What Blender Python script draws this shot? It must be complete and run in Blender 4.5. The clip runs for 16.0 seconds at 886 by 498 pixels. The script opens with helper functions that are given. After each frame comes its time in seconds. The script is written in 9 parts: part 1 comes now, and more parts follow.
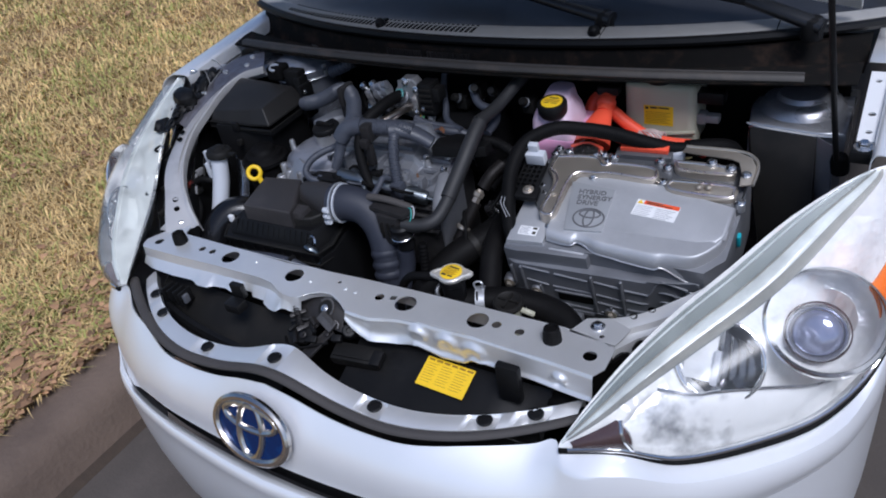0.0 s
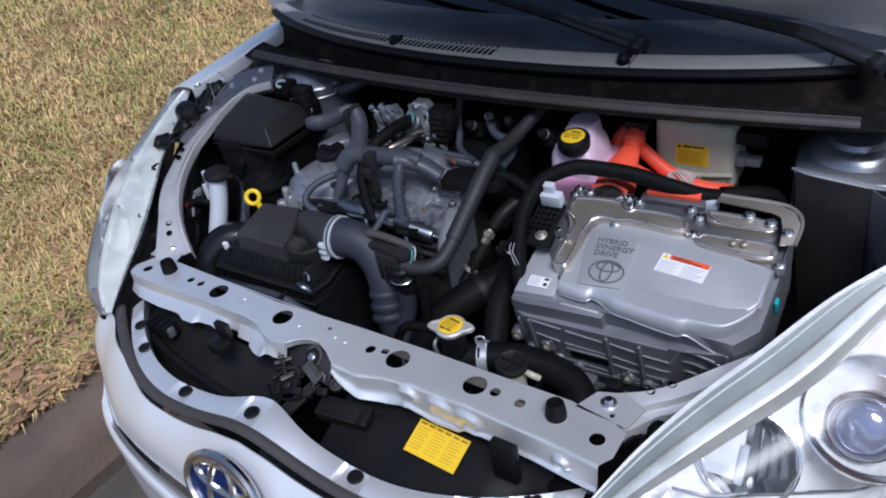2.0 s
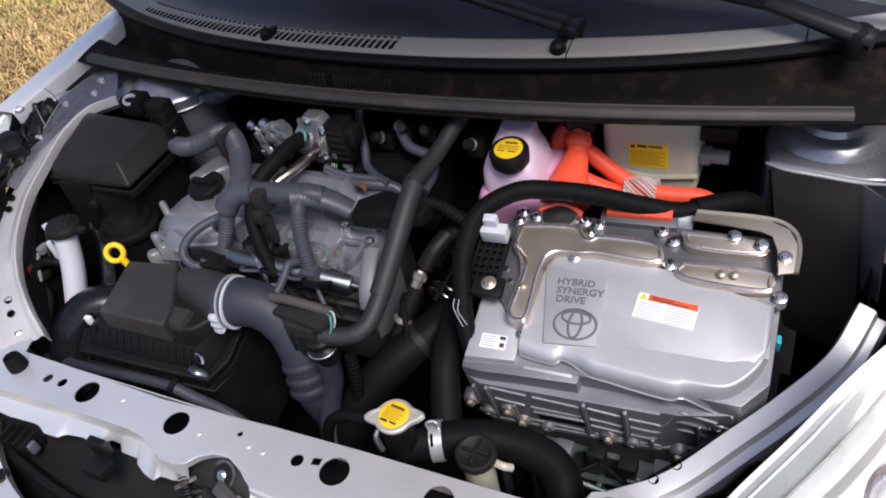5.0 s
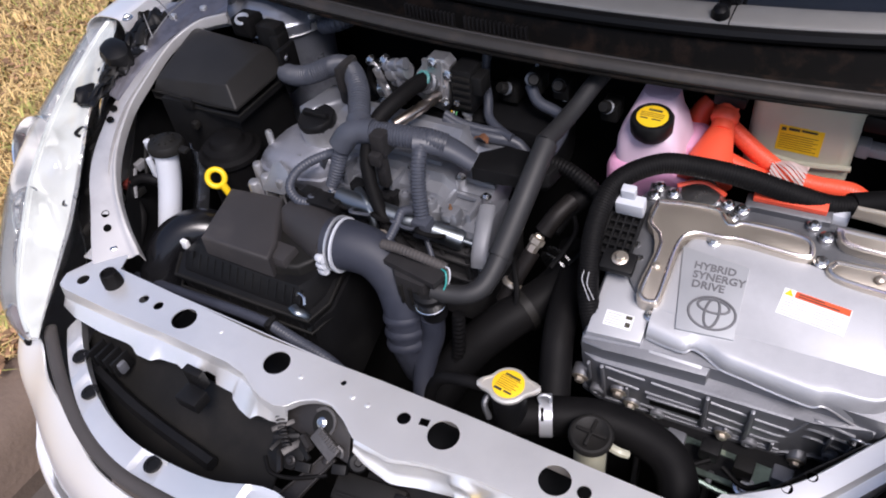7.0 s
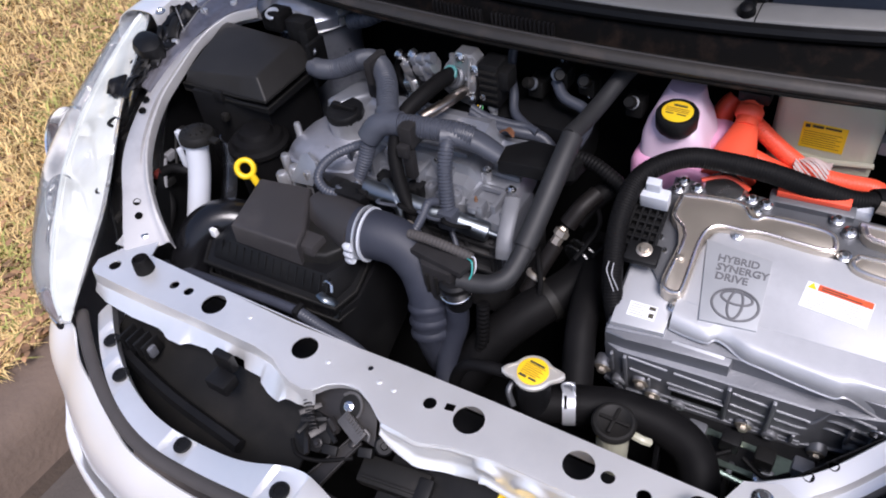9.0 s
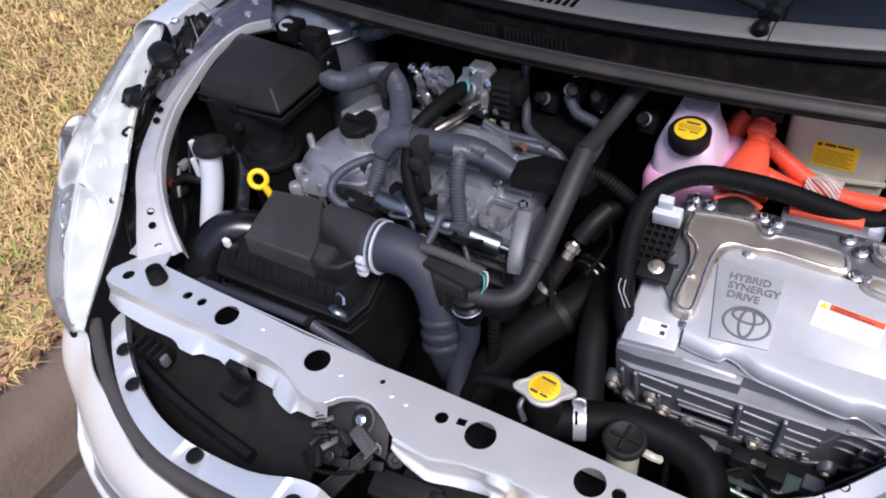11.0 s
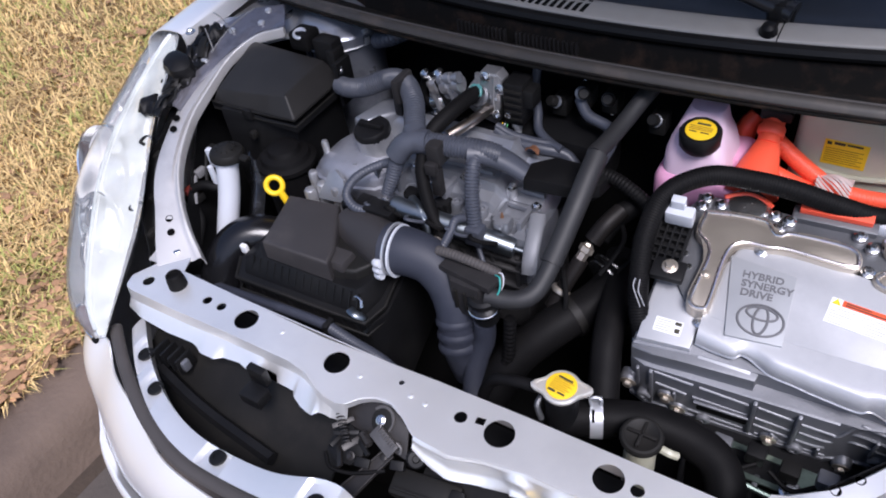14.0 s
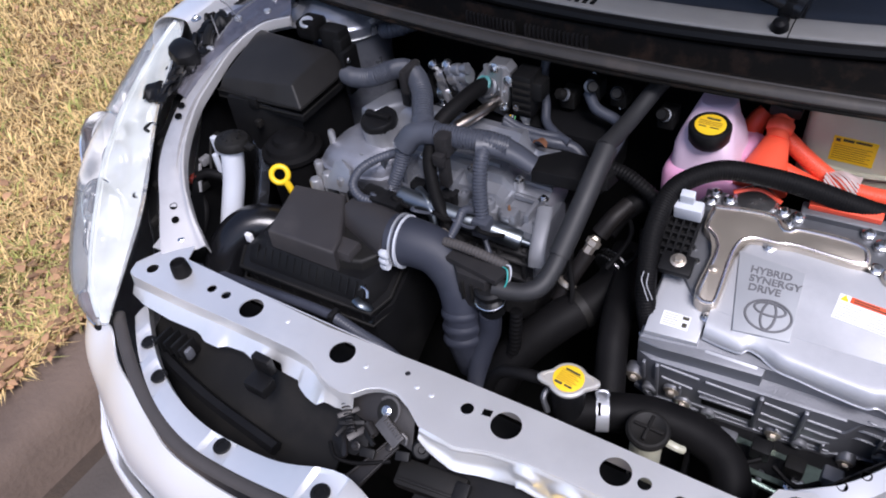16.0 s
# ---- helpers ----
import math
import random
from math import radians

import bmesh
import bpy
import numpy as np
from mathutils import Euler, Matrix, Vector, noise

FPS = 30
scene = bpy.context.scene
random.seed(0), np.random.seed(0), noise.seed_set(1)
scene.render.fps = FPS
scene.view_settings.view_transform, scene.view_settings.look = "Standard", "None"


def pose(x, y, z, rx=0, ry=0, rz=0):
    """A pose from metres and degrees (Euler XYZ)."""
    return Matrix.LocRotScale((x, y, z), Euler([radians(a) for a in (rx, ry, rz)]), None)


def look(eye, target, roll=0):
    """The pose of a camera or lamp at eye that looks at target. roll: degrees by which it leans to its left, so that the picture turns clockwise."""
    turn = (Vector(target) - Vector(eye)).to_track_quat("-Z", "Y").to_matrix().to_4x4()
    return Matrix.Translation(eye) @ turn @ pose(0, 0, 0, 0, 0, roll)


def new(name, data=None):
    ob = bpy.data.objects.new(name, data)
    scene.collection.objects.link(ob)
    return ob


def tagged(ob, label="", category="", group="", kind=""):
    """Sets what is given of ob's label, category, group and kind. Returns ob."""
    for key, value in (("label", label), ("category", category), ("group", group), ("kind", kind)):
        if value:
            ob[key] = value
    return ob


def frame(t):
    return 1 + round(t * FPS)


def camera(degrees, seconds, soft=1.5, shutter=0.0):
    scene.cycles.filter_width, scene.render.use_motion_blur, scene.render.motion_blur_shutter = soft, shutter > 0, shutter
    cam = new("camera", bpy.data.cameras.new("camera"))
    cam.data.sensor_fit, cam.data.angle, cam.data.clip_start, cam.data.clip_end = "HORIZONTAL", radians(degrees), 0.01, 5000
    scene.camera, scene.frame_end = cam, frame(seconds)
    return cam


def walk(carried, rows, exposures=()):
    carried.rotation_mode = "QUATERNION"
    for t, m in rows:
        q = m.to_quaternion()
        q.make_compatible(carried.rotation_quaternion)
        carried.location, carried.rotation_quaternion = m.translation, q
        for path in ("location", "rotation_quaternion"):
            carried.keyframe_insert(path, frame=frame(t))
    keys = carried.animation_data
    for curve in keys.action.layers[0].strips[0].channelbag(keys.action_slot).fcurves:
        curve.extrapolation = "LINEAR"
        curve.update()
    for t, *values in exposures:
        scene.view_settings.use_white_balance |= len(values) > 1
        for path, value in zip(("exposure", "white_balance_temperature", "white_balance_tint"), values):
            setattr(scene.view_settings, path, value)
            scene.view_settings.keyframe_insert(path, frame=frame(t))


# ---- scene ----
cam = camera(61.0, 16.0, 1.9)
PATH = [
    (0, (0.805, -0.74, 1.535), (-0.19, 0.568, 0.395), -11.3),
    (0.5, (0.814, -0.731, 1.535), (-0.194, 0.564, 0.392), -11.4),
    (1, (0.799, -0.712, 1.533), (-0.203, 0.581, 0.383), -11.5),
    (1.5, (0.786, -0.638, 1.529), (-0.225, 0.653, 0.384), -11.2),
    (2, (0.773, -0.585, 1.522), (-0.301, 0.668, 0.391), -10.9),
    (2.5, (0.702, -0.571, 1.527), (-0.278, 0.716, 0.35), -10.6),
    (3, (0.593, -0.578, 1.532), (-0.227, 0.802, 0.34), -11.5),
    (3.2, (0.557, -0.583, 1.535), (-0.184, 0.823, 0.321), -12.0),
    (5.3, (0.585, -0.324, 1.52), (-0.244, 0.892, 0.166), -13.2),
    (5.5, (0.587, -0.319, 1.519), (-0.265, 0.859, 0.145), -13.4),
    (6, (0.548, -0.329, 1.499), (-0.296, 0.858, 0.128), -10.1),
    (6.5, (0.488, -0.348, 1.501), (-0.339, 0.83, 0.112), -8.7),
    (7, (0.445, -0.364, 1.509), (-0.392, 0.794, 0.11), -8.6),
    (7.5, (0.431, -0.37, 1.514), (-0.415, 0.773, 0.109), -9.7),
    (8, (0.429, -0.38, 1.512), (-0.42, 0.761, 0.106), -9.5),
    (8.5, (0.439, -0.388, 1.508), (-0.418, 0.762, 0.115), -9.0),
    (9, (0.441, -0.396, 1.51), (-0.425, 0.754, 0.122), -8.5),
    (11.5, (0.428, -0.395, 1.528), (-0.457, 0.753, 0.15), -8.0),
    (12, (0.433, -0.405, 1.528), (-0.468, 0.742, 0.16), -7.6),
    (12.5, (0.43, -0.408, 1.537), (-0.468, 0.741, 0.169), -8.3),
    (13, (0.427, -0.406, 1.541), (-0.473, 0.739, 0.17), -9.2),
    (13.5, (0.425, -0.41, 1.536), (-0.473, 0.741, 0.17), -9.1),
    (14, (0.426, -0.413, 1.537), (-0.468, 0.735, 0.165), -9.3),
    (14.5, (0.422, -0.418, 1.538), (-0.472, 0.736, 0.171), -9.4),
    (15, (0.416, -0.416, 1.538), (-0.469, 0.736, 0.163), -9.3),
    (15.5, (0.412, -0.423, 1.533), (-0.465, 0.732, 0.155), -8.2),
    (16, (0.411, -0.424, 1.533), (-0.466, 0.724, 0.15), -8.1),
]
walk(cam, [(t, look(eye, target, roll)) for t, eye, target, roll in PATH],
     [(0, -0.10, 5780, 14), (2, -0.03, 5720, 14), (3, 0.18, 5760, 14), (5.5, 0.38, 6650, 19), (6.5, 0.49, 6600, 20), (7.5, 0.60, 6420, 20), (9, 0.60, 6300, 20), (11.5, 0.57, 6180, 20), (16, 0.56, 6120, 20)])
# END CAMERA

# ---------------------------------------------------------------- light
world = bpy.data.worlds.new("sky")
scene.world = world
world.use_nodes = True
wn = world.node_tree
sky = wn.nodes.new("ShaderNodeTexSky")
sky.sky_type = 'NISHITA'
sky.sun_disc = False
sky.sun_elevation = radians(56)
sky.sun_rotation = radians(130)
sky.air_density = 1.0
sky.dust_density = 1.5
wn.nodes["Background"].inputs[1].default_value = 0.10
wn.links.new(sky.outputs[0], wn.nodes["Background"].inputs[0])
sun_data = bpy.data.lights.new("sun", 'SUN')
sun_data.energy = 3.0
sun_data.angle = radians(25)
sun_data.color = (1.0, 0.985, 0.965)
sun = new("sun", sun_data)
sun.matrix_world = look((0, 0, 0), (-0.43, 0.36, -0.83))


# ---------------------------------------------------------------- materials
def pbr(name, col, rough=0.5, metal=0.0, var=0.15, scale=25.0, bump=0.1, bscale=250.0, dist=0.001,
        spot=None, spot_amount=0.3, spot_scale=9.0, rough_var=0.1, coat=0.0, island=0.0, alpha=None, spec=0.5,
        trans=0.0, sss=0.0):
    """Principled surface with variation at two scales, a fine bump and worn or dirty spots."""
    m = bpy.data.materials.new(name)
    m.use_nodes = True
    nt = m.node_tree
    b = nt.nodes["Principled BSDF"]
    tc = nt.nodes.new("ShaderNodeTexCoord")
    n1 = nt.nodes.new("ShaderNodeTexNoise")
    n1.inputs["Scale"].default_value = scale
    n1.inputs["Detail"].default_value = 6
    n2 = nt.nodes.new("ShaderNodeTexNoise")
    n2.inputs["Scale"].default_value = bscale
    n2.inputs["Detail"].default_value = 3
    nt.links.new(tc.outputs["Object"], n1.inputs["Vector"])
    nt.links.new(tc.outputs["Object"], n2.inputs["Vector"])
    mix = nt.nodes.new("ShaderNodeMix")
    mix.data_type = 'RGBA'
    dark = [c * (1 - var) for c in col]
    light = [min(1, c * (1 + var)) for c in col]
    mix.inputs[6].default_value = (*dark, 1)
    mix.inputs[7].default_value = (*light, 1)
    nt.links.new(n1.outputs["Fac"], mix.inputs[0])
    out = mix.outputs[2]
    if island:
        geo = nt.nodes.new("ShaderNodeNewGeometry")
        hsv = nt.nodes.new("ShaderNodeHueSaturation")
        mr = nt.nodes.new("ShaderNodeMapRange")
        mr.inputs[3].default_value = 1 - island
        mr.inputs[4].default_value = 1 + island
        nt.links.new(geo.outputs["Random Per Island"], mr.inputs[0])
        nt.links.new(mr.outputs[0], hsv.inputs["Value"])
        nt.links.new(out, hsv.inputs["Color"])
        out = hsv.outputs[0]
    if spot:
        n3 = nt.nodes.new("ShaderNodeTexNoise")
        n3.inputs["Scale"].default_value = spot_scale
        n3.inputs["Detail"].default_value = 8
        n3.inputs["Roughness"].default_value = 0.65
        nt.links.new(tc.outputs["Object"], n3.inputs["Vector"])
        ramp = nt.nodes.new("ShaderNodeMapRange")
        ramp.inputs[1].default_value = 0.5
        ramp.inputs[2].default_value = 0.72
        ramp.inputs[4].default_value = spot_amount
        nt.links.new(n3.outputs["Fac"], ramp.inputs[0])
        mx = nt.nodes.new("ShaderNodeMix")
        mx.data_type = 'RGBA'
        mx.inputs[7].default_value = (*spot, 1)
        nt.links.new(out, mx.inputs[6])
        nt.links.new(ramp.outputs[0], mx.inputs[0])
        out = mx.outputs[2]
    nt.links.new(out, b.inputs["Base Color"])
    rr = nt.nodes.new("ShaderNodeMapRange")
    rr.inputs[3].default_value = max(0, rough - rough_var)
    rr.inputs[4].default_value = min(1, rough + rough_var)
    nt.links.new(n1.outputs["Fac"], rr.inputs[0])
    nt.links.new(rr.outputs[0], b.inputs["Roughness"])
    b.inputs["Metallic"].default_value = metal
    b.inputs["Coat Weight"].default_value = coat
    b.inputs["Coat Roughness"].default_value = 0.05
    b.inputs["Specular IOR Level"].default_value = spec
    b.inputs["Transmission Weight"].default_value = trans
    if sss:
        b.inputs["Subsurface Weight"].default_value = sss
        b.inputs["Subsurface Radius"].default_value = (0.01, 0.01, 0.01)
    if bump:
        bp = nt.nodes.new("ShaderNodeBump")
        bp.inputs["Strength"].default_value = bump
        bp.inputs["Distance"].default_value = dist
        nt.links.new(n2.outputs["Fac"], bp.inputs["Height"])
        nt.links.new(bp.outputs[0], b.inputs["Normal"])
    return m


SILVER = pbr("silver_paint", (0.91, 0.917, 0.93), 0.35, 0.42, 0.05, 6, 0.03, 1400, 0.0004, coat=0.5, rough_var=0.04)
PANEL = pbr("silver_primer_paint", (0.94, 0.93, 0.915), 0.40, 0.72, 0.07, 8, 0.04, 400, spot=(0.70, 0.70, 0.71), spot_amount=0.25)
# MIDPANEL, RAIL, WEBPANEL and TOWER: PANEL's silver paint with shade in its colour
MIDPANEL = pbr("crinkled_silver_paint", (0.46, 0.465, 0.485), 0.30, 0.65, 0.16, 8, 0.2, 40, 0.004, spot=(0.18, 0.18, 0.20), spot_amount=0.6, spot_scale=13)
RAIL = pbr("shaded_rail_paint", (0.53, 0.52, 0.515), 0.38, 0.45, 0.08, 10, 0.04, 400, spot=(0.33, 0.32, 0.32), spot_amount=0.4, spot_scale=14)
RIM = pbr("iridescent_zinc_rim", (0.70, 0.66, 0.64), 0.28, 0.95, 0.15, 20, 0.05, spot=(0.66, 0.47, 0.64), spot_amount=0.75, spot_scale=18)
DARKPANEL = pbr("dark_silver_paint", (0.27, 0.28, 0.31), 0.46, 0.7, 0.1, 8, 0.04, 400, spot=(0.2, 0.2, 0.2), spot_amount=0.4)
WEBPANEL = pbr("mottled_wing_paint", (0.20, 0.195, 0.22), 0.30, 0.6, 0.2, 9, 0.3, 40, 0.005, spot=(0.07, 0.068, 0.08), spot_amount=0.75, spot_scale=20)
TOWER = pbr("shaded_tower_paint", (0.33, 0.35, 0.40), 0.30, 0.55, 0.18, 9, 0.25, 40, 0.005, spot=(0.13, 0.135, 0.16), spot_amount=0.75, spot_scale=17)
PLASTIC = pbr("black_plastic", (0.006, 0.006, 0.0065), 0.48, 0, 0.25, 40, 0.25, 900, 0.0005, spot=(0.022, 0.021, 0.019), spot_amount=0.3, spec=0.22)
APRON = pbr("satin_apron_plastic", (0.019, 0.020, 0.023), 0.36, 0, 0.25, 20, 0.25, 500, 0.0005, spot=(0.04, 0.039, 0.038), spot_amount=0.4)
GLOSSBLACK = pbr("polished_black_plastic", (0.006, 0.006, 0.007), 0.24, 0, 0.2, 20, 0.15, 60, 0.001, spec=0.5)
PLASTIC2 = pbr("dusty_black_plastic", (0.009, 0.0086, 0.008), 0.55, 0, 0.25, 30, 0.3, 700, 0.0005, spot=(0.035, 0.031, 0.027), spot_amount=0.35, spec=0.22)
RUBBER = pbr("black_rubber", (0.0045, 0.0043, 0.0045), 0.6, 0, 0.2, 30, 0.25, 300, 0.0006, spot=(0.013, 0.012, 0.012), spot_amount=0.4, spec=0.11)
DUSTY = pbr("dust_filmed_plastic", (0.034, 0.0315, 0.032), 0.5, 0, 0.2, 22, 0.25, 700, 0.0005, spot=(0.085, 0.076, 0.072), spot_amount=0.5, spec=0.3)
# cast alloy of the head, its colour darkened for the shadow on its front
HEADSHADE = pbr("shaded_head_alloy", (0.035, 0.034, 0.035), 0.6, 0.4, 0.3, 18, 0.5, 420, 0.0008, spot=(0.11, 0.105, 0.10), spot_amount=0.5)
SEALRUBBER = pbr("grey_sponge_rubber", (0.052, 0.047, 0.045), 0.75, 0, 0.2, 40, 0.3, 600, 0.0006)
GREYHOSE = pbr("blue_grey_rubber", (0.021, 0.024, 0.036), 0.6, 0, 0.15, 25, 0.2, 500, 0.0005, spot=(0.058, 0.063, 0.082), spot_amount=0.45)
LOOM = pbr("grey_loom", (0.046, 0.051, 0.066), 0.45, 0, 0.25, 30, 0.2, 500, 0.0005, spot=(0.09, 0.094, 0.108), spot_amount=0.35)
ALLOY = pbr("cast_aluminium", (0.55, 0.55, 0.56), 0.42, 0.85, 0.15, 18, 0.5, 420, 0.0008, spot=(0.3, 0.3, 0.31), spot_amount=0.5)
BRACKETGREY = pbr("dull_grey_casting", (0.20, 0.205, 0.22), 0.55, 0.3, 0.15, 16, 0.4, 420, 0.0006)
ALLOYROUGH = pbr("sand_cast_aluminium", (0.29, 0.295, 0.325), 0.5, 0.65, 0.2, 22, 0.6, 300, 0.001, spot=(0.17, 0.17, 0.19), spot_amount=0.6, spot_scale=14)
ALLOYDARK = pbr("dark_cast_aluminium", (0.17, 0.175, 0.185), 0.5, 0.8, 0.2, 18, 0.5, 420, 0.0008, spot=(0.14, 0.14, 0.15), spot_amount=0.6)
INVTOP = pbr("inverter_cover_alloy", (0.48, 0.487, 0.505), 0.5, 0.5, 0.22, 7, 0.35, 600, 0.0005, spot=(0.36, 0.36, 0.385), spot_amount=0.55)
# the same casting as INVTOP, darkened because its front turns from the light
CASE = pbr("shaded_case_alloy", (0.215, 0.22, 0.235), 0.48, 0.55, 0.2, 14, 0.5, 420, 0.0008, spot=(0.12, 0.12, 0.13), spot_amount=0.5)
ZINC = pbr("zinc_plated_steel", (0.56, 0.50, 0.42), 0.38, 0.85, 0.14, 14, 0.08, 300, spot=(0.58, 0.48, 0.47), spot_amount=0.5)
STEEL = pbr("bright_steel", (0.7, 0.7, 0.7), 0.25, 1.0, 0.1, 30, 0.05, 400)
TUBESTEEL = pbr("heat_tinted_steel", (0.42, 0.36, 0.31), 0.3, 1.0, 0.2, 20, 0.1, 400)
MOUNTSTEEL = pbr("scuffed_bracket_steel", (0.46, 0.48, 0.53), 0.26, 1.0, 0.2, 30, 0.2, 60, 0.002, spot=(0.20, 0.21, 0.24), spot_amount=0.6, spot_scale=18)
CAPSTEEL = pbr("dulled_cap_steel", (0.74, 0.70, 0.63), 0.38, 0.6, 0.12, 40, 0.1, 300)
RAILSTEEL = pbr("dull_rail_steel", (0.22, 0.245, 0.265), 0.38, 1.0, 0.15, 30, 0.05, 400)
BADGECHROME = pbr("weathered_badge_chrome", (0.66, 0.63, 0.59), 0.24, 1.0, 0.08, 20, 0.05)
CHROME = pbr("chrome", (0.85, 0.86, 0.87), 0.08, 1.0, 0.03, 20, 0.0, rough_var=0.03)
ORANGE = pbr("orange_cable", (0.85, 0.095, 0.042), 0.45, 0, 0.12, 20, 0.15, 400)
YELLOW = pbr("yellow_plastic", (0.85, 0.55, 0.01), 0.4, 0, 0.06, 20, 0.05)
LABELYELLOW = pbr("yellow_label", (0.85, 0.55, 0.015), 0.45, 0, 0.06, 40, 0.02)
LABELWHITE = pbr("white_label", (0.78, 0.78, 0.78), 0.45, 0, 0.04, 40, 0.02)
DULLRED = pbr("dull_red_plastic", (0.17, 0.025, 0.018), 0.5, 0, 0.2, 30, 0.1)
LABELRED = pbr("red_label_band", (0.8, 0.1, 0.03), 0.45, 0, 0.05, 40, 0.02)
INK = pbr("label_ink", (0.05, 0.045, 0.03), 0.5, 0, 0.1, 40, 0)
GREYINK = pbr("grey_label_ink", (0.4, 0.4, 0.42), 0.5, 0, 0.1, 40, 0)
WHITEPLASTIC = pbr("white_plastic", (0.52, 0.54, 0.58), 0.4, 0, 0.05, 20, 0.05)
TANK = pbr("translucent_tank", (0.50, 0.49, 0.38), 0.38, 0, 0.10, 12, 0.08, 200, sss=0.4, spot=(0.40, 0.39, 0.29), spot_amount=0.5)
TANKFLUID = pbr("amber_fluid_tank", (0.36, 0.32, 0.17), 0.38, 0, 0.1, 12, 0.08, 200, sss=0.3)
SENSORDARK = pbr("dark_sensor_tube", (0.010, 0.0085, 0.008), 0.5, 0.2, 0.3, 30, 0.2, spot=(0.035, 0.028, 0.024), spot_amount=0.3, spec=0.25)
FOAM = pbr("dark_foam_sleeve", (0.0155, 0.0155, 0.0165), 0.6, 0, 0.2, 30, 0.3, 400, 0.0005, spot=(0.042, 0.042, 0.045), spot_amount=0.45)
PINK = pbr("pink_coolant_tank", (0.76, 0.38, 0.56), 0.35, 0, 0.12, 12, 0.08, 200, sss=0.4, spot=(0.70, 0.22, 0.45), spot_amount=0.5, spot_scale=14)
PINKTOP = pbr("pale_pink_tank", (0.66, 0.50, 0.60), 0.35, 0, 0.10, 12, 0.08, 200, sss=0.4, spot=(0.55, 0.36, 0.48), spot_amount=0.4, spot_scale=14)
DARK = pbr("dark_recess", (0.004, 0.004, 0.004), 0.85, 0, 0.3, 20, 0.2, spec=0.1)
COWLGREY = pbr("weathered_cowl_plastic", (0.29, 0.28, 0.262), 0.6, 0, 0.12, 25, 0.3, 700, 0.0005, spot=(0.24, 0.23, 0.21), spot_amount=0.4)
COWLBLACK = pbr("dusty_cowl_plastic", (0.008, 0.0075, 0.007), 0.8, 0, 0.3, 20, 0.3, 600, 0.0005, spot=(0.085, 0.05, 0.034), spot_amount=0.32, spot_scale=26, spec=0.08)
AMBER = pbr("amber_reflector", (0.9, 0.22, 0.02), 0.25, 0, 0.1, 60, 0.2, 200)
REDREF = pbr("dark_red_bezel", (0.07, 0.03, 0.03), 0.15, 0.2, 0.2, 20, 0.0)
BLUE = pbr("emblem_blue", (0.002, 0.022, 0.11), 0.22, 0.3, 0.2, 30, 0.0, spot=(0.004, 0.10, 0.33), spot_amount=0.5, spot_scale=40)
ASPHALT = pbr("concrete_gutter", (0.078, 0.065, 0.056), 0.9, 0, 0.28, 6, 0.6, 90, 0.004, spot=(0.12, 0.10, 0.088), spot_amount=0.5, spot_scale=3)
KERB = pbr("kerb_concrete", (0.135, 0.097, 0.074), 0.9, 0, 0.3, 7, 0.7, 80, 0.004, spot=(0.078, 0.055, 0.043), spot_amount=0.7, spot_scale=4)
SOIL = pbr("dry_turf_soil", (0.22, 0.135, 0.06), 0.95, 0, 0.5, 6, 0.8, 60, 0.01, spot=(0.15, 0.15, 0.045), spot_amount=0.5, spot_scale=1.5)


def glass_mat(name, col=(1, 1, 1), rough=0.02, tint=0.0, haze=0.0, milk=(0.85, 0.87, 0.88), vary=0.5, ior=1.5):
    """Thin clear plastic: mostly see-through with a fresnel gloss."""
    m = bpy.data.materials.new(name)
    m.use_nodes = True
    nt = m.node_tree
    for n in list(nt.nodes):
        nt.nodes.remove(n)
    out = nt.nodes.new("ShaderNodeOutputMaterial")
    tr = nt.nodes.new("ShaderNodeBsdfTransparent")
    tr.inputs[0].default_value = (*[c * (1 - tint) for c in col], 1)
    gl = nt.nodes.new("ShaderNodeBsdfGlossy")
    gl.inputs["Roughness"].default_value = rough
    fr = nt.nodes.new("ShaderNodeFresnel")
    fr.inputs[0].default_value = ior
    mx = nt.nodes.new("ShaderNodeMixShader")
    nt.links.new(fr.outputs[0], mx.inputs[0])
    nt.links.new(gl.outputs[0], mx.inputs[2])
    body = tr.outputs[0]
    if haze:
        df = nt.nodes.new("ShaderNodeBsdfDiffuse")
        df.inputs[0].default_value = (*milk, 1)
        nz = nt.nodes.new("ShaderNodeTexNoise")
        nz.inputs["Scale"].default_value = 14
        nz.inputs["Detail"].default_value = 5
        mr = nt.nodes.new("ShaderNodeMapRange")
        mr.inputs[1].default_value, mr.inputs[2].default_value = 0.3, 0.7
        mr.inputs[3].default_value, mr.inputs[4].default_value = haze * (1 - vary), min(1.0, haze * (1 + vary))
        hm = nt.nodes.new("ShaderNodeMixShader")
        tc = nt.nodes.new("ShaderNodeTexCoord")
        nt.links.new(tc.outputs["Object"], nz.inputs["Vector"])
        nt.links.new(nz.outputs["Fac"], mr.inputs[0])
        nt.links.new(mr.outputs[0], hm.inputs[0])
        nt.links.new(body, hm.inputs[1])
        nt.links.new(df.outputs[0], hm.inputs[2])
        body = hm.outputs[0]
    nt.links.new(body, mx.inputs[1])
    nt.links.new(mx.outputs[0], out.inputs[0])
    return m


LENS = glass_mat("clear_lens", rough=0.24, haze=0.03)
# far lens: glare put into the plastic as white haze
LENSFAR = glass_mat("glare_hazed_lens", (1, 0.985, 0.95), rough=0.12, haze=0.14)
WINDOW = glass_mat("tinted_windscreen", (0.25, 0.28, 0.28), 0.03, 0.3, ior=1.85)


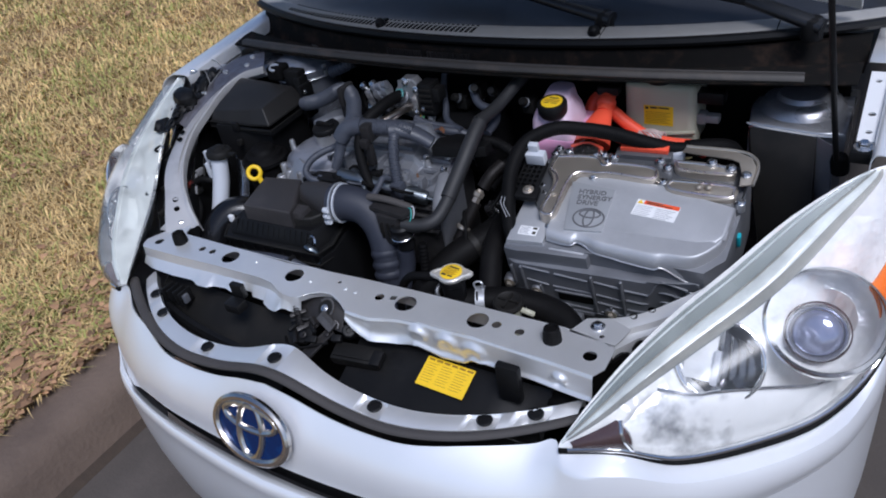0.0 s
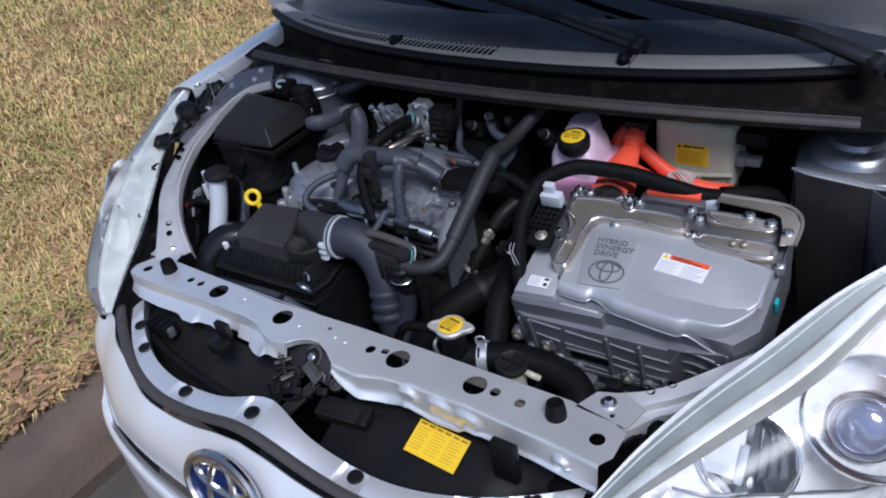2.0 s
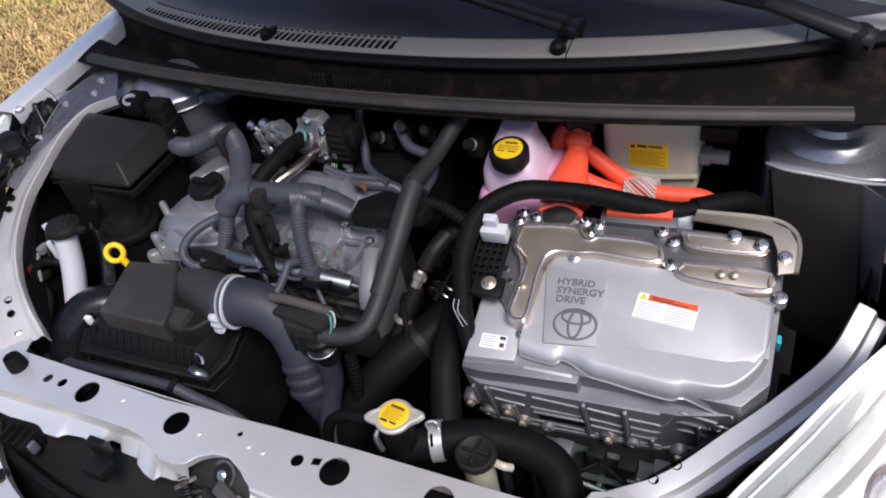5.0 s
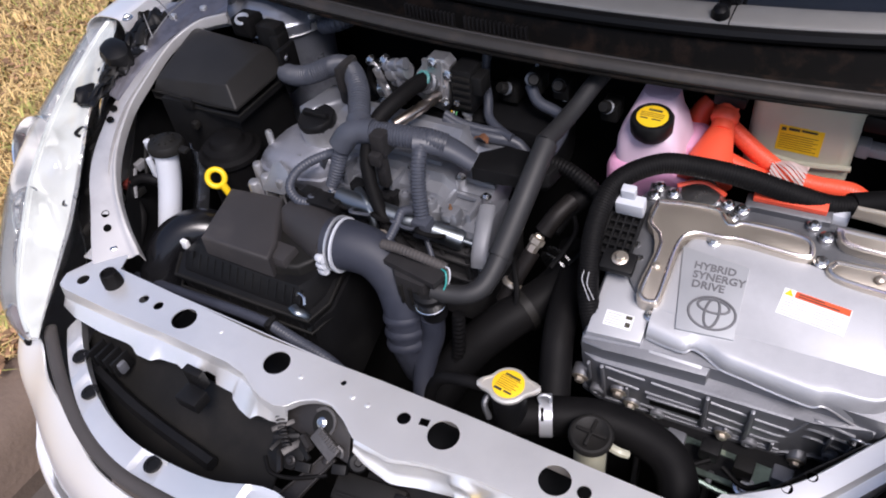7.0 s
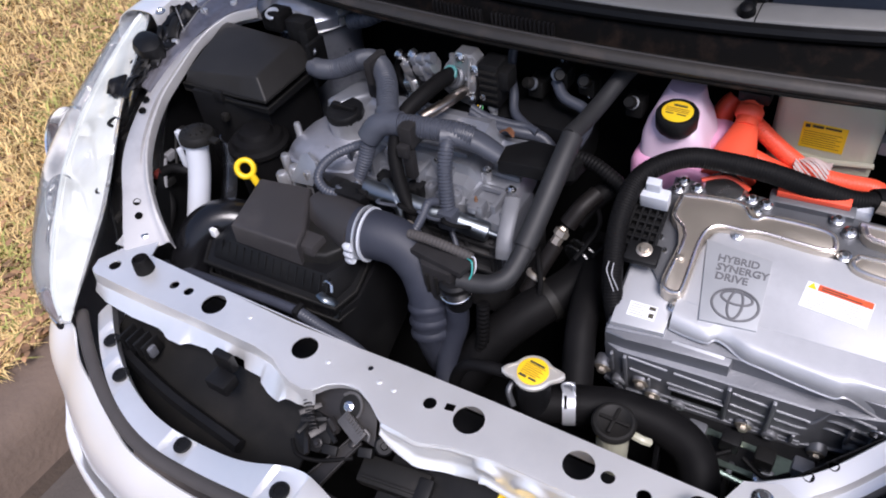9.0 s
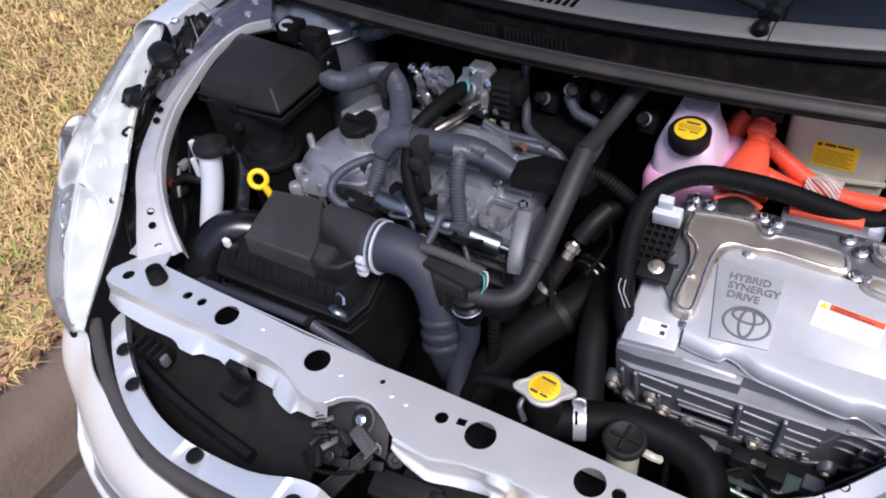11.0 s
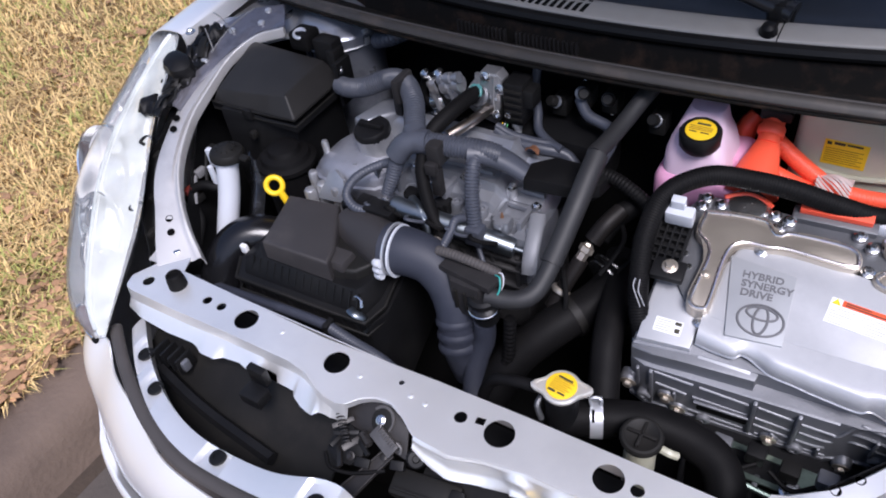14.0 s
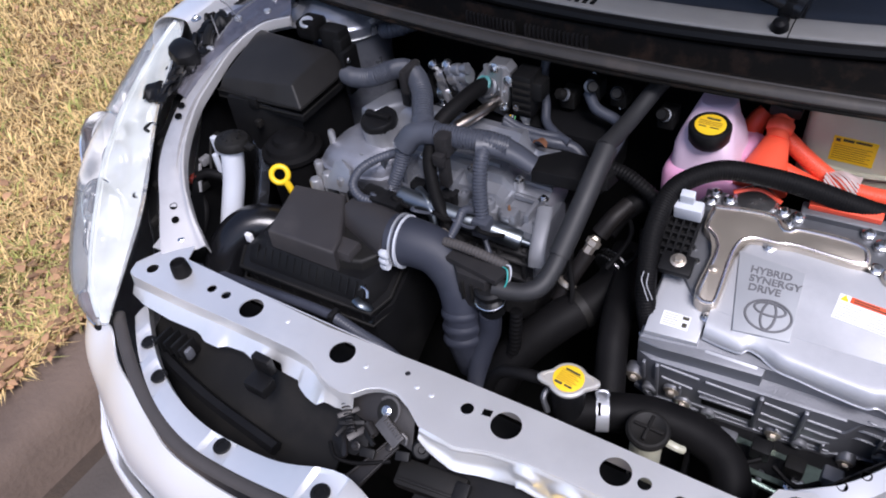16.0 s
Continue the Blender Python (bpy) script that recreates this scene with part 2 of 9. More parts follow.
# ---------------------------------------------------------------- mesh helpers
def part(name, bm, material, parent=None, label="", smooth=38):
    """Links a bmesh, written in world places, as one mesh object under its parent."""
    me = bpy.data.meshes.new(name)
    bmesh.ops.recalc_face_normals(bm, faces=bm.faces)
    bm.to_mesh(me)
    bm.free()
    if smooth:
        for p in me.polygons:
            p.use_smooth = True
        me.set_sharp_from_angle(angle=radians(smooth))
    me.materials.append(material)
    ob = new(name, me)
    if parent is not None:
        ob.parent = parent
        ob.matrix_parent_inverse = place_of(parent).inverted()
    if label:
        tagged(ob, label)
    return ob


PLACES = {}


def place_of(ob):
    m = PLACES.get(ob.name)
    return m if m is not None else Matrix.Identity(4)


def thing(name, at, label, category, group="", kind=""):
    """An empty at the base of a thing, which carries its parts."""
    e = new(name)
    e.empty_display_size = 0.05
    e.location = at
    PLACES[e.name] = Matrix.Translation(at)
    return tagged(e, label, category, group, kind)


def B():
    return bmesh.new()


def box(bm, c, s, bev=0.0, M=None, taper=1.0, seg=2):
    """A box of size s about c, its top drawn in by taper, edges rounded by bev, moved by M."""
    vs = []
    for sz in (-1, 1):
        k = taper if sz > 0 else 1.0
        for sx, sy in ((-1, -1), (1, -1), (1, 1), (-1, 1)):
            vs.append(bm.verts.new((c[0] + sx * s[0] / 2 * k, c[1] + sy * s[1] / 2 * k, c[2] + sz * s[2] / 2)))
    fs = [bm.faces.new([vs[i] for i in q]) for q in
          ((3, 2, 1, 0), (4, 5, 6, 7), (0, 1, 5, 4), (1, 2, 6, 5), (2, 3, 7, 6), (3, 0, 4, 7))]
    out = vs
    if bev:
        r = bmesh.ops.bevel(bm, geom=list({e for f in fs for e in f.edges}), offset=bev, segments=seg, profile=0.6, affect='EDGES')
        out = list({v for f in r["faces"] for v in f.verts} | {v for v in vs if v.is_valid})
    if M is not None:
        for v in out:
            v.co = M @ v.co
    return out


def smooth_path(pts, n=8):
    """Catmull-Rom points through pts."""
    p = [Vector(q) for q in pts]
    p = [p[0] * 2 - p[1]] + p + [p[-1] * 2 - p[-2]]
    out = []
    for i in range(1, len(p) - 2):
        for k in range(n):
            t = k / n
            a, b, c, d = p[i - 1:i + 3]
            out.append(0.5 * ((2 * b) + (c - a) * t + (2 * a - 5 * b + 4 * c - d) * t * t + (3 * b - a - 3 * c + d) * t ** 3))
    out.append(p[-2])
    return out


def even(path, step):
    """The path resampled at even steps."""
    out, left = [path[0].copy()], step
    for a, b in zip(path, path[1:]):
        d = (b - a).length
        while left <= d and d > 0:
            a = a + (b - a) * (left / d)
            out.append(a.copy())
            d -= left
            left = step
        left -= d
    if (out[-1] - path[-1]).length > step * 0.3:
        out.append(path[-1].copy())
    return out


def tube(bm, pts, r, n=12, ridge=0.0, pitch=0.006, curved=True, squash=1.0, r_end=None):
    """A hose through pts; ridge and pitch make it a corrugated one; r may taper to r_end."""
    path = smooth_path(pts) if curved and len(pts) > 2 else [Vector(q) for q in pts]
    if ridge:
        path = even(path, pitch / 4)
    up = Vector((0, 0, 1))
    rings, N = [], len(path)
    prev = None
    for i, c in enumerate(path):
        d = (path[min(i + 1, N - 1)] - path[max(i - 1, 0)]).normalized()
        if prev is None:
            side = d.cross(up if abs(d.z) < 0.95 else Vector((1, 0, 0))).normalized()
        else:
            side = (prev - d * prev.dot(d)).normalized()
        prev = side
        nor = side.cross(d)
        rr = r if r_end is None else r + (r_end - r) * i / max(1, N - 1)
        if ridge and i % 4 in (0, 1):
            rr -= ridge
        rings.append([bm.verts.new(c + (side * math.cos(2 * math.pi * k / n) + nor * squash * math.sin(2 * math.pi * k / n)) * rr)
                      for k in range(n)])
    for a, b in zip(rings, rings[1:]):
        for k in range(n):
            bm.faces.new((a[k], a[(k + 1) % n], b[(k + 1) % n], b[k]))
    bm.faces.new(rings[0][::-1])
    bm.faces.new(rings[-1])
    return rings


def lathe(bm, prof, at=(0, 0, 0), axis=(0, 0, 1), n=24, wobble=None, capped=True):
    """A turned shape: prof holds (radius, height) along the axis from at."""
    q = Vector((0, 0, 1)).rotation_difference(Vector(axis).normalized()).to_matrix()
    rings = []
    for r, h in prof:
        ring = []
        for k in range(n):
            a = 2 * math.pi * k / n
            f = wobble(a) if wobble else 1
            ring.append(bm.verts.new(q @ Vector((r * f * math.cos(a), r * f * math.sin(a), h)) + Vector(at)))
        rings.append(ring)
    for a, b in zip(rings, rings[1:]):
        for k in range(n):
            bm.faces.new((a[k], a[(k + 1) % n], b[(k + 1) % n], b[k]))
    if capped:
        bm.faces.new(rings[0][::-1])
        bm.faces.new(rings[-1])


def ring_pts(c, r, n=20, sy=1.0):
    return [(c[0] + r * math.cos(2 * math.pi * k / n), c[1] + r * sy * math.sin(2 * math.pi * k / n)) for k in range(n)]


def sheet(bm, outer, holes=(), thick=0.002, height=None, M=None):
    """A flat plate with real holes; height(x, y) lifts it, thick gives its depth downwards."""
    edges = []
    for loop in (outer, *holes):
        vs = [bm.verts.new((x, y, 0)) for x, y in loop]
        edges += [bm.edges.new((a, b)) for a, b in zip(vs, vs[1:] + vs[:1])]
    got = bmesh.ops.triangle_fill(bm, use_beauty=True, use_dissolve=False, edges=edges, normal=(0, 0, 1))
    faces = [f for f in got["geom"] if isinstance(f, bmesh.types.BMFace)]
    top = list({v for f in faces for v in f.verts})
    ext = bmesh.ops.extrude_face_region(bm, geom=faces)
    low = [v for v in ext["geom"] if isinstance(v, bmesh.types.BMVert)]
    for v in low:
        v.co.z -= thick
    for v in top + low:
        if height:
            v.co.z += height(v.co.x, v.co.y)
        if M is not None:
            v.co = M @ v.co
    return top + low


def rounded(x0, y0, x1, y1, r, n=5):
    """The outline of a rectangle with round corners."""
    out = []
    for cx, cy, a0 in ((x1 - r, y1 - r, 0), (x0 + r, y1 - r, 90), (x0 + r, y0 + r, 180), (x1 - r, y0 + r, 270)):
        for k in range(n + 1):
            a = radians(a0 + 90 * k / n)
            out.append((cx + r * math.cos(a), cy + r * math.sin(a)))
    return out


def prism(bm, outline, z0, z1, bev=0.0, M=None, draft=1.0, seg=2):
    """An upright prism over an outline, its top edge rounded, moved by M."""
    cx = sum(p[0] for p in outline) / len(outline)
    cy = sum(p[1] for p in outline) / len(outline)
    lo = [bm.verts.new((x, y, z0)) for x, y in outline]
    hi = [bm.verts.new((cx + (x - cx) * draft, cy + (y - cy) * draft, z1)) for x, y in outline]
    n = len(outline)
    bot = bm.faces.new(lo[::-1])
    top = bm.faces.new(hi)
    for k in range(n):
        bm.faces.new((lo[k], lo[(k + 1) % n], hi[(k + 1) % n], hi[k]))
    vs = lo + hi
    if bev:
        r = bmesh.ops.bevel(bm, geom=list(top.edges), offset=bev, segments=seg, profile=0.6, affect='EDGES')
        vs = lo + [v for v in hi if v.is_valid] + list({v for f in r["faces"] for v in f.verts})
        vs = list(set(vs))
    if M is not None:
        for v in vs:
            v.co = M @ v.co
    return vs


def grid(bm, f, nu, nv):
    """A patch of f(u, v), both 0 to 1."""
    vs = [[bm.verts.new(f(i / nu, j / nv)) for j in range(nv + 1)] for i in range(nu + 1)]
    for i in range(nu):
        for j in range(nv):
            bm.faces.new((vs[i][j], vs[i + 1][j], vs[i + 1][j + 1], vs[i][j + 1]))
    return vs


def thicken(bm, t):
    bmesh.ops.recalc_face_normals(bm, faces=bm.faces)
    bmesh.ops.solidify(bm, geom=list(bm.faces), thickness=t)


def stack(bm, rings, cap=True):
    """Skin over closed rings of equal length; the last is closed."""
    vs = [[bm.verts.new(p) for p in r] for r in rings]
    n = len(vs[0])
    for a, b in zip(vs, vs[1:]):
        for i in range(n):
            bm.faces.new((a[i], a[(i + 1) % n], b[(i + 1) % n], b[i]))
    if cap:
        bm.faces.new(vs[-1])
        bm.faces.new(vs[0][::-1])
    bmesh.ops.recalc_face_normals(bm, faces=bm.faces[:])


def along(pts, u):
    """The point at u, 0 to 1, of a smooth curve through pts."""
    s = smooth_path(pts, 12)
    x = u * (len(s) - 1)
    i = min(int(x), len(s) - 2)
    return s[i].lerp(s[i + 1], x - i)


def text_part(words, at, size, M, material, parent, depth=0.0006, spacing=1.0):
    """Raised lettering in the built-in font, laid by M."""
    cu = bpy.data.curves.new("lettering", 'FONT')
    cu.body, cu.size, cu.extrude, cu.align_x, cu.resolution_u = words, size, depth, 'LEFT', 3
    cu.space_character = spacing
    cu.offset = size * 0.022
    ob = bpy.data.objects.new("lettering", cu)
    scene.collection.objects.link(ob)
    me = bpy.data.meshes.new_from_object(ob)
    bpy.data.objects.remove(ob)
    me.transform(M @ Matrix.Translation(at))
    me.materials.clear()
    me.materials.append(material)
    o = new("lettering", me)
    o.parent = parent
    o.matrix_parent_inverse = place_of(parent).inverted()
    return o


# shared small hardware
def bolt_mesh(material, name, r=0.006, h=0.006, flange=1.7):
    bm = B()
    lathe(bm, [(r * flange, 0), (r * flange, 0.0012), (r * 1.25, 0.0022), (r * 1.2, 0.0022)], n=16)
    lathe(bm, [(r, 0.002), (r, h), (r * 0.8, h + 0.0012)], n=6)
    me = bpy.data.meshes.new(name)
    bm.to_mesh(me)
    bm.free()
    me.materials.append(material)
    return me


BOLT = bolt_mesh(STEEL, "bolt")
BOLTGOLD = bolt_mesh(ZINC, "bolt_gold")


def bolt(parent, at, axis=(0, 0, 1), size=1.0, mesh=None):
    o = new("bolt", mesh or BOLT)
    q = Vector((0, 0, 1)).rotation_difference(Vector(axis).normalized())
    o.parent = parent
    o.matrix_parent_inverse = place_of(parent).inverted()
    o.matrix_basis = Matrix.LocRotScale(Vector(at), q, Vector((size, size, size)))
    return o


# ---------------------------------------------------------------- ground
GRIT = pbr("gutter_grit", (0.05, 0.035, 0.025), 0.95, 0, 0.4, 30, 0.8, 120, 0.004)


def build_ground():
    bm = B()
    box(bm, (44.05, 0, -0.05), (90.0, 160, 0.1))
    part_road = part("road", bm, ASPHALT)
    tagged(part_road, "grey brown concrete gutter and road slab", "road", kind="structure")
    bm = B()
    # a rounded kerb with a sloping face
    prof = [(-0.955, -0.02), (-0.962, 0.004), (-0.975, 0.05), (-0.987, 0.10), (-1.003, 0.132), (-1.03, 0.149), (-1.07, 0.155), (-1.165, 0.155), (-1.172, 0.14), (-1.172, -0.05)]
    ys = [-80] + [-9 + 0.3 * i for i in range(61)] + [80]
    rows = []
    for y in ys:
        rows.append([bm.verts.new((x + 0.004 * noise.noise((x * 9, y * 3, 1)), y, z + 0.004 * noise.noise((x * 12, y * 4, z)))) for x, z in prof])
    for a, b in zip(rows, rows[1:]):
        for k in range(len(prof) - 1):
            bm.faces.new((a[k], a[k + 1], b[k + 1], b[k]))
    bm2 = B()
    joint = []
    for i in range(121):
        y = -9 + 0.15 * i
        a = 0.012 + 0.010 * noise.noise((y * 2.3, 4, 1)) + 0.006 * noise.noise((y * 9, 1, 2))
        joint.append([bm2.verts.new((-0.962, y, 0.012)), bm2.verts.new((-0.950 + a * 0.5, y, 0.007)), bm2.verts.new((-0.944 + a, y, 0.0008))])
    for a, b in zip(joint, joint[1:]):
        for q in range(2):
            bm2.faces.new((a[q], a[q + 1], b[q + 1], b[q]))
    tagged(part("gutter_joint", bm2, GRIT, smooth=60), "dark dirt gathered along the foot of the kerb", "dirt", kind="structure")
    k = part("kerb", bm, KERB, smooth=50)
    tagged(k, "stained concrete kerb beside the lawn", "kerb", kind="structure")
    bm = B()

    def soil(u, v):
        x = -1.15 - 4.5 * u if u < 0.999 else -90.0
        y = -6 + 14 * v
        if v < 0.001:
            y = -80
        if v > 0.999:
            y = 80
        return (x, y, 0.145 + 0.03 * noise.noise((x * 1.3, y * 1.3, 0)) + 0.015 * noise.noise((x * 5, y * 5, 3)))
    grid(bm, soil, 46, 110)
    g = part("ground", bm, SOIL, smooth=60)
    tagged(g, "dry straw-coloured lawn with sparse green", "lawn", kind="structure")


# ---------------------------------------------------------------- car body
car = thing("car", (0, 0, 0), "silver hatchback car with its engine bay open", "car")


def clip_line(x):
    """Where the bumper flange carries its clips: flat across the nose, humped in the middle."""
    a = abs(x)
    return -0.173 + 1.55 * max(0, a - 0.19) ** 2, 0.700 + 0.036 * math.exp(-((x / 0.105) ** 2))


EDGE_NOSE = [(0, -0.219, 0.720), (0.06, -0.219, 0.710), (0.12, -0.219, 0.695), (0.19, -0.217, 0.687), (0.27, -0.207, 0.685), (0.36, -0.171, 0.686)]
TOP_EDGE = EDGE_NOSE + [(0.432, -0.139, 0.689), (0.462, -0.124, 0.697), (0.484, -0.134, 0.689), (0.552, -0.108, 0.690), (0.617, -0.064, 0.651), (0.70, 0.016, 0.631), (0.772, 0.100, 0.631), (0.820, 0.20, 0.652), (0.840, 0.30, 0.72), (0.845, 0.42, 0.80), (0.846, 0.60, 0.86)]
TOP_EDGE_FAR = EDGE_NOSE + [(0.438, -0.142, 0.690), (0.492, -0.104, 0.703), (0.548, -0.104, 0.688), (0.617, -0.062, 0.655), (0.69, 0.012, 0.645), (0.765, 0.098, 0.638), (0.818, 0.195, 0.645), (0.838, 0.30, 0.70), (0.845, 0.42, 0.80), (0.846, 0.60, 0.86)]
BELT = [(0, -0.268), (0.06, -0.2675), (0.12, -0.265), (0.19, -0.260), (0.27, -0.252), (0.36, -0.236), (0.43, -0.216), (0.49, -0.188), (0.56, -0.142), (0.63, -0.088), (0.70, -0.018), (0.772, 0.075), (0.822, 0.18), (0.843, 0.30), (0.85, 0.42), (0.85, 0.60)]


def build_shell():
    # upper bumper skin from the seal line and lamp edges down to the slot
    bm = B()

    def skin(u, v):
        s = -1 if u < 0.5 else 1
        w = abs(u - 0.5) * 2
        t = along(TOP_EDGE if s > 0 else TOP_EDGE_FAR, w)
        g = along([(a, b, 0.585 if a < 0.40 else 0.55) for a, b in BELT], w)
        k = v
        p = t.lerp(g, k)
        bulge = math.sin(math.pi * k) * (0.010 + 0.010 * w)
        dirn = Vector((0.75 * w * w, -1, 0.35)).normalized()
        p = p + dirn * bulge
        # narrow shelf under the lamp, ending in a crease
        lamp = max(0.0, min(1.0, (t.x - 0.44) / 0.06)) * max(0.0, min(1.0, (0.84 - t.x) / 0.05)) * (s > 0)
        shelf = min(1.0, v / 0.143)
        p = p + Vector((0.55, -0.80, -0.1)) * (0.020 * lamp * shelf * (1 - 0.75 * max(0.0, (v - 0.143) / 0.857)))
        p.z += lamp * 0.010 * shelf * (1 - v)
        return (s * p.x, p.y, p.z)
    grid(bm, skin, 140, 28)
    thicken(bm, 0.003)
    bumper = part("front_bumper", bm, SILVER, car, "glossy silver bumper skin")
    # lower bumper lip
    bm = B()

    def lower(u, v):
        s = -1 if u < 0.5 else 1
        w = abs(u - 0.5) * 2
        g = along([(a, b, 0.55) for a, b in BELT], w)
        near = max(0.0, min(1.0, (0.52 - g.x) / 0.04))
        q = along([(0.0, 0.546, 0), (0.016, 0.560, 0), (0.026, 0.558, 0), (0.032, 0.545, 0), (0.030, 0.52, 0), (0.034, 0.47, 0), (0.030, 0.38, 0), (0.01, 0.27, 0)], v)
        z = q.y
        out = q.x * (0.15 + 0.85 * near) * (1 - 0.55 * min(1, g.x / 0.5))
        dirn = Vector((1.1 * w * w, -1, 0)).normalized()
        p = g + dirn * out
        return (s * p.x, p.y, z)
    grid(bm, lower, 100, 14)
    thicken(bm, 0.003)
    part("lower_bumper", bm, SILVER, car, "silver lower bumper lip")
    # dark slot behind
    bm = B()

    def slot(u, v):
        s = -1 if u < 0.5 else 1
        w = abs(u - 0.5) * 2
        g = along([(a, b, 0.5) for a, b in BELT], w * 0.50)
        return (s * g.x, g.y + 0.014, 0.60 - 0.07 * v)
    grid(bm, slot, 90, 2)
    thicken(bm, 0.003)
    part("grille_slot", bm, PLASTIC, car, "black slot under the emblem")
    # painted flange with clips, and the rubber strip on its front edge
    bm = B()
    clips = (-0.415, -0.352, -0.186, -0.011, 0.185, 0.355, 0.419)
    xs = sorted([-0.475 + 0.95 * i / 60 for i in range(61)] + [c + d for c in clips for d in (-0.0285, -0.028, -0.0205, -0.020, 0.018, 0.0185, 0.0225, 0.023)])
    rows = []
    for x in xs:
        yc, zc = clip_line(x)
        wid = 0.036 + 0.020 * math.exp(-((x / 0.06) ** 2)) - 0.006 * (abs(x) / 0.475)
        near = min((x - c for c in clips), key=abs)
        step = 0.0055 * max(0.0, min(1.0, (near + 0.028) / 0.0075, (0.0225 - near) / 0.004))
        ts = [(0, -0.016), (0.004, -0.002), (0.25, 0.0 - step), (0.85, 0.001 - step), (0.95, 0.0), (1.0, -0.02)]
        rows.append([bm.verts.new((x, yc - 0.022 + wid * a, zc + b)) for a, b in ts])
    for a, b in zip(rows, rows[1:]):
        for k in range(5):
            bm.faces.new((a[k], a[k + 1], b[k + 1], b[k]))
    flange = part("bumper_flange", bm, PANEL, car, "painted flange with black push clips")
    bm = B()
    pts = []
    for i in range(41):
        x = -0.485 + 0.97 * i / 40
        yc, zc = clip_line(x)
        k = max(0.0, (-x - 0.28) / 0.205) ** 2
        pts.append((x - 0.020 * k, yc - 0.030 - 0.010 * k, zc - 0.006 + 0.002 * k))
    tube(bm, pts[::-1], 0.0075, 10, squash=0.75, r_end=0.0100)
    part("seal_strip", bm, SEALRUBBER, car, "dull grey rubber strip")
    for x in clips:
        y, z = clip_line(x)
        z -= 0.0055
        bm = B()
        lathe(bm, [(0.0115, 0), (0.0125, 0.003), (0.011, 0.005), (0.0065, 0.0055), (0.006, 0.004)], (x, y, z), n=18)
        part("push_clip", bm, PLASTIC, flange)


def build_emblem():
    c = Vector((-0.004, -0.263, 0.660))
    n = Vector((0, -0.93, 0.36)).normalized()
    ux = Vector((1, 0, 0))
    uy = n.cross(ux).normalized()
    M = Matrix(((ux.x, uy.x, n.x, c.x), (ux.y, uy.y, n.y, c.y), (ux.z, uy.z, n.z, c.z), (0, 0, 0, 1)))

    def ell(a, b, r, z, cx=0, cy=0, k=40):
        return [M @ Vector((cx + a * math.cos(2 * math.pi * i / k), cy + b * math.sin(2 * math.pi * i / k), z)) for i in range(k + 1)]
    bm = B()
    prism(bm, [(0.076 * math.cos(2 * math.pi * i / 40), 0.053 * math.sin(2 * math.pi * i / 40)) for i in range(40)], 0.0, 0.006, 0, M)
    em = part("emblem", bm, BLUE, car, "blue oval badge with chrome rings")
    for a, b, r, cy in ((0.078, 0.055, 0.0075, 0), (0.026, 0.049, 0.006, 0.0), (0.056, 0.021, 0.006, 0.022)):
        bm = B()
        tube(bm, ell(a, b, r, 0.007, 0, cy), r, 8, curved=False)
        part("chrome_ring", bm, BADGECHROME, em)


def build_fender(s):
    bm = B()

    def f(u, v):
        y = 0.342 + 1.13 * u
        prof = [(0.765, 0.90 + 0.10 * u), (0.766, 0.925 + 0.10 * u), (0.774, 0.936 + 0.10 * u), (0.80, 0.93 + 0.10 * u), (0.83, 0.895 + 0.09 * u), (0.847, 0.80 + 0.06 * u), (0.85, 0.70)]
        if s < 0:
            y = 0.375 + 1.1 * u
            prof = [(0.700, 0.905 + 0.10 * u), (0.702, 0.925 + 0.10 * u), (0.712, 0.936 + 0.10 * u), (0.77, 0.93 + 0.10 * u), (0.82, 0.89 + 0.09 * u), (0.846, 0.80 + 0.06 * u), (0.85, 0.70)]
        x, z = along([(a, b, 0) for a, b in prof], v)[:2]
        return (s * (x - 0.02 * u * (1 - v)), y, z)
    grid(bm, f, 24, 20)
    thicken(bm, 0.002)
    fe = part("fender", bm, SILVER, car, "glossy silver front wing")
    # drip flange along the bonnet gap, with its bolts
    bm = B()
    box(bm, (s * 0.742, 0.82, 0.955), (0.03, 0.4, 0.003), 0.001)
    fl = part("fender_flange", bm, PANEL, car)
    # side below the lamp and behind it
    bm = B()
    grid(bm, lambda u, v: (s * (0.85 - 0.01 * math.sin(math.pi * v)), 0.6 + 3.0 * u, 0.84 - 0.54 * v), 8, 6)
    thicken(bm, 0.003)
    part("side_panel", bm, SILVER, car)


def rail_pt(u, s):
    right = [(0.445, 0.035, 0.757), (0.492, 0.076, 0.788), (0.552, 0.145, 0.832), (0.596, 0.235, 0.864), (0.606, 0.315, 0.888), (0.598, 0.375, 0.910), (0.572, 0.428, 0.928), (0.53, 0.462, 0.934)]
    left = [(0.466, 0.045, 0.755), (0.497, 0.085, 0.745), (0.530, 0.122, 0.741), (0.573, 0.182, 0.739), (0.622, 0.250, 0.739), (0.674, 0.333, 0.742), (0.70, 0.40, 0.77)]
    p = along(left if s > 0 else right, u)
    return Vector((s * p.x, p.y, p.z))


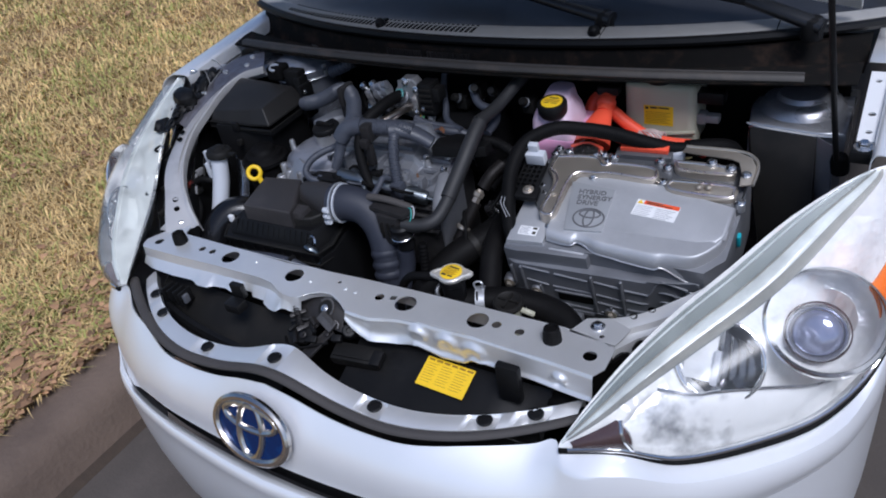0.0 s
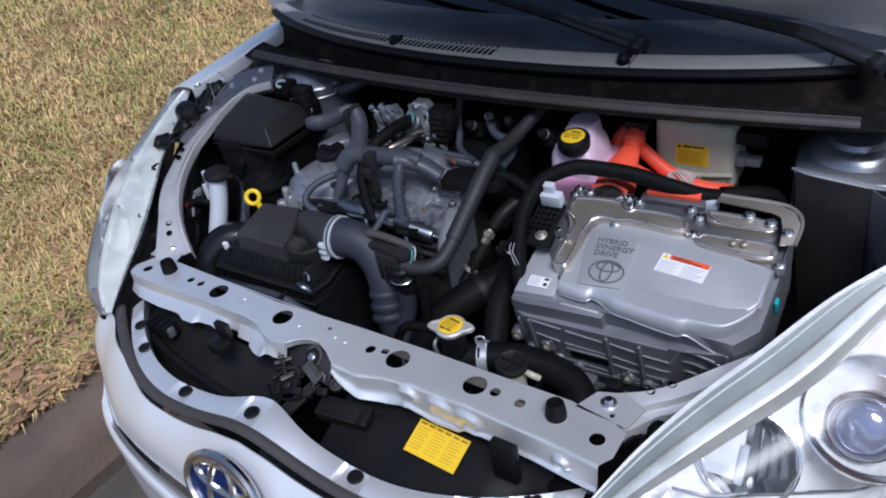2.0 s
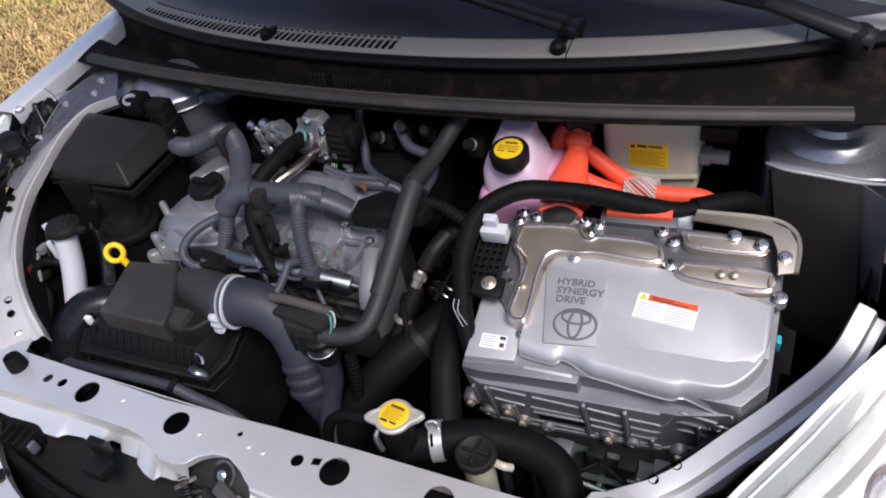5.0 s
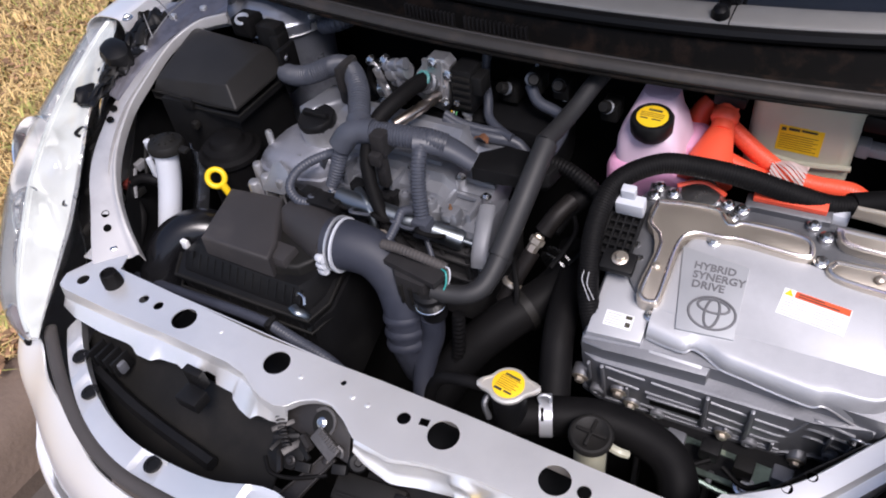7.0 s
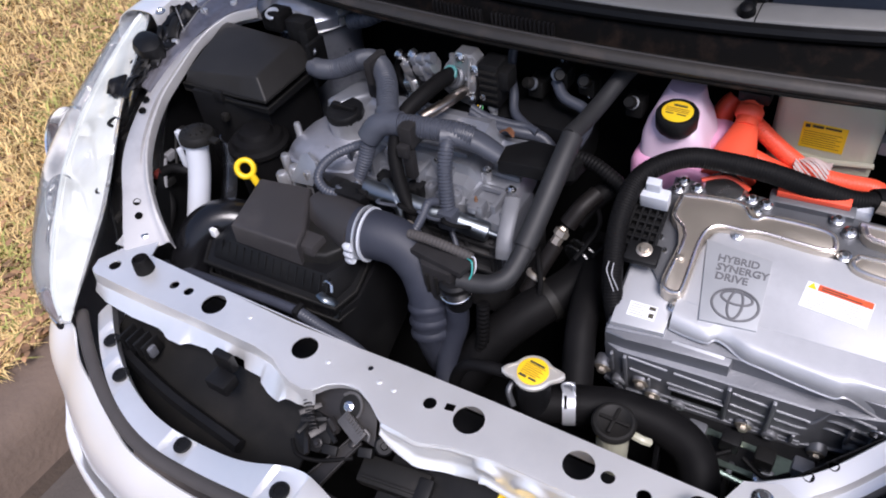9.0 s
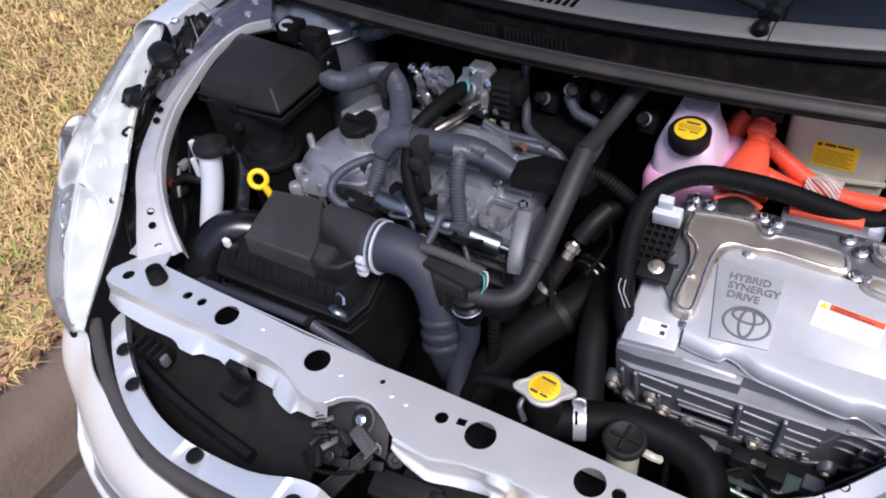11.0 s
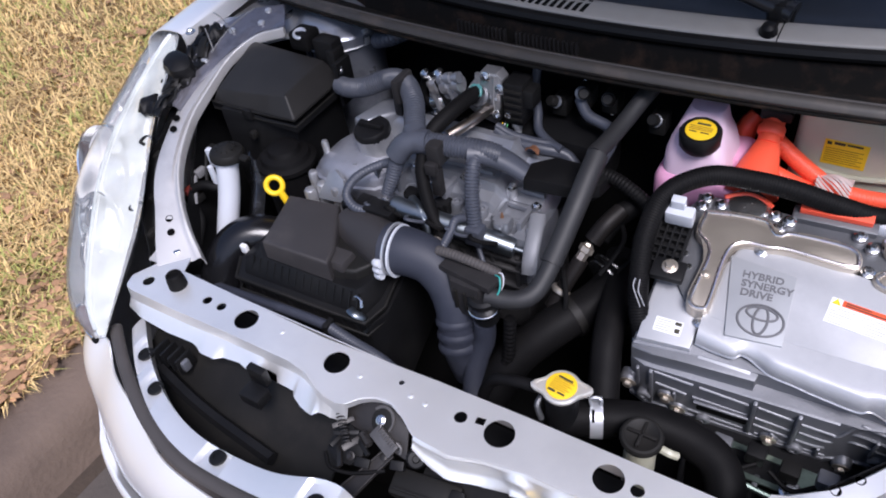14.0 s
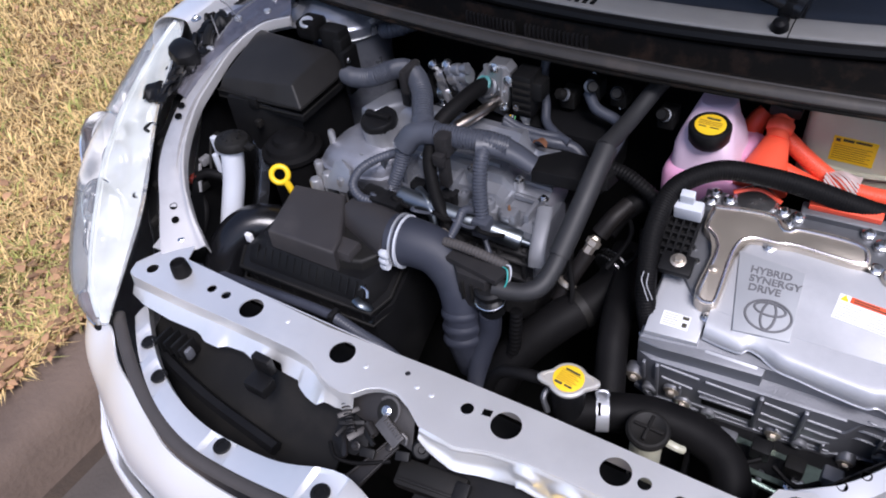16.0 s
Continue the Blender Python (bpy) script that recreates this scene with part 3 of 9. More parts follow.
def build_rail(s):
    """The pressed rail between the lamp and the bay."""
    bm = B()
    N = 44
    rows = []
    for i in range(N + 1):
        u = i / N
        c = rail_pt(u, s)
        d = (rail_pt(min(1, u + 0.02), s) - rail_pt(max(0, u - 0.02), s))
        d.z = 0
        d.normalize()
        out = Vector((d.y, -d.x, 0)) * s
        groove = min(1.0, max(0.0, (u - 0.22) * 6))
        w = (0.0215 - 0.011 * min(1.0, max(0.0, u - 0.50) / 0.25) if s < 0 else 0.0185) + 0.014 * max(0, 1 - u * 5)
        prof = [(-1.12, -0.03), (-1.02, -0.004), (-0.85, 0.002), (-0.1, 0.0), (0.25, -0.002), (0.45, -0.011), (1.0, -0.013), (1.15, -0.03)]
        if s < 0:
            # a bright rolled lip over the bay, a groove, then the flat outer band
            prof = [(-1.10, -0.014), (-1.05, -0.004), (-0.98, 0.0015), (-0.86, 0.0025), (-0.74, 0.001), (-0.66, -0.008 * groove), (-0.50, -0.0085 * groove), (-0.40, 0.0), (0.2, -0.001), (0.85, -0.001 - 0.004 * groove), (1.02, -0.006 * groove - 0.002), (1.12, -0.03)]
        rows.append([bm.verts.new(c + out * (w * a) + Vector((0, 0, b))) for a, b in prof])
    for a, b in zip(rows, rows[1:]):
        for k in range(len(a) - 1):
            bm.faces.new((a[k], a[k + 1], b[k + 1], b[k]))
    thicken(bm, 0.0015)
    # the far rail takes the shade-darkened copy of the silver paint
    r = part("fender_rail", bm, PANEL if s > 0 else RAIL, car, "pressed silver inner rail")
    for x, y, z in ((-0.602, 0.232, 0.8672), (-0.592, 0.212, 0.8605), (-0.502, 0.084, 0.7935), (-0.486, 0.068, 0.7835)) if s < 0 else ((0.497, 0.106, 0.7445), (0.517, 0.132, 0.7425)):
        bm = B()
        lathe(bm, [(0.0062, 0), (0.0062, 0.0012), (0.0055, 0.0014), (0.005, -0.0)], (x, y, z), (0.25 if s < 0 else 0, -0.3 if s < 0 else 0, 1), n=14)
        part("rail_hole", bm, DARK, r)
    if s < 0:
        # mottled pressed sheet rising from the rail towards the wing
        bm = B()

        def rise(u, v):
            t = 0.46 + 0.54 * u
            c = rail_pt(t, s)
            d = rail_pt(min(1, t + 0.02), s) - rail_pt(max(0, t - 0.02), s)
            d.z = 0
            d.normalize()
            out = Vector((d.y, -d.x, 0)) * s
            wide = 0.012 + 0.055 * min(1.0, u * 1.8)
            return c + out * (0.010 + wide * v) + Vector((0, 0, -0.004 + 0.014 * v + 0.004 * noise.noise((u * 7, v * 4, 3))))
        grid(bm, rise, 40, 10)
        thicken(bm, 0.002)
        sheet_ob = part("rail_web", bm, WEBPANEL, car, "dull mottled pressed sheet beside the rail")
        for u, v in ((0.35, 0.5), (0.62, 0.6), (0.8, 0.35), (0.85, 0.8)):
            bm = B()
            lathe(bm, [(0.007, -0.002), (0.0065, 0.003), (0.004, 0.0045), (0.001, 0.0045)], rise(u, v), (0, 0, 1), 12)
            part("web_stud", bm, LIGHTSTEEL, sheet_ob)
    # black air guard between rail and lamp
    bm = B()

    def guard(u, v):
        c = rail_pt(u * 0.95, s)
        d = rail_pt(min(1, u + 0.03), s) - rail_pt(max(0, u - 0.03), s)
        d.z = 0
        d.normalize()
        out = Vector((d.y, -d.x, 0)) * s
        return c + out * ((0.027 if s < 0 else 0.0225) + 0.020 * v) + Vector((0, 0, -0.02 - 0.02 * math.sin(math.pi * v) + 0.006 * math.sin(u * 40)))
    grid(bm, guard, 60, 6)
    thicken(bm, 0.003)
    g = part("lamp_guard", bm, PLASTIC, car, "black plastic guard behind the lamp")
    for k in range(9):
        p = Vector(guard(0.08 + 0.10 * k, 0.6))
        bm = B()
        box(bm, (p.x, p.y, p.z + 0.008), (0.012, 0.014 + 0.006 * (k % 2), 0.012), 0.003)
        part("guard_clip", bm, PLASTIC2, g)
    for k in range(4):
        p = Vector(guard(0.22 + 0.17 * k, 1.0))
        bm = B()
        tube(bm, [(p.x, p.y - 0.011, p.z + 0.016), (p.x + s * 0.010, p.y - 0.010, p.z + 0.018), (p.x + s * 0.012, p.y + 0.006, p.z + 0.018), (p.x, p.y + 0.009, p.z + 0.016)], 0.0026, 8)
        part("guard_loop", bm, PLASTIC, g)


UPPER_FAR = [(0.494, -0.104, 0.704), (0.492, -0.072, 0.737), (0.507, -0.018, 0.768), (0.527, 0.045, 0.803), (0.582, 0.128, 0.832), (0.635, 0.205, 0.860), (0.673, 0.29, 0.895), (0.708, 0.372, 0.928)]
LOWER_FAR = [(0.512, -0.112, 0.696), (0.556, -0.098, 0.684), (0.617, -0.062, 0.658), (0.70, 0.018, 0.646), (0.775, 0.105, 0.642), (0.825, 0.21, 0.665), (0.845, 0.32, 0.76), (0.835, 0.40, 0.86), (0.79, 0.43, 0.925)]
UPPER = [(0.472, -0.130, 0.698), (0.497, -0.08, 0.737), (0.530, -0.012, 0.776), (0.573, 0.064, 0.812), (0.624, 0.135, 0.847), (0.679, 0.212, 0.888), (0.735, 0.275, 0.918), (0.772, 0.312, 0.931)]
LOWER = [(0.474, -0.136, 0.692), (0.548, -0.108, 0.694), (0.617, -0.062, 0.653), (0.70, 0.018, 0.634), (0.775, 0.105, 0.633), (0.825, 0.21, 0.660), (0.846, 0.30, 0.76), (0.838, 0.345, 0.87), (0.80, 0.338, 0.928)]


def lamp_pt(u, v, s, inset=0.0):
    """The lens: a flat upper band that rolls over into an upright face."""
    a, b = (along(UPPER, u), along(LOWER, u)) if s > 0 else (along(UPPER_FAR, u), along(LOWER_FAR, u))
    h = math.sin(math.pi / 2 * v) ** 0.62
    zp = (1 - math.cos(math.pi / 2 * v)) ** 1.25
    p = Vector((a.x + (b.x - a.x) * h, a.y + (b.y - a.y) * h, a.z + (b.z - a.z) * zp))
    n = Vector((0.62, -0.55, 0.45)).normalized()
    k = math.sin(math.pi * min(1, u * 1.02)) ** 0.6
    inward = Vector((0.08, -0.15, 0.98)).lerp(Vector((0.72, -0.62, 0.30)), v).normalized()
    p = p + n * (k * (0.022 * math.sin(math.pi * v) ** 0.75)) - inward * (inset * k ** (1.0 if inset < 0.1 else 2.4) * math.sin(math.pi * v) ** 0.35)
    return Vector((s * p.x, p.y, p.z))


def build_lamp(s):
    bm = B()
    grid(bm, lambda u, v: lamp_pt(u, v, s), 40, 24)
    # housing: bright bowl under the lens
    bm2 = B()
    grid(bm2, lambda u, v: lamp_pt(u, v, s, 0.11), 40, 24)
    lamp = part("headlight", bm2, BOWL if s > 0 else BOWLFAR, car, "clear headlight with chrome bowl and projector")
    lens = part("lens", bm, LENS if s > 0 else LENSFAR, lamp, "clear polycarbonate lens")
    lens.visible_shadow = False

    def strip(name, v0, v1, inset, material, label="", crown=0.0):
        b = B()
        grid(b, lambda u, v: lamp_pt(0.01 + 0.97 * u, v0 + (v1 - v0) * v, s, inset - crown * math.sin(math.pi * v)), 60, 8)
        o = part(name, b, material, lamp, label)
        o.visible_shadow = False
        return o

    def cord(name, v, r, inset, material, u0=0.04, u1=0.97):
        b = B()
        tube(b, [lamp_pt(u0 + (u1 - u0) * k / 36, v, s, inset) for k in range(37)], r, 8)
        return part(name, b, material, lamp)
    if s > 0:
        # moulded upper band: grey-green edge, a crowned middle painted as highlight, dull lower lip
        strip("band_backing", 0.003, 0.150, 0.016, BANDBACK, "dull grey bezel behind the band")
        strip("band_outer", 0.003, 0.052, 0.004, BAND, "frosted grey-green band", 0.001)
        strip("band_middle", 0.054, 0.108, 0.004, BANDRIB, "milky middle of the band, pale as its highlight", 0.004)
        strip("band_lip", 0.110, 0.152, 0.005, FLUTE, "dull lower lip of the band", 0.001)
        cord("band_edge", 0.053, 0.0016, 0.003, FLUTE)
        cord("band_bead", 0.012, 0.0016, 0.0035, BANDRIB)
    else:
        strip("upper_band", 0.004, 0.185, 0.004, BANDFAR, "milky band of the far lamp, white with its glare", 0.002)
        cord("band_edge", 0.190, 0.0035, 0.004, BANDFAR)
        cord("band_rib", 0.165, 0.0016, 0.0035, BANDRIB)
    # dark glue line and bright rim along the lower edge
    cord("lamp_gasket", 1.0, 0.005, 0.0, RUBBER, 0.0, 1.0)
    cord("lower_trim", 0.955, 0.0042, 0.002, CHROME, 0.02, 0.98)
    # projector in its round chrome bowl
    ax = Vector((0.05 * s, -0.86, 0.50)).normalized()
    c = Vector((s * 0.747, 0.152, 0.751))

    def ring(name, at, prof, material, label="", n=48):
        b = B()
        lathe(b, prof, at, ax, n, None, False)
        return part(name, b, material, lamp, label)
    big = c + Vector((s * 0.008, 0.0, 0.022))
    ring("bowl_rim", big, [(0.068, -0.040), (0.074, -0.012), (0.0765, 0.006), (0.079, 0.008), (0.080, 0.002), (0.078, -0.012)], CHROME)
    ring("projector_bowl", big, [(0.040, -0.052), (0.058, -0.046), (0.070, -0.028), (0.0735, -0.012)], BOWL)
    ring("projector_ring", c, [(0.038, -0.05), (0.0405, -0.01), (0.0400, 0.003), (0.0380, 0.005), (0.0360, 0.003), (0.034, 0.0), (0.033, -0.006)], RINGGREY)
    ring("projector_bezel", c, [(0.0425, -0.014), (0.0445, -0.010), (0.0445, -0.004), (0.0425, -0.001)], REDREF)
    bm = B()
    lathe(bm, [(0.033, 0.0), (0.030, 0.007), (0.023, 0.012), (0.012, 0.015), (0.001, 0.0155)], c, ax, 40)
    part("projector_lens", bm, PROJ, lamp, "glass projector lens")
    # high beam cup: faceted mirror with a pale shield over its inner half
    c = Vector((s * 0.641, 0.043, 0.760))
    ux = Vector((1, 0, 0))
    uy = ax.cross(ux).normalized()
    ux = uy.cross(ax).normalized()
    CM = Matrix(((ux.x, uy.x, ax.x, c.x), (ux.y, uy.y, ax.y, c.y), (ux.z, uy.z, ax.z, c.z), (0, 0, 0, 1)))
    ring("reflector_cup", c, [(0.058, 0.004), (0.056, 0.004), (0.052, -0.004), (0.044, -0.018), (0.030, -0.032), (0.012, -0.041), (0.001, -0.042)], CHROME, "faceted mirror cup", 11)
    bm = B()
    tube(bm, [CM @ Vector((0.058 * math.cos(2 * math.pi * k / 36), 0.058 * math.sin(2 * math.pi * k / 36), 0.005)) for k in range(37)], 0.0026, 8, curved=False)
    part("cup_rim", bm, CHROME, lamp)
    for k in range(4):
        bm = B()
        x = 0.004 + 0.012 * k
        h = 0.044 - 0.009 * k
        prism(bm, [(s * x, -h * 0.8), (s * (x + 0.008), -h * 0.5), (s * (x + 0.003), h * 0.75), (s * (x - 0.004), h)][::s], -0.030 + 0.004 * k, -0.010 + 0.004 * k, 0.0, CM)
        part("cup_facet", bm, FIN, lamp, "dark mirrored facet")
    bm = B()
    box(bm, (-s * 0.026, 0.0, -0.004), (0.042, 0.070, 0.010), 0.004, CM)
    part("cup_shield", bm, BOWL, lamp, "pale shield")
    bm = B()
    box(bm, (-s * 0.003, -0.012, 0.0), (0.010, 0.050, 0.012), 0.003, CM)
    part("bulb_holder", bm, WHITEPLASTIC, lamp)
    # step, lower reflector and dividing wall
    edge = [(0.165, 0.36), (0.22, 0.24), (0.27, 0.20), (0.30, 0.41), (0.38, 0.60), (0.47, 0.77), (0.61, 0.95)]

    def step_v(u):
        for (a, va), (b, vb) in zip(edge, edge[1:]):
            if u <= b:
                return va + (vb - va) * max(0.0, u - a) / (b - a)
        return 0.95
    bm = B()
    tube(bm, [lamp_pt(0.27 + 0.34 * k / 16, step_v(0.27 + 0.34 * k / 16), s, 0.026) for k in range(17)], 0.0026, 8)
    part("chrome_step", bm, CHROME, lamp)
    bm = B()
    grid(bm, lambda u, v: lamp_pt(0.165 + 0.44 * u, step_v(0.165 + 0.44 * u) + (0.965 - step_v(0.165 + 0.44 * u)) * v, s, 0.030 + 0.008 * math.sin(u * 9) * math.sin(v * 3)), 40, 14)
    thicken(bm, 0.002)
    part("lower_reflector", bm, MOTTLE, lamp, "lower reflector with reflections put in as grey mottle")
    if s > 0:
        bm = B()
        grid(bm, lambda u, v: lamp_pt(0.615 + 0.07 * u, 0.50 + 0.32 * v, s, 0.004), 10, 6)
        thicken(bm, 0.003)
        part("side_marker", bm, AMBER, lamp, "amber side marker")
    bm = B()
    tube(bm, [lamp_pt(0.160 - 0.02 * math.sin(k / 8 * 3.1), 0.30 + 0.64 * k / 8, s, 0.006) for k in range(9)], 0.0035, 8)
    part("bezel_trim", bm, CHROME, lamp)
    # dark corner bezel at the tip
    bm = B()
    grid(bm, lambda u, v: lamp_pt(0.03 + 0.125 * u, 0.26 + 0.68 * v, s, 0.006), 10, 10)
    thicken(bm, 0.002)
    part("corner_bezel", bm, REDREF, lamp, "dark reddish corner bezel")


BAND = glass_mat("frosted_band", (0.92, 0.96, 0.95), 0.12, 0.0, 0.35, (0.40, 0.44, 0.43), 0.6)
# far band: milky plastic with the glare added to its white
BANDFAR = glass_mat("milky_glare_band", (0.93, 0.97, 0.96), 0.12, 0.0, 0.62, (0.66, 0.70, 0.69), 0.3)
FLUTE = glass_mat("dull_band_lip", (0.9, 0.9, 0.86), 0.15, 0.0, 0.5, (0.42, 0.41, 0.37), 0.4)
# pale milk colour stands for the highlight running along the band
BANDRIB = glass_mat("highlight_streak", (0.96, 0.99, 0.98), 0.1, 0.0, 0.6, (0.82, 0.86, 0.85), 0.4)
RINGGREY = pbr("lilac_grey_ring", (0.42, 0.43, 0.48), 0.25, 0.7, 0.15, 20, 0.0)
BANDBACK = pbr("dull_bezel_grey", (0.20, 0.215, 0.215), 0.5, 0.1, 0.15, 12, 0.05)
FIN = pbr("dark_fin", (0.20, 0.205, 0.22), 0.2, 0.8, 0.2, 20, 0.0)
# white base and grey spots of MOTTLE and BOWL stand for mirrored surroundings
MOTTLE = pbr("reflection_mottle", (0.97, 0.975, 0.98), 0.22, 0.12, 0.06, 22, 0.6, 26, 0.006, spot=(0.16, 0.17, 0.19), spot_amount=0.9, spot_scale=11)
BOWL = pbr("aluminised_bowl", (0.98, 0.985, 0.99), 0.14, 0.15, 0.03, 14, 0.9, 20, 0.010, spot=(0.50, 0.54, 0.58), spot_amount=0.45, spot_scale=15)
BOWLFAR = pbr("bright_bowl", (0.92, 0.92, 0.92), 0.14, 0.85, 0.05, 14, 0.9, 22, 0.012)
PROJ = pbr("projector_glass", (0.35, 0.37, 0.5), 0.05, 0.6, 0.3, 18, 0.0, rough_var=0.03)


# ---------------------------------------------------------------- cowl
def seal_y(x):
    return 0.462 + 0.19 * x * x


def cowl_y(x):
    """Front edge of the bleached strip, seen from above."""
    return 0.546 + 0.23 * x * x + 0.15 * x ** 4


def build_cowl():
    bm = B()
    pts = [(x / 10, seal_y(x / 10), 0.970 - 0.04 * (x / 10) ** 2) for x in range(-6, 7)]
    pts = [(-0.66, seal_y(0.66), 0.952)] + pts + [(0.64, seal_y(0.64), 0.953)]
    tube(bm, pts, 0.0105, 10, squash=0.9)
    seal = part("bonnet_seal", bm, SEALRUBBER2, car, "thick black rubber bonnet seal")
    # lip in paler rubber, so the seal's edge highlight sits in its colour
    bm = B()
    tube(bm, [(x, y + 0.0065, z + 0.0078) for x, y, z in pts], 0.0017, 6)
    part("seal_lip", bm, SEALRUBBER, seal, "thin lip of the seal, pale as its highlight")
    bm = B()

    def shelf(u, v):
        x = -0.72 + 1.44 * u
        y0, y1 = seal_y(x) - 0.01, cowl_y(x) - 0.002
        prof = [(0, 0.958), (0.15, 0.960), (0.45, 0.962), (0.50, 0.95), (0.62, 0.930), (0.85, 0.930), (0.95, 0.955), (1.0, 0.975)]
        q = along([(a, b, 0) for a, b in prof], v)
        return (x, y0 + (y1 - y0) * q[0], q[1] - 0.03 * x * x * (1 - v))
    grid(bm, shelf, 60, 14)
    thicken(bm, 0.003)
    cowl = part("cowl_trough", bm, COWLBLACK, car, "dusty black cowl trough")
    # little intake slots in the trough
    for k in range(30):
        x = -0.20 + 0.0072 * k
        if 12 < k < 15:
            continue
        bm = B()
        box(bm, (x, seal_y(x) + 0.058, 0.956), (0.003, 0.006, 0.026))
        part("slot_rib", bm, PLUGGREY, cowl)
    # grey weathered strip with the louvre
    bm = B()

    def strip(u, v):
        x = -0.79 + 1.54 * u
        w = 0.047 - 0.014 * min(1.0, (abs(x) / 0.75) ** 3)
        prof = [(0, 0.996), (0.03, 1.0), (0.2, 1.002), (0.8, 1.006), (1.0, 1.002)]
        q = along([(a, b, 0) for a, b in prof], v)
        return (x, cowl_y(x) + w * q[0], q[1])
    grid(bm, strip, 70, 10)
    thicken(bm, 0.003)
    st = part("cowl_strip", bm, COWLGREY, car, "sun-bleached grey cowl cover")
    bm = B()
    tube(bm, [(x / 20, cowl_y(x / 20) - 0.006, 0.990) for x in range(-15, 16)], 0.0095, 8, squash=1.0)
    part("cowl_lip", bm, PLASTIC, car, "black front lip of the cowl")
    for k in range(48):
        x = -0.574 + 0.01225 * k
        if abs(x + 0.245) < 0.013:
            continue
        bm = B()
        box(bm, (0, 0, 0), (0.0070, 0.031, 0.003), 0, Matrix.Translation((x, cowl_y(x) + 0.0235, 1.0030)) @ Matrix.Rotation(0.45 * x - 0.12, 4, 'Z') @ Matrix.Rotation(0.11, 4, 'X'))
        part("louvre_slot", bm, DARK, st)
    for x in (0.261, -0.241):
        y = cowl_y(x) + 0.012
        bm = B()
        lathe(bm, [(0.012, -0.008), (0.012, 0.004), (0.009, 0.012), (0.004, 0.015), (0.001, 0.0155)], (x, y, 1.004), (0, -0.45, 1), 14)
        box(bm, (x, y + 0.014, 1.007), (0.017, 0.024, 0.009), 0.003, None, 0.8)
        part("washer_nozzle", bm, PLASTIC, car, "black washer nozzle")
    for x in (0.275, 0.575):
        bm = B()
        tube(bm, [Vector(strip((x + 0.79) / 1.54, v / 6)) + Vector((0, 0, 0.0002)) for v in range(7)], 0.0009, 6, curved=False)
        part("cowl_joint", bm, DARK, st)
    # black apron up to the glass, glass, and dash behind
    bm = B()

    def apron(u, v):
        x = -0.80 + 1.6 * u
        y0 = cowl_y(x) + 0.043 - 0.014 * min(1.0, (abs(x) / 0.75) ** 3)
        q = along([(0, 1.000, 0), (0.3, 1.0, 0), (0.7, 1.012, 0), (1, 1.022, 0)], v)
        return (x, y0 + 0.12 * q[0], q[1])
    grid(bm, apron, 50, 8)
    thicken(bm, 0.003)
    part("cowl_apron", bm, APRON, car, "black apron under the windscreen")
    bm = B()

    def glass(u, v):
        x = (-0.72 + 1.44 * u)
        y0 = 0.70 + 0.23 * x * x
        return (x * (1 - 0.14 * v), y0 + 0.85 * v, 1.016 - 0.03 * x * x * v + 0.48 * v)
    grid(bm, glass, 40, 16)
    w = part("windscreen", bm, WINDOW, car, "dark reflecting windscreen")
    bm = B()
    grid(bm, lambda u, v: (-0.7 + 1.4 * u, 0.78 + 0.2 * (-0.7 + 1.4 * u) ** 2 + 0.75 * v, 0.96 + 0.03 * math.sin(3 * v)), 20, 8)
    part("dashboard", bm, DARK, car, "black dashboard")
    # roof and cabin shell close the car
    bm = B()
    grid(bm, lambda u, v: ((-0.62 + 1.24 * u), 1.55 + 1.8 * v, 1.5 - 0.04 * (2 * u - 1) ** 2 - 0.12 * v * v), 12, 8)
    thicken(bm, 0.004)
    part("roof", bm, SILVER, car)
    bm = B()
    grid(bm, lambda u, v: ((-0.80 + 1.6 * u) * (1 - 0.12 * v), 3.58 - 0.22 * v, 0.35 + 1.02 * v), 12, 8)
    thicken(bm, 0.004)
    part("tail_panel", bm, SILVER, car)
    for s in (-1, 1):
        bm = B()
        grid(bm, lambda u, v: (s * (0.84 - 0.20 * v), 0.88 + 0.55 * v + (2.6 - 0.75 * v) * u, 0.86 + 0.14 * (1 - v) * 0 + 0.58 * v), 12, 6)
        part("side_window", bm, WINDOW, car, "dark side glass")
        bm = B()
        grid(bm, lambda u, v: (s * 0.849, 0.60 + 3.0 * u, 0.86 - 0.02 * v), 6, 1)
        thicken(bm, 0.004)
        part("waist_trim", bm, PLASTIC, car)
        bm = B()
        tube(bm, [(s * 0.74, 0.80, 1.0), (s * 0.68, 1.2, 1.24), (s * 0.62, 1.6, 1.48)], 0.03, 10)
        part("windscreen_pillar", bm, SILVER, car)


WIPER = pbr("worn_wiper_cap", (0.012, 0.013, 0.016), 0.35, 0, 0.2, 20, 0.1)
SEALRUBBER2 = pbr("dusty_seal_rubber", (0.034, 0.0305, 0.0275), 0.6, 0, 0.25, 30, 0.25, 500, 0.0005, spot=(0.12, 0.09, 0.07), spot_amount=0.4, spot_scale=12)


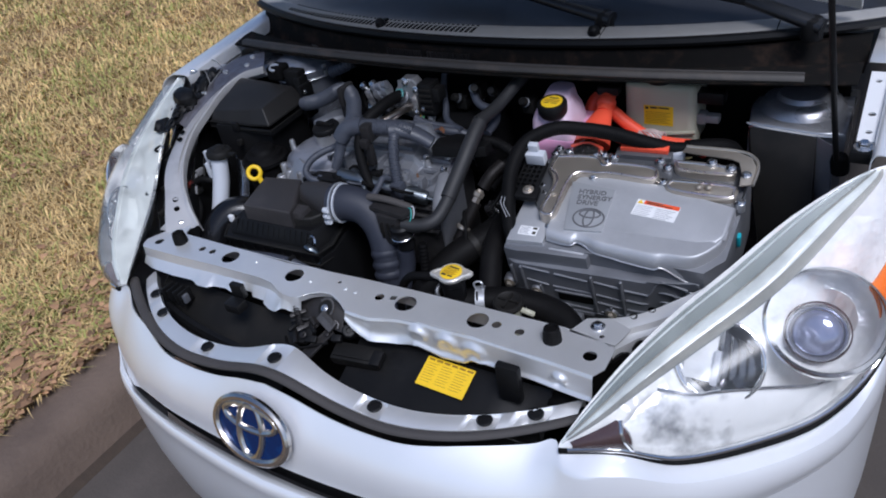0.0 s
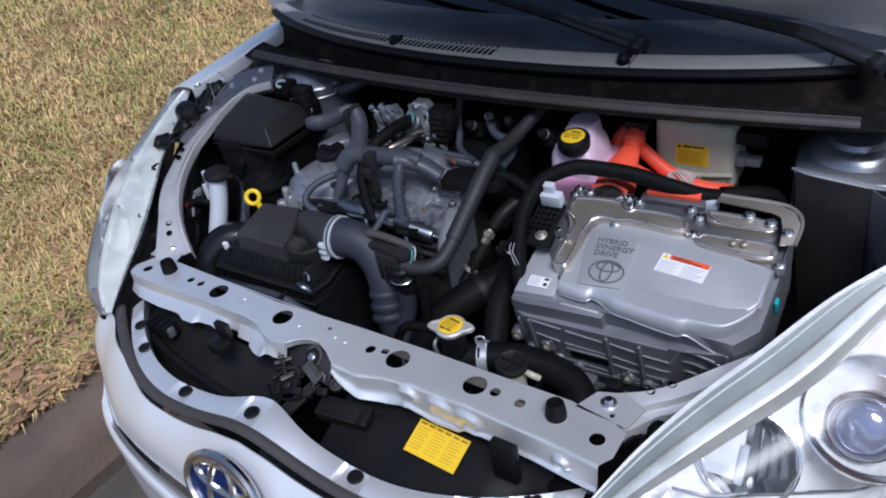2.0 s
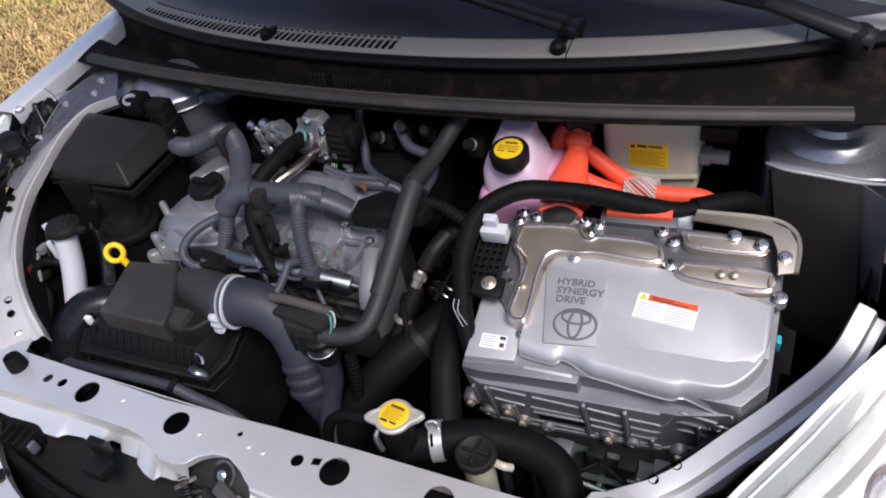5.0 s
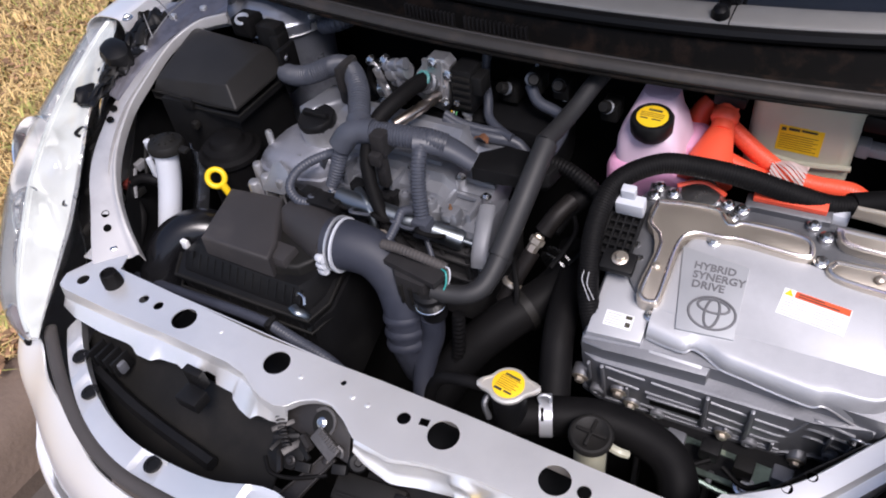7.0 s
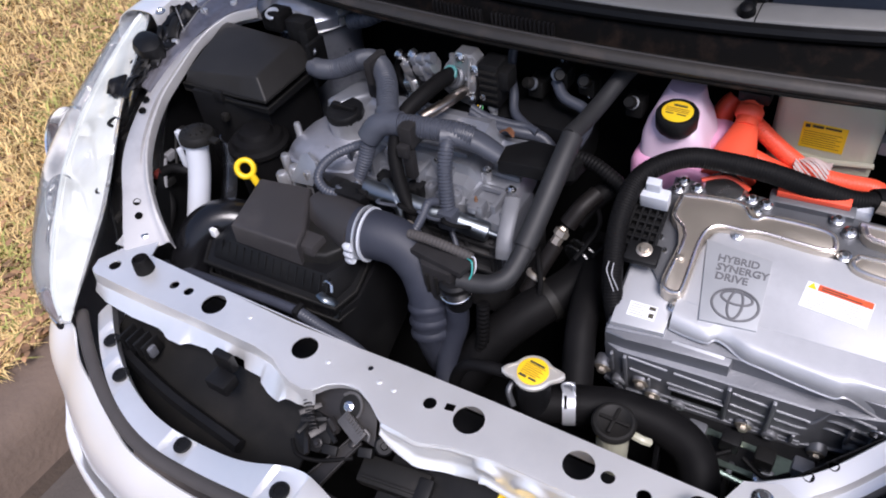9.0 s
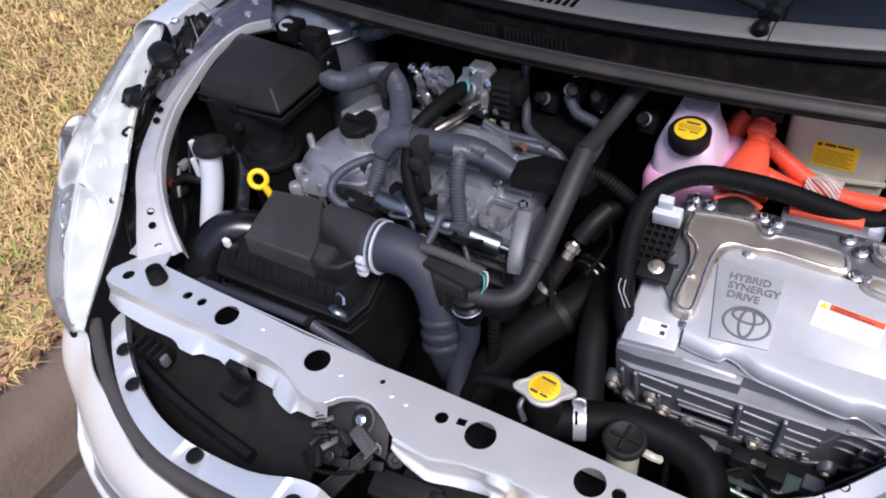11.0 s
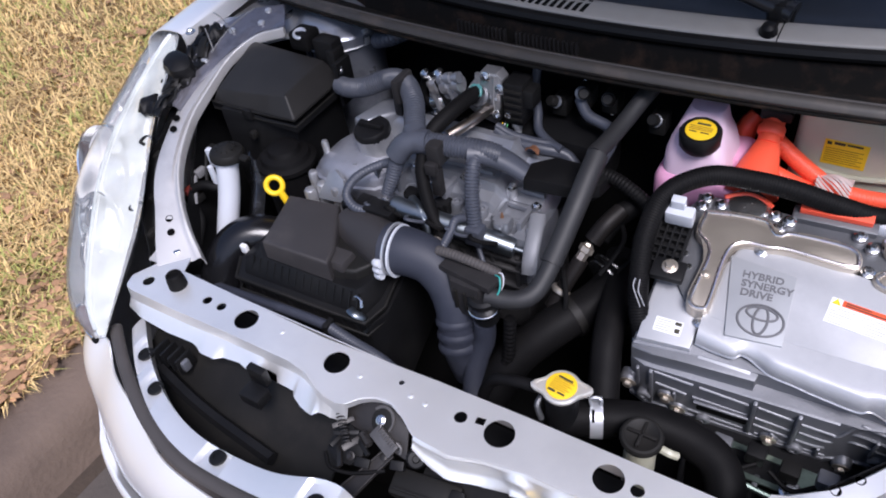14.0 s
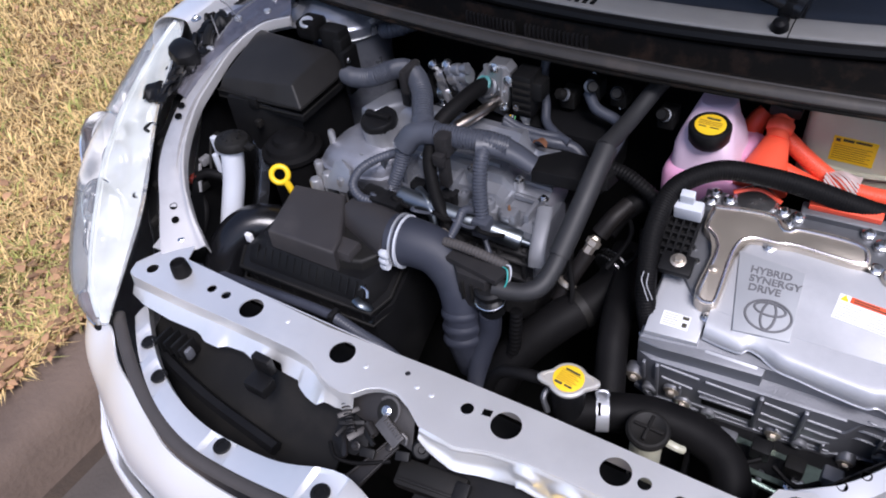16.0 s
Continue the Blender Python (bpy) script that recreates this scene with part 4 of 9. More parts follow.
def build_wiper(pivot, elbow, tip):
    bm = B()
    p, e, t = Vector(pivot), Vector(elbow), Vector(tip)
    d = (e - p).normalized()
    tube(bm, [p - d * 0.03, p - d * 0.026, p - d * 0.012, p + d * 0.02, p.lerp(e, 0.5), e], 0.018, 14, squash=0.75, r_end=0.015)
    w = part("wiper", bm, WIPER, car, "black windscreen wiper arm with a worn cap")
    bm = B()
    lathe(bm, [(0.018, -0.03), (0.019, -0.004), (0.015, 0.005), (0.007, 0.008), (0.001, 0.0085)], p - d * 0.012 + Vector((0, 0, 0.004)), (0, -0.1, 1), 22)
    part("pivot_cap", bm, PLASTIC, w, "round black pivot cap")
    bm = B()
    tube(bm, [e, e.lerp(t, 0.3), e.lerp(t, 0.7), t], 0.0165, 10, squash=0.6, r_end=0.009)
    part("wiper_arm", bm, PLASTIC, w)
    bm = B()
    d = (t - e).normalized()
    off = Vector((0, 0.035, 0.012))
    tube(bm, [e.lerp(t, 0.35) + off, t + off * 0.6, t + d * 0.25 + off], 0.006, 6)
    part("wiper_blade", bm, RUBBER, w)


# ---------------------------------------------------------------- bay walls
def build_bay():
    for s in (-1, 1):
        bm = B()

        def wall(u, v):
            y = 0.05 + 0.62 * u
            x = 0.47 + 0.17 * min(1, u * 2.2) - 0.05 * v
            zt = 0.74 + 0.17 * min(1, u * 1.6)
            if s > 0:
                x = min(0.70, 0.437 + 0.80 * max(0, y - 0.05)) - 0.03 * v
                zt = 0.725 + 0.15 * max(0, u - 0.5)
            return (s * x, y, zt - (zt - 0.35) * v)
        grid(bm, wall, 24, 12)
        thicken(bm, 0.002)
        # a silver-painted wall; the black colour carries the shade inside the wing
        part("inner_wing", bm, PLASTIC, car, "inner wing wall, blackened for the shade in the bay")
        # strut tower: a pressed block with a sharp front ledge and a round top
        if s < 0:
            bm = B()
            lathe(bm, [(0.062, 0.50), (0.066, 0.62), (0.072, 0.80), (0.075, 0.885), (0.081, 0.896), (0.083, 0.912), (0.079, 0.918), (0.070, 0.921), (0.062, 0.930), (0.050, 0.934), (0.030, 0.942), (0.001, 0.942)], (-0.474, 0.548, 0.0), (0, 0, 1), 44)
            # silver tower, its tone lowered for the shadow below seal and bonnet
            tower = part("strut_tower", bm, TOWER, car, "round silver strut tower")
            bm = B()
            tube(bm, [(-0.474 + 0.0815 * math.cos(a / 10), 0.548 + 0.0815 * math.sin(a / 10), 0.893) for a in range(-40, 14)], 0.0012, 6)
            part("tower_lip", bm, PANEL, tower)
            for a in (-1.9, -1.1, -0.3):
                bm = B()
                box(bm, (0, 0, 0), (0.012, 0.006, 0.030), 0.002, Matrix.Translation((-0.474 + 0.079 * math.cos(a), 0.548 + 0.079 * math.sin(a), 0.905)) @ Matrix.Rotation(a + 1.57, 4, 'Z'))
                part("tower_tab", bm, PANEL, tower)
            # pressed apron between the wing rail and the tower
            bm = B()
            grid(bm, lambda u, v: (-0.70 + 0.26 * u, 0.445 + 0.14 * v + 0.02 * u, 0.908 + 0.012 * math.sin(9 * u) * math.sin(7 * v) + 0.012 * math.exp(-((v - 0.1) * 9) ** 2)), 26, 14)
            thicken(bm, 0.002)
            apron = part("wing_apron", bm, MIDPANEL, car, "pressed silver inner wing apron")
            for x, y, z in ((-0.60, 0.475, 0.922), (-0.565, 0.468, 0.924), (-0.63, 0.50, 0.919)):
                bm = B()
                box(bm, (x, y, z), (0.016, 0.008, 0.008), 0.003)
                part("apron_tab", bm, MIDPANEL, apron)
            continue
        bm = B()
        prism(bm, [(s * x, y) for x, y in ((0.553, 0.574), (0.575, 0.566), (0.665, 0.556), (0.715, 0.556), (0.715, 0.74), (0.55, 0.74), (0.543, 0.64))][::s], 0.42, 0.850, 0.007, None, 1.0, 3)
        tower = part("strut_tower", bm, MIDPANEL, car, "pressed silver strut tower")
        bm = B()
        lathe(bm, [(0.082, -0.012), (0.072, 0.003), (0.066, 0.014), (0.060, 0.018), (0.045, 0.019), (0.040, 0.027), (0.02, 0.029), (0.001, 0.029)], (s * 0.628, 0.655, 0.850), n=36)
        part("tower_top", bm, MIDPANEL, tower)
        bm = B()
        tube(bm, [(s * 0.550, 0.574, 0.846), (s * 0.575, 0.564, 0.845), (s * 0.62, 0.560, 0.843), (s * 0.665, 0.554, 0.843), (s * 0.70, 0.553, 0.845)], 0.0022, 8)
        part("tower_lip", bm, PANEL, tower)
    # near-black sheets put the bay's deep shade into their colour
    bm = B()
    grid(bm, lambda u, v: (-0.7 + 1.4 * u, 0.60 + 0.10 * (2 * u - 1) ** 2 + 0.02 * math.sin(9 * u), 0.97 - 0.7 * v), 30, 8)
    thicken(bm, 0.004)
    part("firewall", bm, DARK, car, "near-black firewall sheet at the back of the bay")
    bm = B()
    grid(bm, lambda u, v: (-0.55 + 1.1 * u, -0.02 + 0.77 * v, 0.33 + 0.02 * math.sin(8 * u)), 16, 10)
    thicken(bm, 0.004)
    part("undertray", bm, DARK, car, "near-black undertray sheet below the bay")


def build_wheel(x, y):
    bm = B()
    lathe(bm, [(0.20, -0.085), (0.265, -0.09), (0.292, -0.06), (0.295, 0.0), (0.292, 0.06), (0.265, 0.09), (0.20, 0.085)], (x, y, 0.293), (1, 0, 0), 40)
    w = part("wheel", bm, RUBBER, car, "black tyre on a steel rim")
    bm = B()
    lathe(bm, [(0.20, -0.07), (0.20, 0.07), (0.17, 0.06), (0.05, 0.05), (0.001, 0.05)], (x, y, 0.293), (1 if x > 0 else -1, 0, 0), 30)
    part("rim", bm, ALLOYDARK, w)


def build_bonnet():
    """The raised bonnet on its prop rod."""
    bm = B()
    a, b = Vector((0, 0.68, 1.10)), Vector((0, 0.09, 1.82))

    def f(u, v):
        x = 2 * u - 1
        p = a.lerp(b, v)
        half = 0.70 - 0.18 * v * v
        return (x * half, p.y + 0.05 * x * x * v + 0.03 * math.sin(math.pi * v), p.z - 0.07 * x * x + 0.02 * math.sin(math.pi * v))
    grid(bm, f, 30, 20)
    thicken(bm, 0.01)
    bo = part("bonnet", bm, PANEL, car, "raised silver bonnet panel")
    # unseen black pad, added to cut light bouncing off the silver underside
    bm = B()

    def pad(u, v):
        p = Vector(f(0.12 + 0.76 * u, 0.12 + 0.7 * v))
        return p + Vector((0, -0.022, -0.018))
    grid(bm, pad, 12, 10)
    thicken(bm, 0.006)
    part("bounce_pad", bm, DARK, bo, "unseen black pad added under the bonnet against bounced light")


# ---------------------------------------------------------------- radiator support
def build_support():
    s = thing("radiator_support", (0, -0.01, 0.70), "silver pressed-steel radiator support bar with round holes", "radiator support")
    outer = [(-0.497, -0.016), (-0.490, -0.034), (-0.474, -0.040), (-0.379, -0.040), (-0.266, -0.0365), (-0.159, -0.036), (-0.125, -0.041), (-0.098, -0.054), (-0.079, -0.060), (-0.060, -0.061), (-0.046, -0.056),
             (-0.034, -0.042), (-0.016, -0.032), (0.006, -0.030), (0.030, -0.040),
             (0.054, -0.055), (0.09, -0.058), (0.11, -0.058), (0.15, -0.045), (0.20, -0.038), (0.29, -0.036), (0.42, -0.042), (0.492, -0.048), (0.503, -0.03), (0.503, 0.012), (0.48, 0.022),
             (0.416, 0.032), (0.322, 0.031), (0.16, 0.03), (0.04, 0.027), (-0.14, 0.018), (-0.33, 0.024), (-0.43, 0.026), (-0.478, 0.022)]
    holes = [ring_pts((-0.264, -0.005), 0.018, 24), ring_pts((-0.097, -0.008), 0.018, 24), ring_pts((0.147, -0.005), 0.019, 24), ring_pts((0.282, 0.0), 0.018, 24),
             ring_pts((-0.345, -0.003), 0.0075, 14), ring_pts((-0.316, -0.003), 0.0075, 14), ring_pts((0.094, -0.006), 0.0085, 14), ring_pts((0.315, 0.001), 0.008, 14),
             ring_pts((0.356, -0.002), 0.008, 14), ring_pts((-0.462, -0.014), 0.0095, 14), ring_pts((0.474, -0.012), 0.0105, 14),
             [(0.113, -0.006), (0.125, -0.004), (0.124, 0.006), (0.112, 0.004)], ring_pts((0.0, 0.004), 0.004, 8)]
    bm = B()
    sheet(bm, outer, holes, 0.0018, lambda x, y: 0.760 - 0.02 * max(0, -y - 0.045) + 0.0)
    part("top_plate", bm, PANEL, s)
    # front face: drops from the front edge, scalloped below
    bm = B()
    fr = outer[1:-11]

    drop = [(0.054, 0.010), (0.070, 0.030), (0.085, 0.040), (0.10, 0.046), (0.15, 0.050), (0.19, 0.044), (0.215, 0.052),
            (0.235, 0.058), (0.275, 0.056), (0.29, 0.044), (0.34, 0.043), (0.40, 0.042), (0.44, 0.045), (0.50, 0.044)]
    # torn-looking lower edge of the left flange: along the bar, how far it reaches forward
    torn = [(-0.49, 0.046), (-0.455, 0.055), (-0.393, 0.058), (-0.342, 0.055), (-0.330, 0.057), (-0.315, 0.064), (-0.288, 0.063), (-0.280, 0.055), (-0.249, 0.051), (-0.222, 0.057), (-0.212, 0.056), (-0.206, 0.041),
            (-0.186, 0.042), (-0.176, 0.052), (-0.146, 0.053), (-0.140, 0.060), (-0.122, 0.068), (-0.108, 0.072), (-0.095, 0.075), (-0.087, 0.069), (-0.068, 0.068), (-0.060, 0.064), (-0.046, 0.058)]

    def lin(tab, x):
        for (a, da), (b, db) in zip(tab, tab[1:]):
            if a <= x <= b:
                return da + (db - da) * (x - a) / (b - a)
        return tab[0][1] if x < tab[0][0] else tab[-1][1]

    def face(u, v):
        p = along([(a, b, 0) for a, b in fr], u)
        x = p.x
        if x < -0.047:
            # upright wall under the fold, then a flange kicked forward to a torn edge
            wall = 0.021 - 0.012 * math.exp(-((x + 0.078) / 0.022) ** 2)
            dent = 0.0035 * math.exp(-((x + 0.262) / 0.016) ** 2) + 0.0035 * math.exp(-((x + 0.35) / 0.012) ** 2) + 0.004 * math.exp(-((x + 0.165) / 0.014) ** 2)
            if v < 0.5:
                k = v / 0.5
                return (x, p.y + 0.0008 - 0.003 * k, 0.7602 - wall * k)
            k = (v - 0.5) / 0.5
            reach = max(0.004, lin(torn, x) + p.y)
            return (x, p.y - 0.002 - reach * k - dent * math.sin(math.pi * k), 0.7602 - wall - (0.738 - 0.722) * k - dent * math.sin(math.pi * k))
        if x < 0.056:
            return (x, p.y + 0.0008 + 0.002 * v, 0.7602 - 0.012 * v)
        depth = lin(drop, x)
        bend = 0.003 * min(1, v * 8)
        # long dished pressing beside the latch
        q = ((x - 0.125) / 0.060) ** 2 + ((v - 0.55) / 0.40) ** 2
        oval = -0.009 * math.exp(-(q / 0.9) ** 2) * (0.4 + v)
        fold = 0.004 * math.exp(-((v - 0.94) / 0.08) ** 2) if x > 0.18 else 0.0
        press = 0.0
        for cx, cz, r in ((0.190, 0.022, 0.017), (0.243, 0.026, 0.019), (0.292, 0.030, 0.021), (0.44, 0.024, 0.012)):
            d = math.hypot(x - cx, (depth * v - cz) * 1.15) / r
            press += 0.0075 * math.exp(-d ** 6) - 0.0060 * math.exp(-(math.hypot(x - cx, depth * v - cz - 0.006) / (0.68 * r)) ** 4)
        return (x, p.y + 0.0008 - bend - 0.006 * v - oval - fold - press, 0.7602 - depth * v)
    grid(bm, face, 420, 26)
    thicken(bm, 0.0015)
    part("front_face", bm, PANEL, s, "embossed front face with a scalloped edge")
    bm = B()
    grid(bm, lambda u, v: (-0.48 + 0.97 * u, 0.024 + 0.005 * v, 0.759 - 0.035 * v), 40, 3)
    thicken(bm, 0.0015)
    part("rear_lip", bm, PANEL, s)
    for x in (-0.41, 0.41):
        bm = B()
        lathe(bm, [(0.0145, 0), (0.014, 0.011), (0.012, 0.023), (0.0095, 0.0245), (0.0078, 0.02), (0.001, 0.02)], (x, 0, 0.760), n=20)
        part("bump_stop", bm, RUBBER, s, "black rubber bonnet stop")
    for x, y in ((-0.055, -0.012), (0.022, -0.008), (0.045, -0.01), (-0.20, 0.0)):
        bm = B()
        lathe(bm, [(0.0038, 0), (0.003, 0.0012), (0.001, 0.0018)], (x, y, 0.760), n=12)
        part("dimple", bm, PANEL, s)
    # tapering end brackets towards the rails
    for e in (-1, 1):
        bm = B()
        sheet(bm, [(e * 0.425, 0.026), (e * 0.44, 0.062), (e * 0.475, 0.075), (e * 0.51, 0.06), (e * 0.50, 0.02)][::e], [ring_pts((e * 0.475, 0.032), 0.004, 10)], 0.0018, lambda x, y: 0.760)
        part("end_bracket", bm, PANEL, s)
        bolt(s, (e * 0.462, 0.050, 0.7605), (0, 0, 1), 1.1)


# ---------------------------------------------------------------- large bay things, first shapes
INV = Matrix.Translation((0.236, 0.188, 0.772)) @ Matrix.Rotation(radians(4), 4, 'Z') @ Matrix.Rotation(radians(14), 4, 'X')
def at_inv(u, v, w):
    return INV @ Vector((u, v, w))


INVN = (INV.to_3x3() @ Vector((0, 0, 1))).normalized()
INVF = (INV.to_3x3() @ Vector((0, -1, 0))).normalized()


def label_bars(parent, M, rows, material, name="printed_line"):
    """Rows of plain bars (x, y, length, height) laid on a label by M."""
    for x, y, l, h in rows:
        bm = B()
        box(bm, (x + l / 2, y, 0.0004), (l, h, 0.0004), 0, M)
        part(name, bm, material, parent, smooth=0)


def build_inverter():
    inv = thing("inverter", (0.42, 0.33, 0.62), "cast aluminium hybrid inverter case with gold-plated cover plates", "inverter")
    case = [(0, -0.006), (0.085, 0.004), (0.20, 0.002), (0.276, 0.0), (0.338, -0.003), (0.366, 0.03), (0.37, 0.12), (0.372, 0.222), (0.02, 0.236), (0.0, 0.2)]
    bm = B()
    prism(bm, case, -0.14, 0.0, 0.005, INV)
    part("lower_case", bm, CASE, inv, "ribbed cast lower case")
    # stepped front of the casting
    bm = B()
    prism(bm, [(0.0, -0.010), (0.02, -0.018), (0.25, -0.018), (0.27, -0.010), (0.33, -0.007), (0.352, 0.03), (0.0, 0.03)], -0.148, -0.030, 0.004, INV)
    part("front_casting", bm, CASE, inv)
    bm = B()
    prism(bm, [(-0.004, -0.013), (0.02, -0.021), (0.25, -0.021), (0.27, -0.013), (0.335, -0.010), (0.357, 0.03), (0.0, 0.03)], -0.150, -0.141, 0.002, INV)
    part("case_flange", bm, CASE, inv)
    rows = (((0.033, -0.037), (0.082, -0.043)), ((0.09, -0.044), (0.15, -0.051)), ((0.161, -0.049), (0.203, -0.056)), ((0.212, -0.059), (0.243, -0.061), (0.254, -0.059), (0.268, -0.034), (0.28, -0.032), (0.314, -0.043)),
            ((0.035, -0.071), (0.075, -0.079)), ((0.083, -0.08), (0.152, -0.084)), ((0.161, -0.084), (0.203, -0.09)), ((0.161, -0.107), (0.205, -0.113)), ((0.213, -0.086), (0.245, -0.087), (0.257, -0.083), (0.27, -0.060), (0.314, -0.068)), ((0.213, -0.113), (0.24, -0.112), (0.258, -0.106), (0.272, -0.085), (0.314, -0.095)),
            ((0.05, -0.125), (0.15, -0.132)), ((0.165, -0.135), (0.25, -0.135)))
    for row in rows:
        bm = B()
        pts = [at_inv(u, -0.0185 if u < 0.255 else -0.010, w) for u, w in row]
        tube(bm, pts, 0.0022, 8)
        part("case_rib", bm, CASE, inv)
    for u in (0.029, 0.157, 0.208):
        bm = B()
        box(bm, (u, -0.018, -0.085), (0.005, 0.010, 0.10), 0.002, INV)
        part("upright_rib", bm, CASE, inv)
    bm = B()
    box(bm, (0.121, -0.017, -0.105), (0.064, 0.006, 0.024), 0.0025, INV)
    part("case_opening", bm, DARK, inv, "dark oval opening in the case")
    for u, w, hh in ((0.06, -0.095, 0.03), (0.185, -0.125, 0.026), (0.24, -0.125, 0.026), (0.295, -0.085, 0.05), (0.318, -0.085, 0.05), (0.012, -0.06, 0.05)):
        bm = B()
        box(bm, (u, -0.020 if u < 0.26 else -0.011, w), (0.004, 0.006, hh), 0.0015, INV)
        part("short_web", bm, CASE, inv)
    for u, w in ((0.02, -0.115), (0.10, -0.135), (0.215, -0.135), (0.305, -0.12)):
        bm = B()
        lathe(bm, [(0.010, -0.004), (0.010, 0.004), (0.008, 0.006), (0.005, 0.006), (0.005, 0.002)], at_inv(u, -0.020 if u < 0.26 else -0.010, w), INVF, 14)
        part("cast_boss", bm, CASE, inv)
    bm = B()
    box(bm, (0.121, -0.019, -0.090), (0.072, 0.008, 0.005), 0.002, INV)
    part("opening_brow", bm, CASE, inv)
    # top cover with its irregular edge
    cov = [(0.074, 0.045), (0.158, 0.042), (0.285, 0.040), (0.318, 0.040), (0.350, 0.042), (0.361, 0.06), (0.364, 0.125), (0.30, 0.138), (0.235, 0.15),
           (0.21, 0.165), (0.09, 0.165), (0.078, 0.13)]
    bm = B()
    prism(bm, cov, -0.002, 0.021, 0.006, INV, 0.985, 3)
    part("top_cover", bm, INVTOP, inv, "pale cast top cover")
    # skirt of the cover rolling over the front, with a bright lower lip: along u, its front v and lowest w
    low = [(0.073, 0.016, 0.004), (0.095, 0.012, 0.004), (0.118, 0.010, 0.006), (0.127, 0.016, 0.008), (0.140, 0.014, 0.006), (0.150, 0.010, 0.002), (0.165, 0.004, 0.0), (0.19, 0.001, -0.001), (0.214, -0.002, -0.003),
           (0.259, -0.006, -0.005), (0.275, -0.002, -0.004), (0.313, -0.001, -0.031), (0.333, 0.010, -0.028), (0.352, 0.034, -0.020), (0.361, 0.058, -0.002)]

    def skirt(u, v):
        p = along(low, u)
        top, f, w = 0.052, p.y, min(p.z, 0.012)
        q = along([(top, 0.0206, 0), (f + 0.018, 0.0205, 0), (f + 0.009, 0.0188, 0), (f + 0.0025, 0.012 + 0.4 * w, 0), (f, w + 0.003, 0), (f + 0.001, w, 0), (f + 0.008, w - 0.002, 0)], v)
        return at_inv(p.x, q.x, min(q.y, 0.0206))
    bm = B()
    grid(bm, skirt, 56, 18)
    part("cover_skirt", bm, INVTOP, inv, smooth=60)
    bm = B()
    tube(bm, [skirt(k / 56, 0.8) + INVF * 0.001 for k in range(57)], 0.0014, 6)
    part("skirt_lip", bm, ALLOY, inv)
    bm = B()
    prism(bm, [(0.080, 0.000), (0.143, -0.002), (0.147, 0.03), (0.077, 0.03)], -0.034, -0.001, 0.004, INV)
    part("front_block", bm, INVTOP, inv)
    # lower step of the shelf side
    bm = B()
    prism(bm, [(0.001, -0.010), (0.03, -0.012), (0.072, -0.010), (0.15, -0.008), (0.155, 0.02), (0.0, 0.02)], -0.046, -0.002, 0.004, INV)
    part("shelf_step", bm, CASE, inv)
    bm = B()
    tube(bm, [at_inv(u, -0.0115, w) for u, w in ((0.030, -0.030), (0.038, -0.042), (0.09, -0.047), (0.15, -0.045))], 0.0014, 6)
    part("step_lip", bm, ALLOY, inv)
    bm = B()
    prism(bm, [(0.004, 0.0), (0.07, 0.004), (0.072, 0.05), (0.052, 0.2), (0.02, 0.22), (0.004, 0.15)], -0.002, 0.009, 0.004, INV)
    part("side_shelf", bm, INVTOP, inv)
    # name plate
    bm = B()
    prism(bm, [(0.1035, 0.0285), (0.1675, 0.0335), (0.1645, 0.1305), (0.0845, 0.1405)], 0.016, 0.0245, 0.001, INV)
    plate = part("name_plate", bm, PLATE, inv, "raised grey name plate")
    PM = INV @ Matrix.Translation((0, 0, 0.0246))
    for i, w in enumerate(("HYBRID", "SYNERGY", "DRIVE")):
        text_part(w, (0.0, -0.0128 * i, 0.0), 0.0138, PM @ Matrix.Translation((0.1035 + 0.0012 * i, 0.1135, 0.0)) @ Matrix.Rotation(radians(1.5), 4, 'Z'), PLATEINK, plate, 0.0008, 1.02)
    for a, b, cx, cy in ((0.031, 0.021, 0, 0), (0.0095, 0.019, 0, 0), (0.021, 0.0085, 0, 0.009)):
        bm = B()
        tube(bm, [PM @ Vector((0.1375 + cx + a * 0.85 * math.cos(2 * math.pi * k / 36), 0.0595 + cy + b * math.sin(2 * math.pi * k / 36), 0.0)) for k in range(37)], 0.0016, 6, curved=False)
        part("oval_ring", bm, PLATEINK, plate)
    # warning label
    turn = Matrix.Translation((0.2415, 0.0965, 0)) @ Matrix.Rotation(radians(-7), 4, 'Z') @ Matrix.Scale(0.93, 4) @ Matrix.Translation((-0.2435, -0.106, 0))
    LM = INV @ Matrix.Translation((0, 0, 0.0212)) @ turn
    bm = B()
    box(bm, (0.2435, 0.106, 0.0001), (0.079, 0.038, 0.0006), 0, LM)
    lab = part("warning_label", bm, LABELWHITE, inv, "white warning label with a red band", smooth=0)
    LM2 = INV @ Matrix.Translation((0, 0, 0.0216)) @ turn
    bm = B()
    box(bm, (0.250, 0.120, 0.0002), (0.064, 0.009, 0.0005), 0, LM2)
    part("red_band", bm, LABELRED, lab, smooth=0)
    bm = B()
    prism(bm, [(0.2055, 0.1155), (0.2165, 0.1155), (0.211, 0.1245)], 0, 0.0005, 0, LM2)
    part("warning_triangle", bm, LABELYELLOW, lab, smooth=0)
    label_bars(lab, LM2, [(0.207, 0.110 - 0.0042 * k, 0.030 - 0.004 * (k % 2), 0.0009) for k in range(6)] +
               [(0.244, 0.110 - 0.0042 * k, 0.034 - 0.005 * (k % 3), 0.0009) for k in range(6)], GREYINK)
    label_bars(lab, INV @ Matrix.Translation((0, 0, 0.0221)) @ turn, [(0.222, 0.1215, 0.03, 0.0016), (0.222, 0.118, 0.048, 0.0016)], INK)
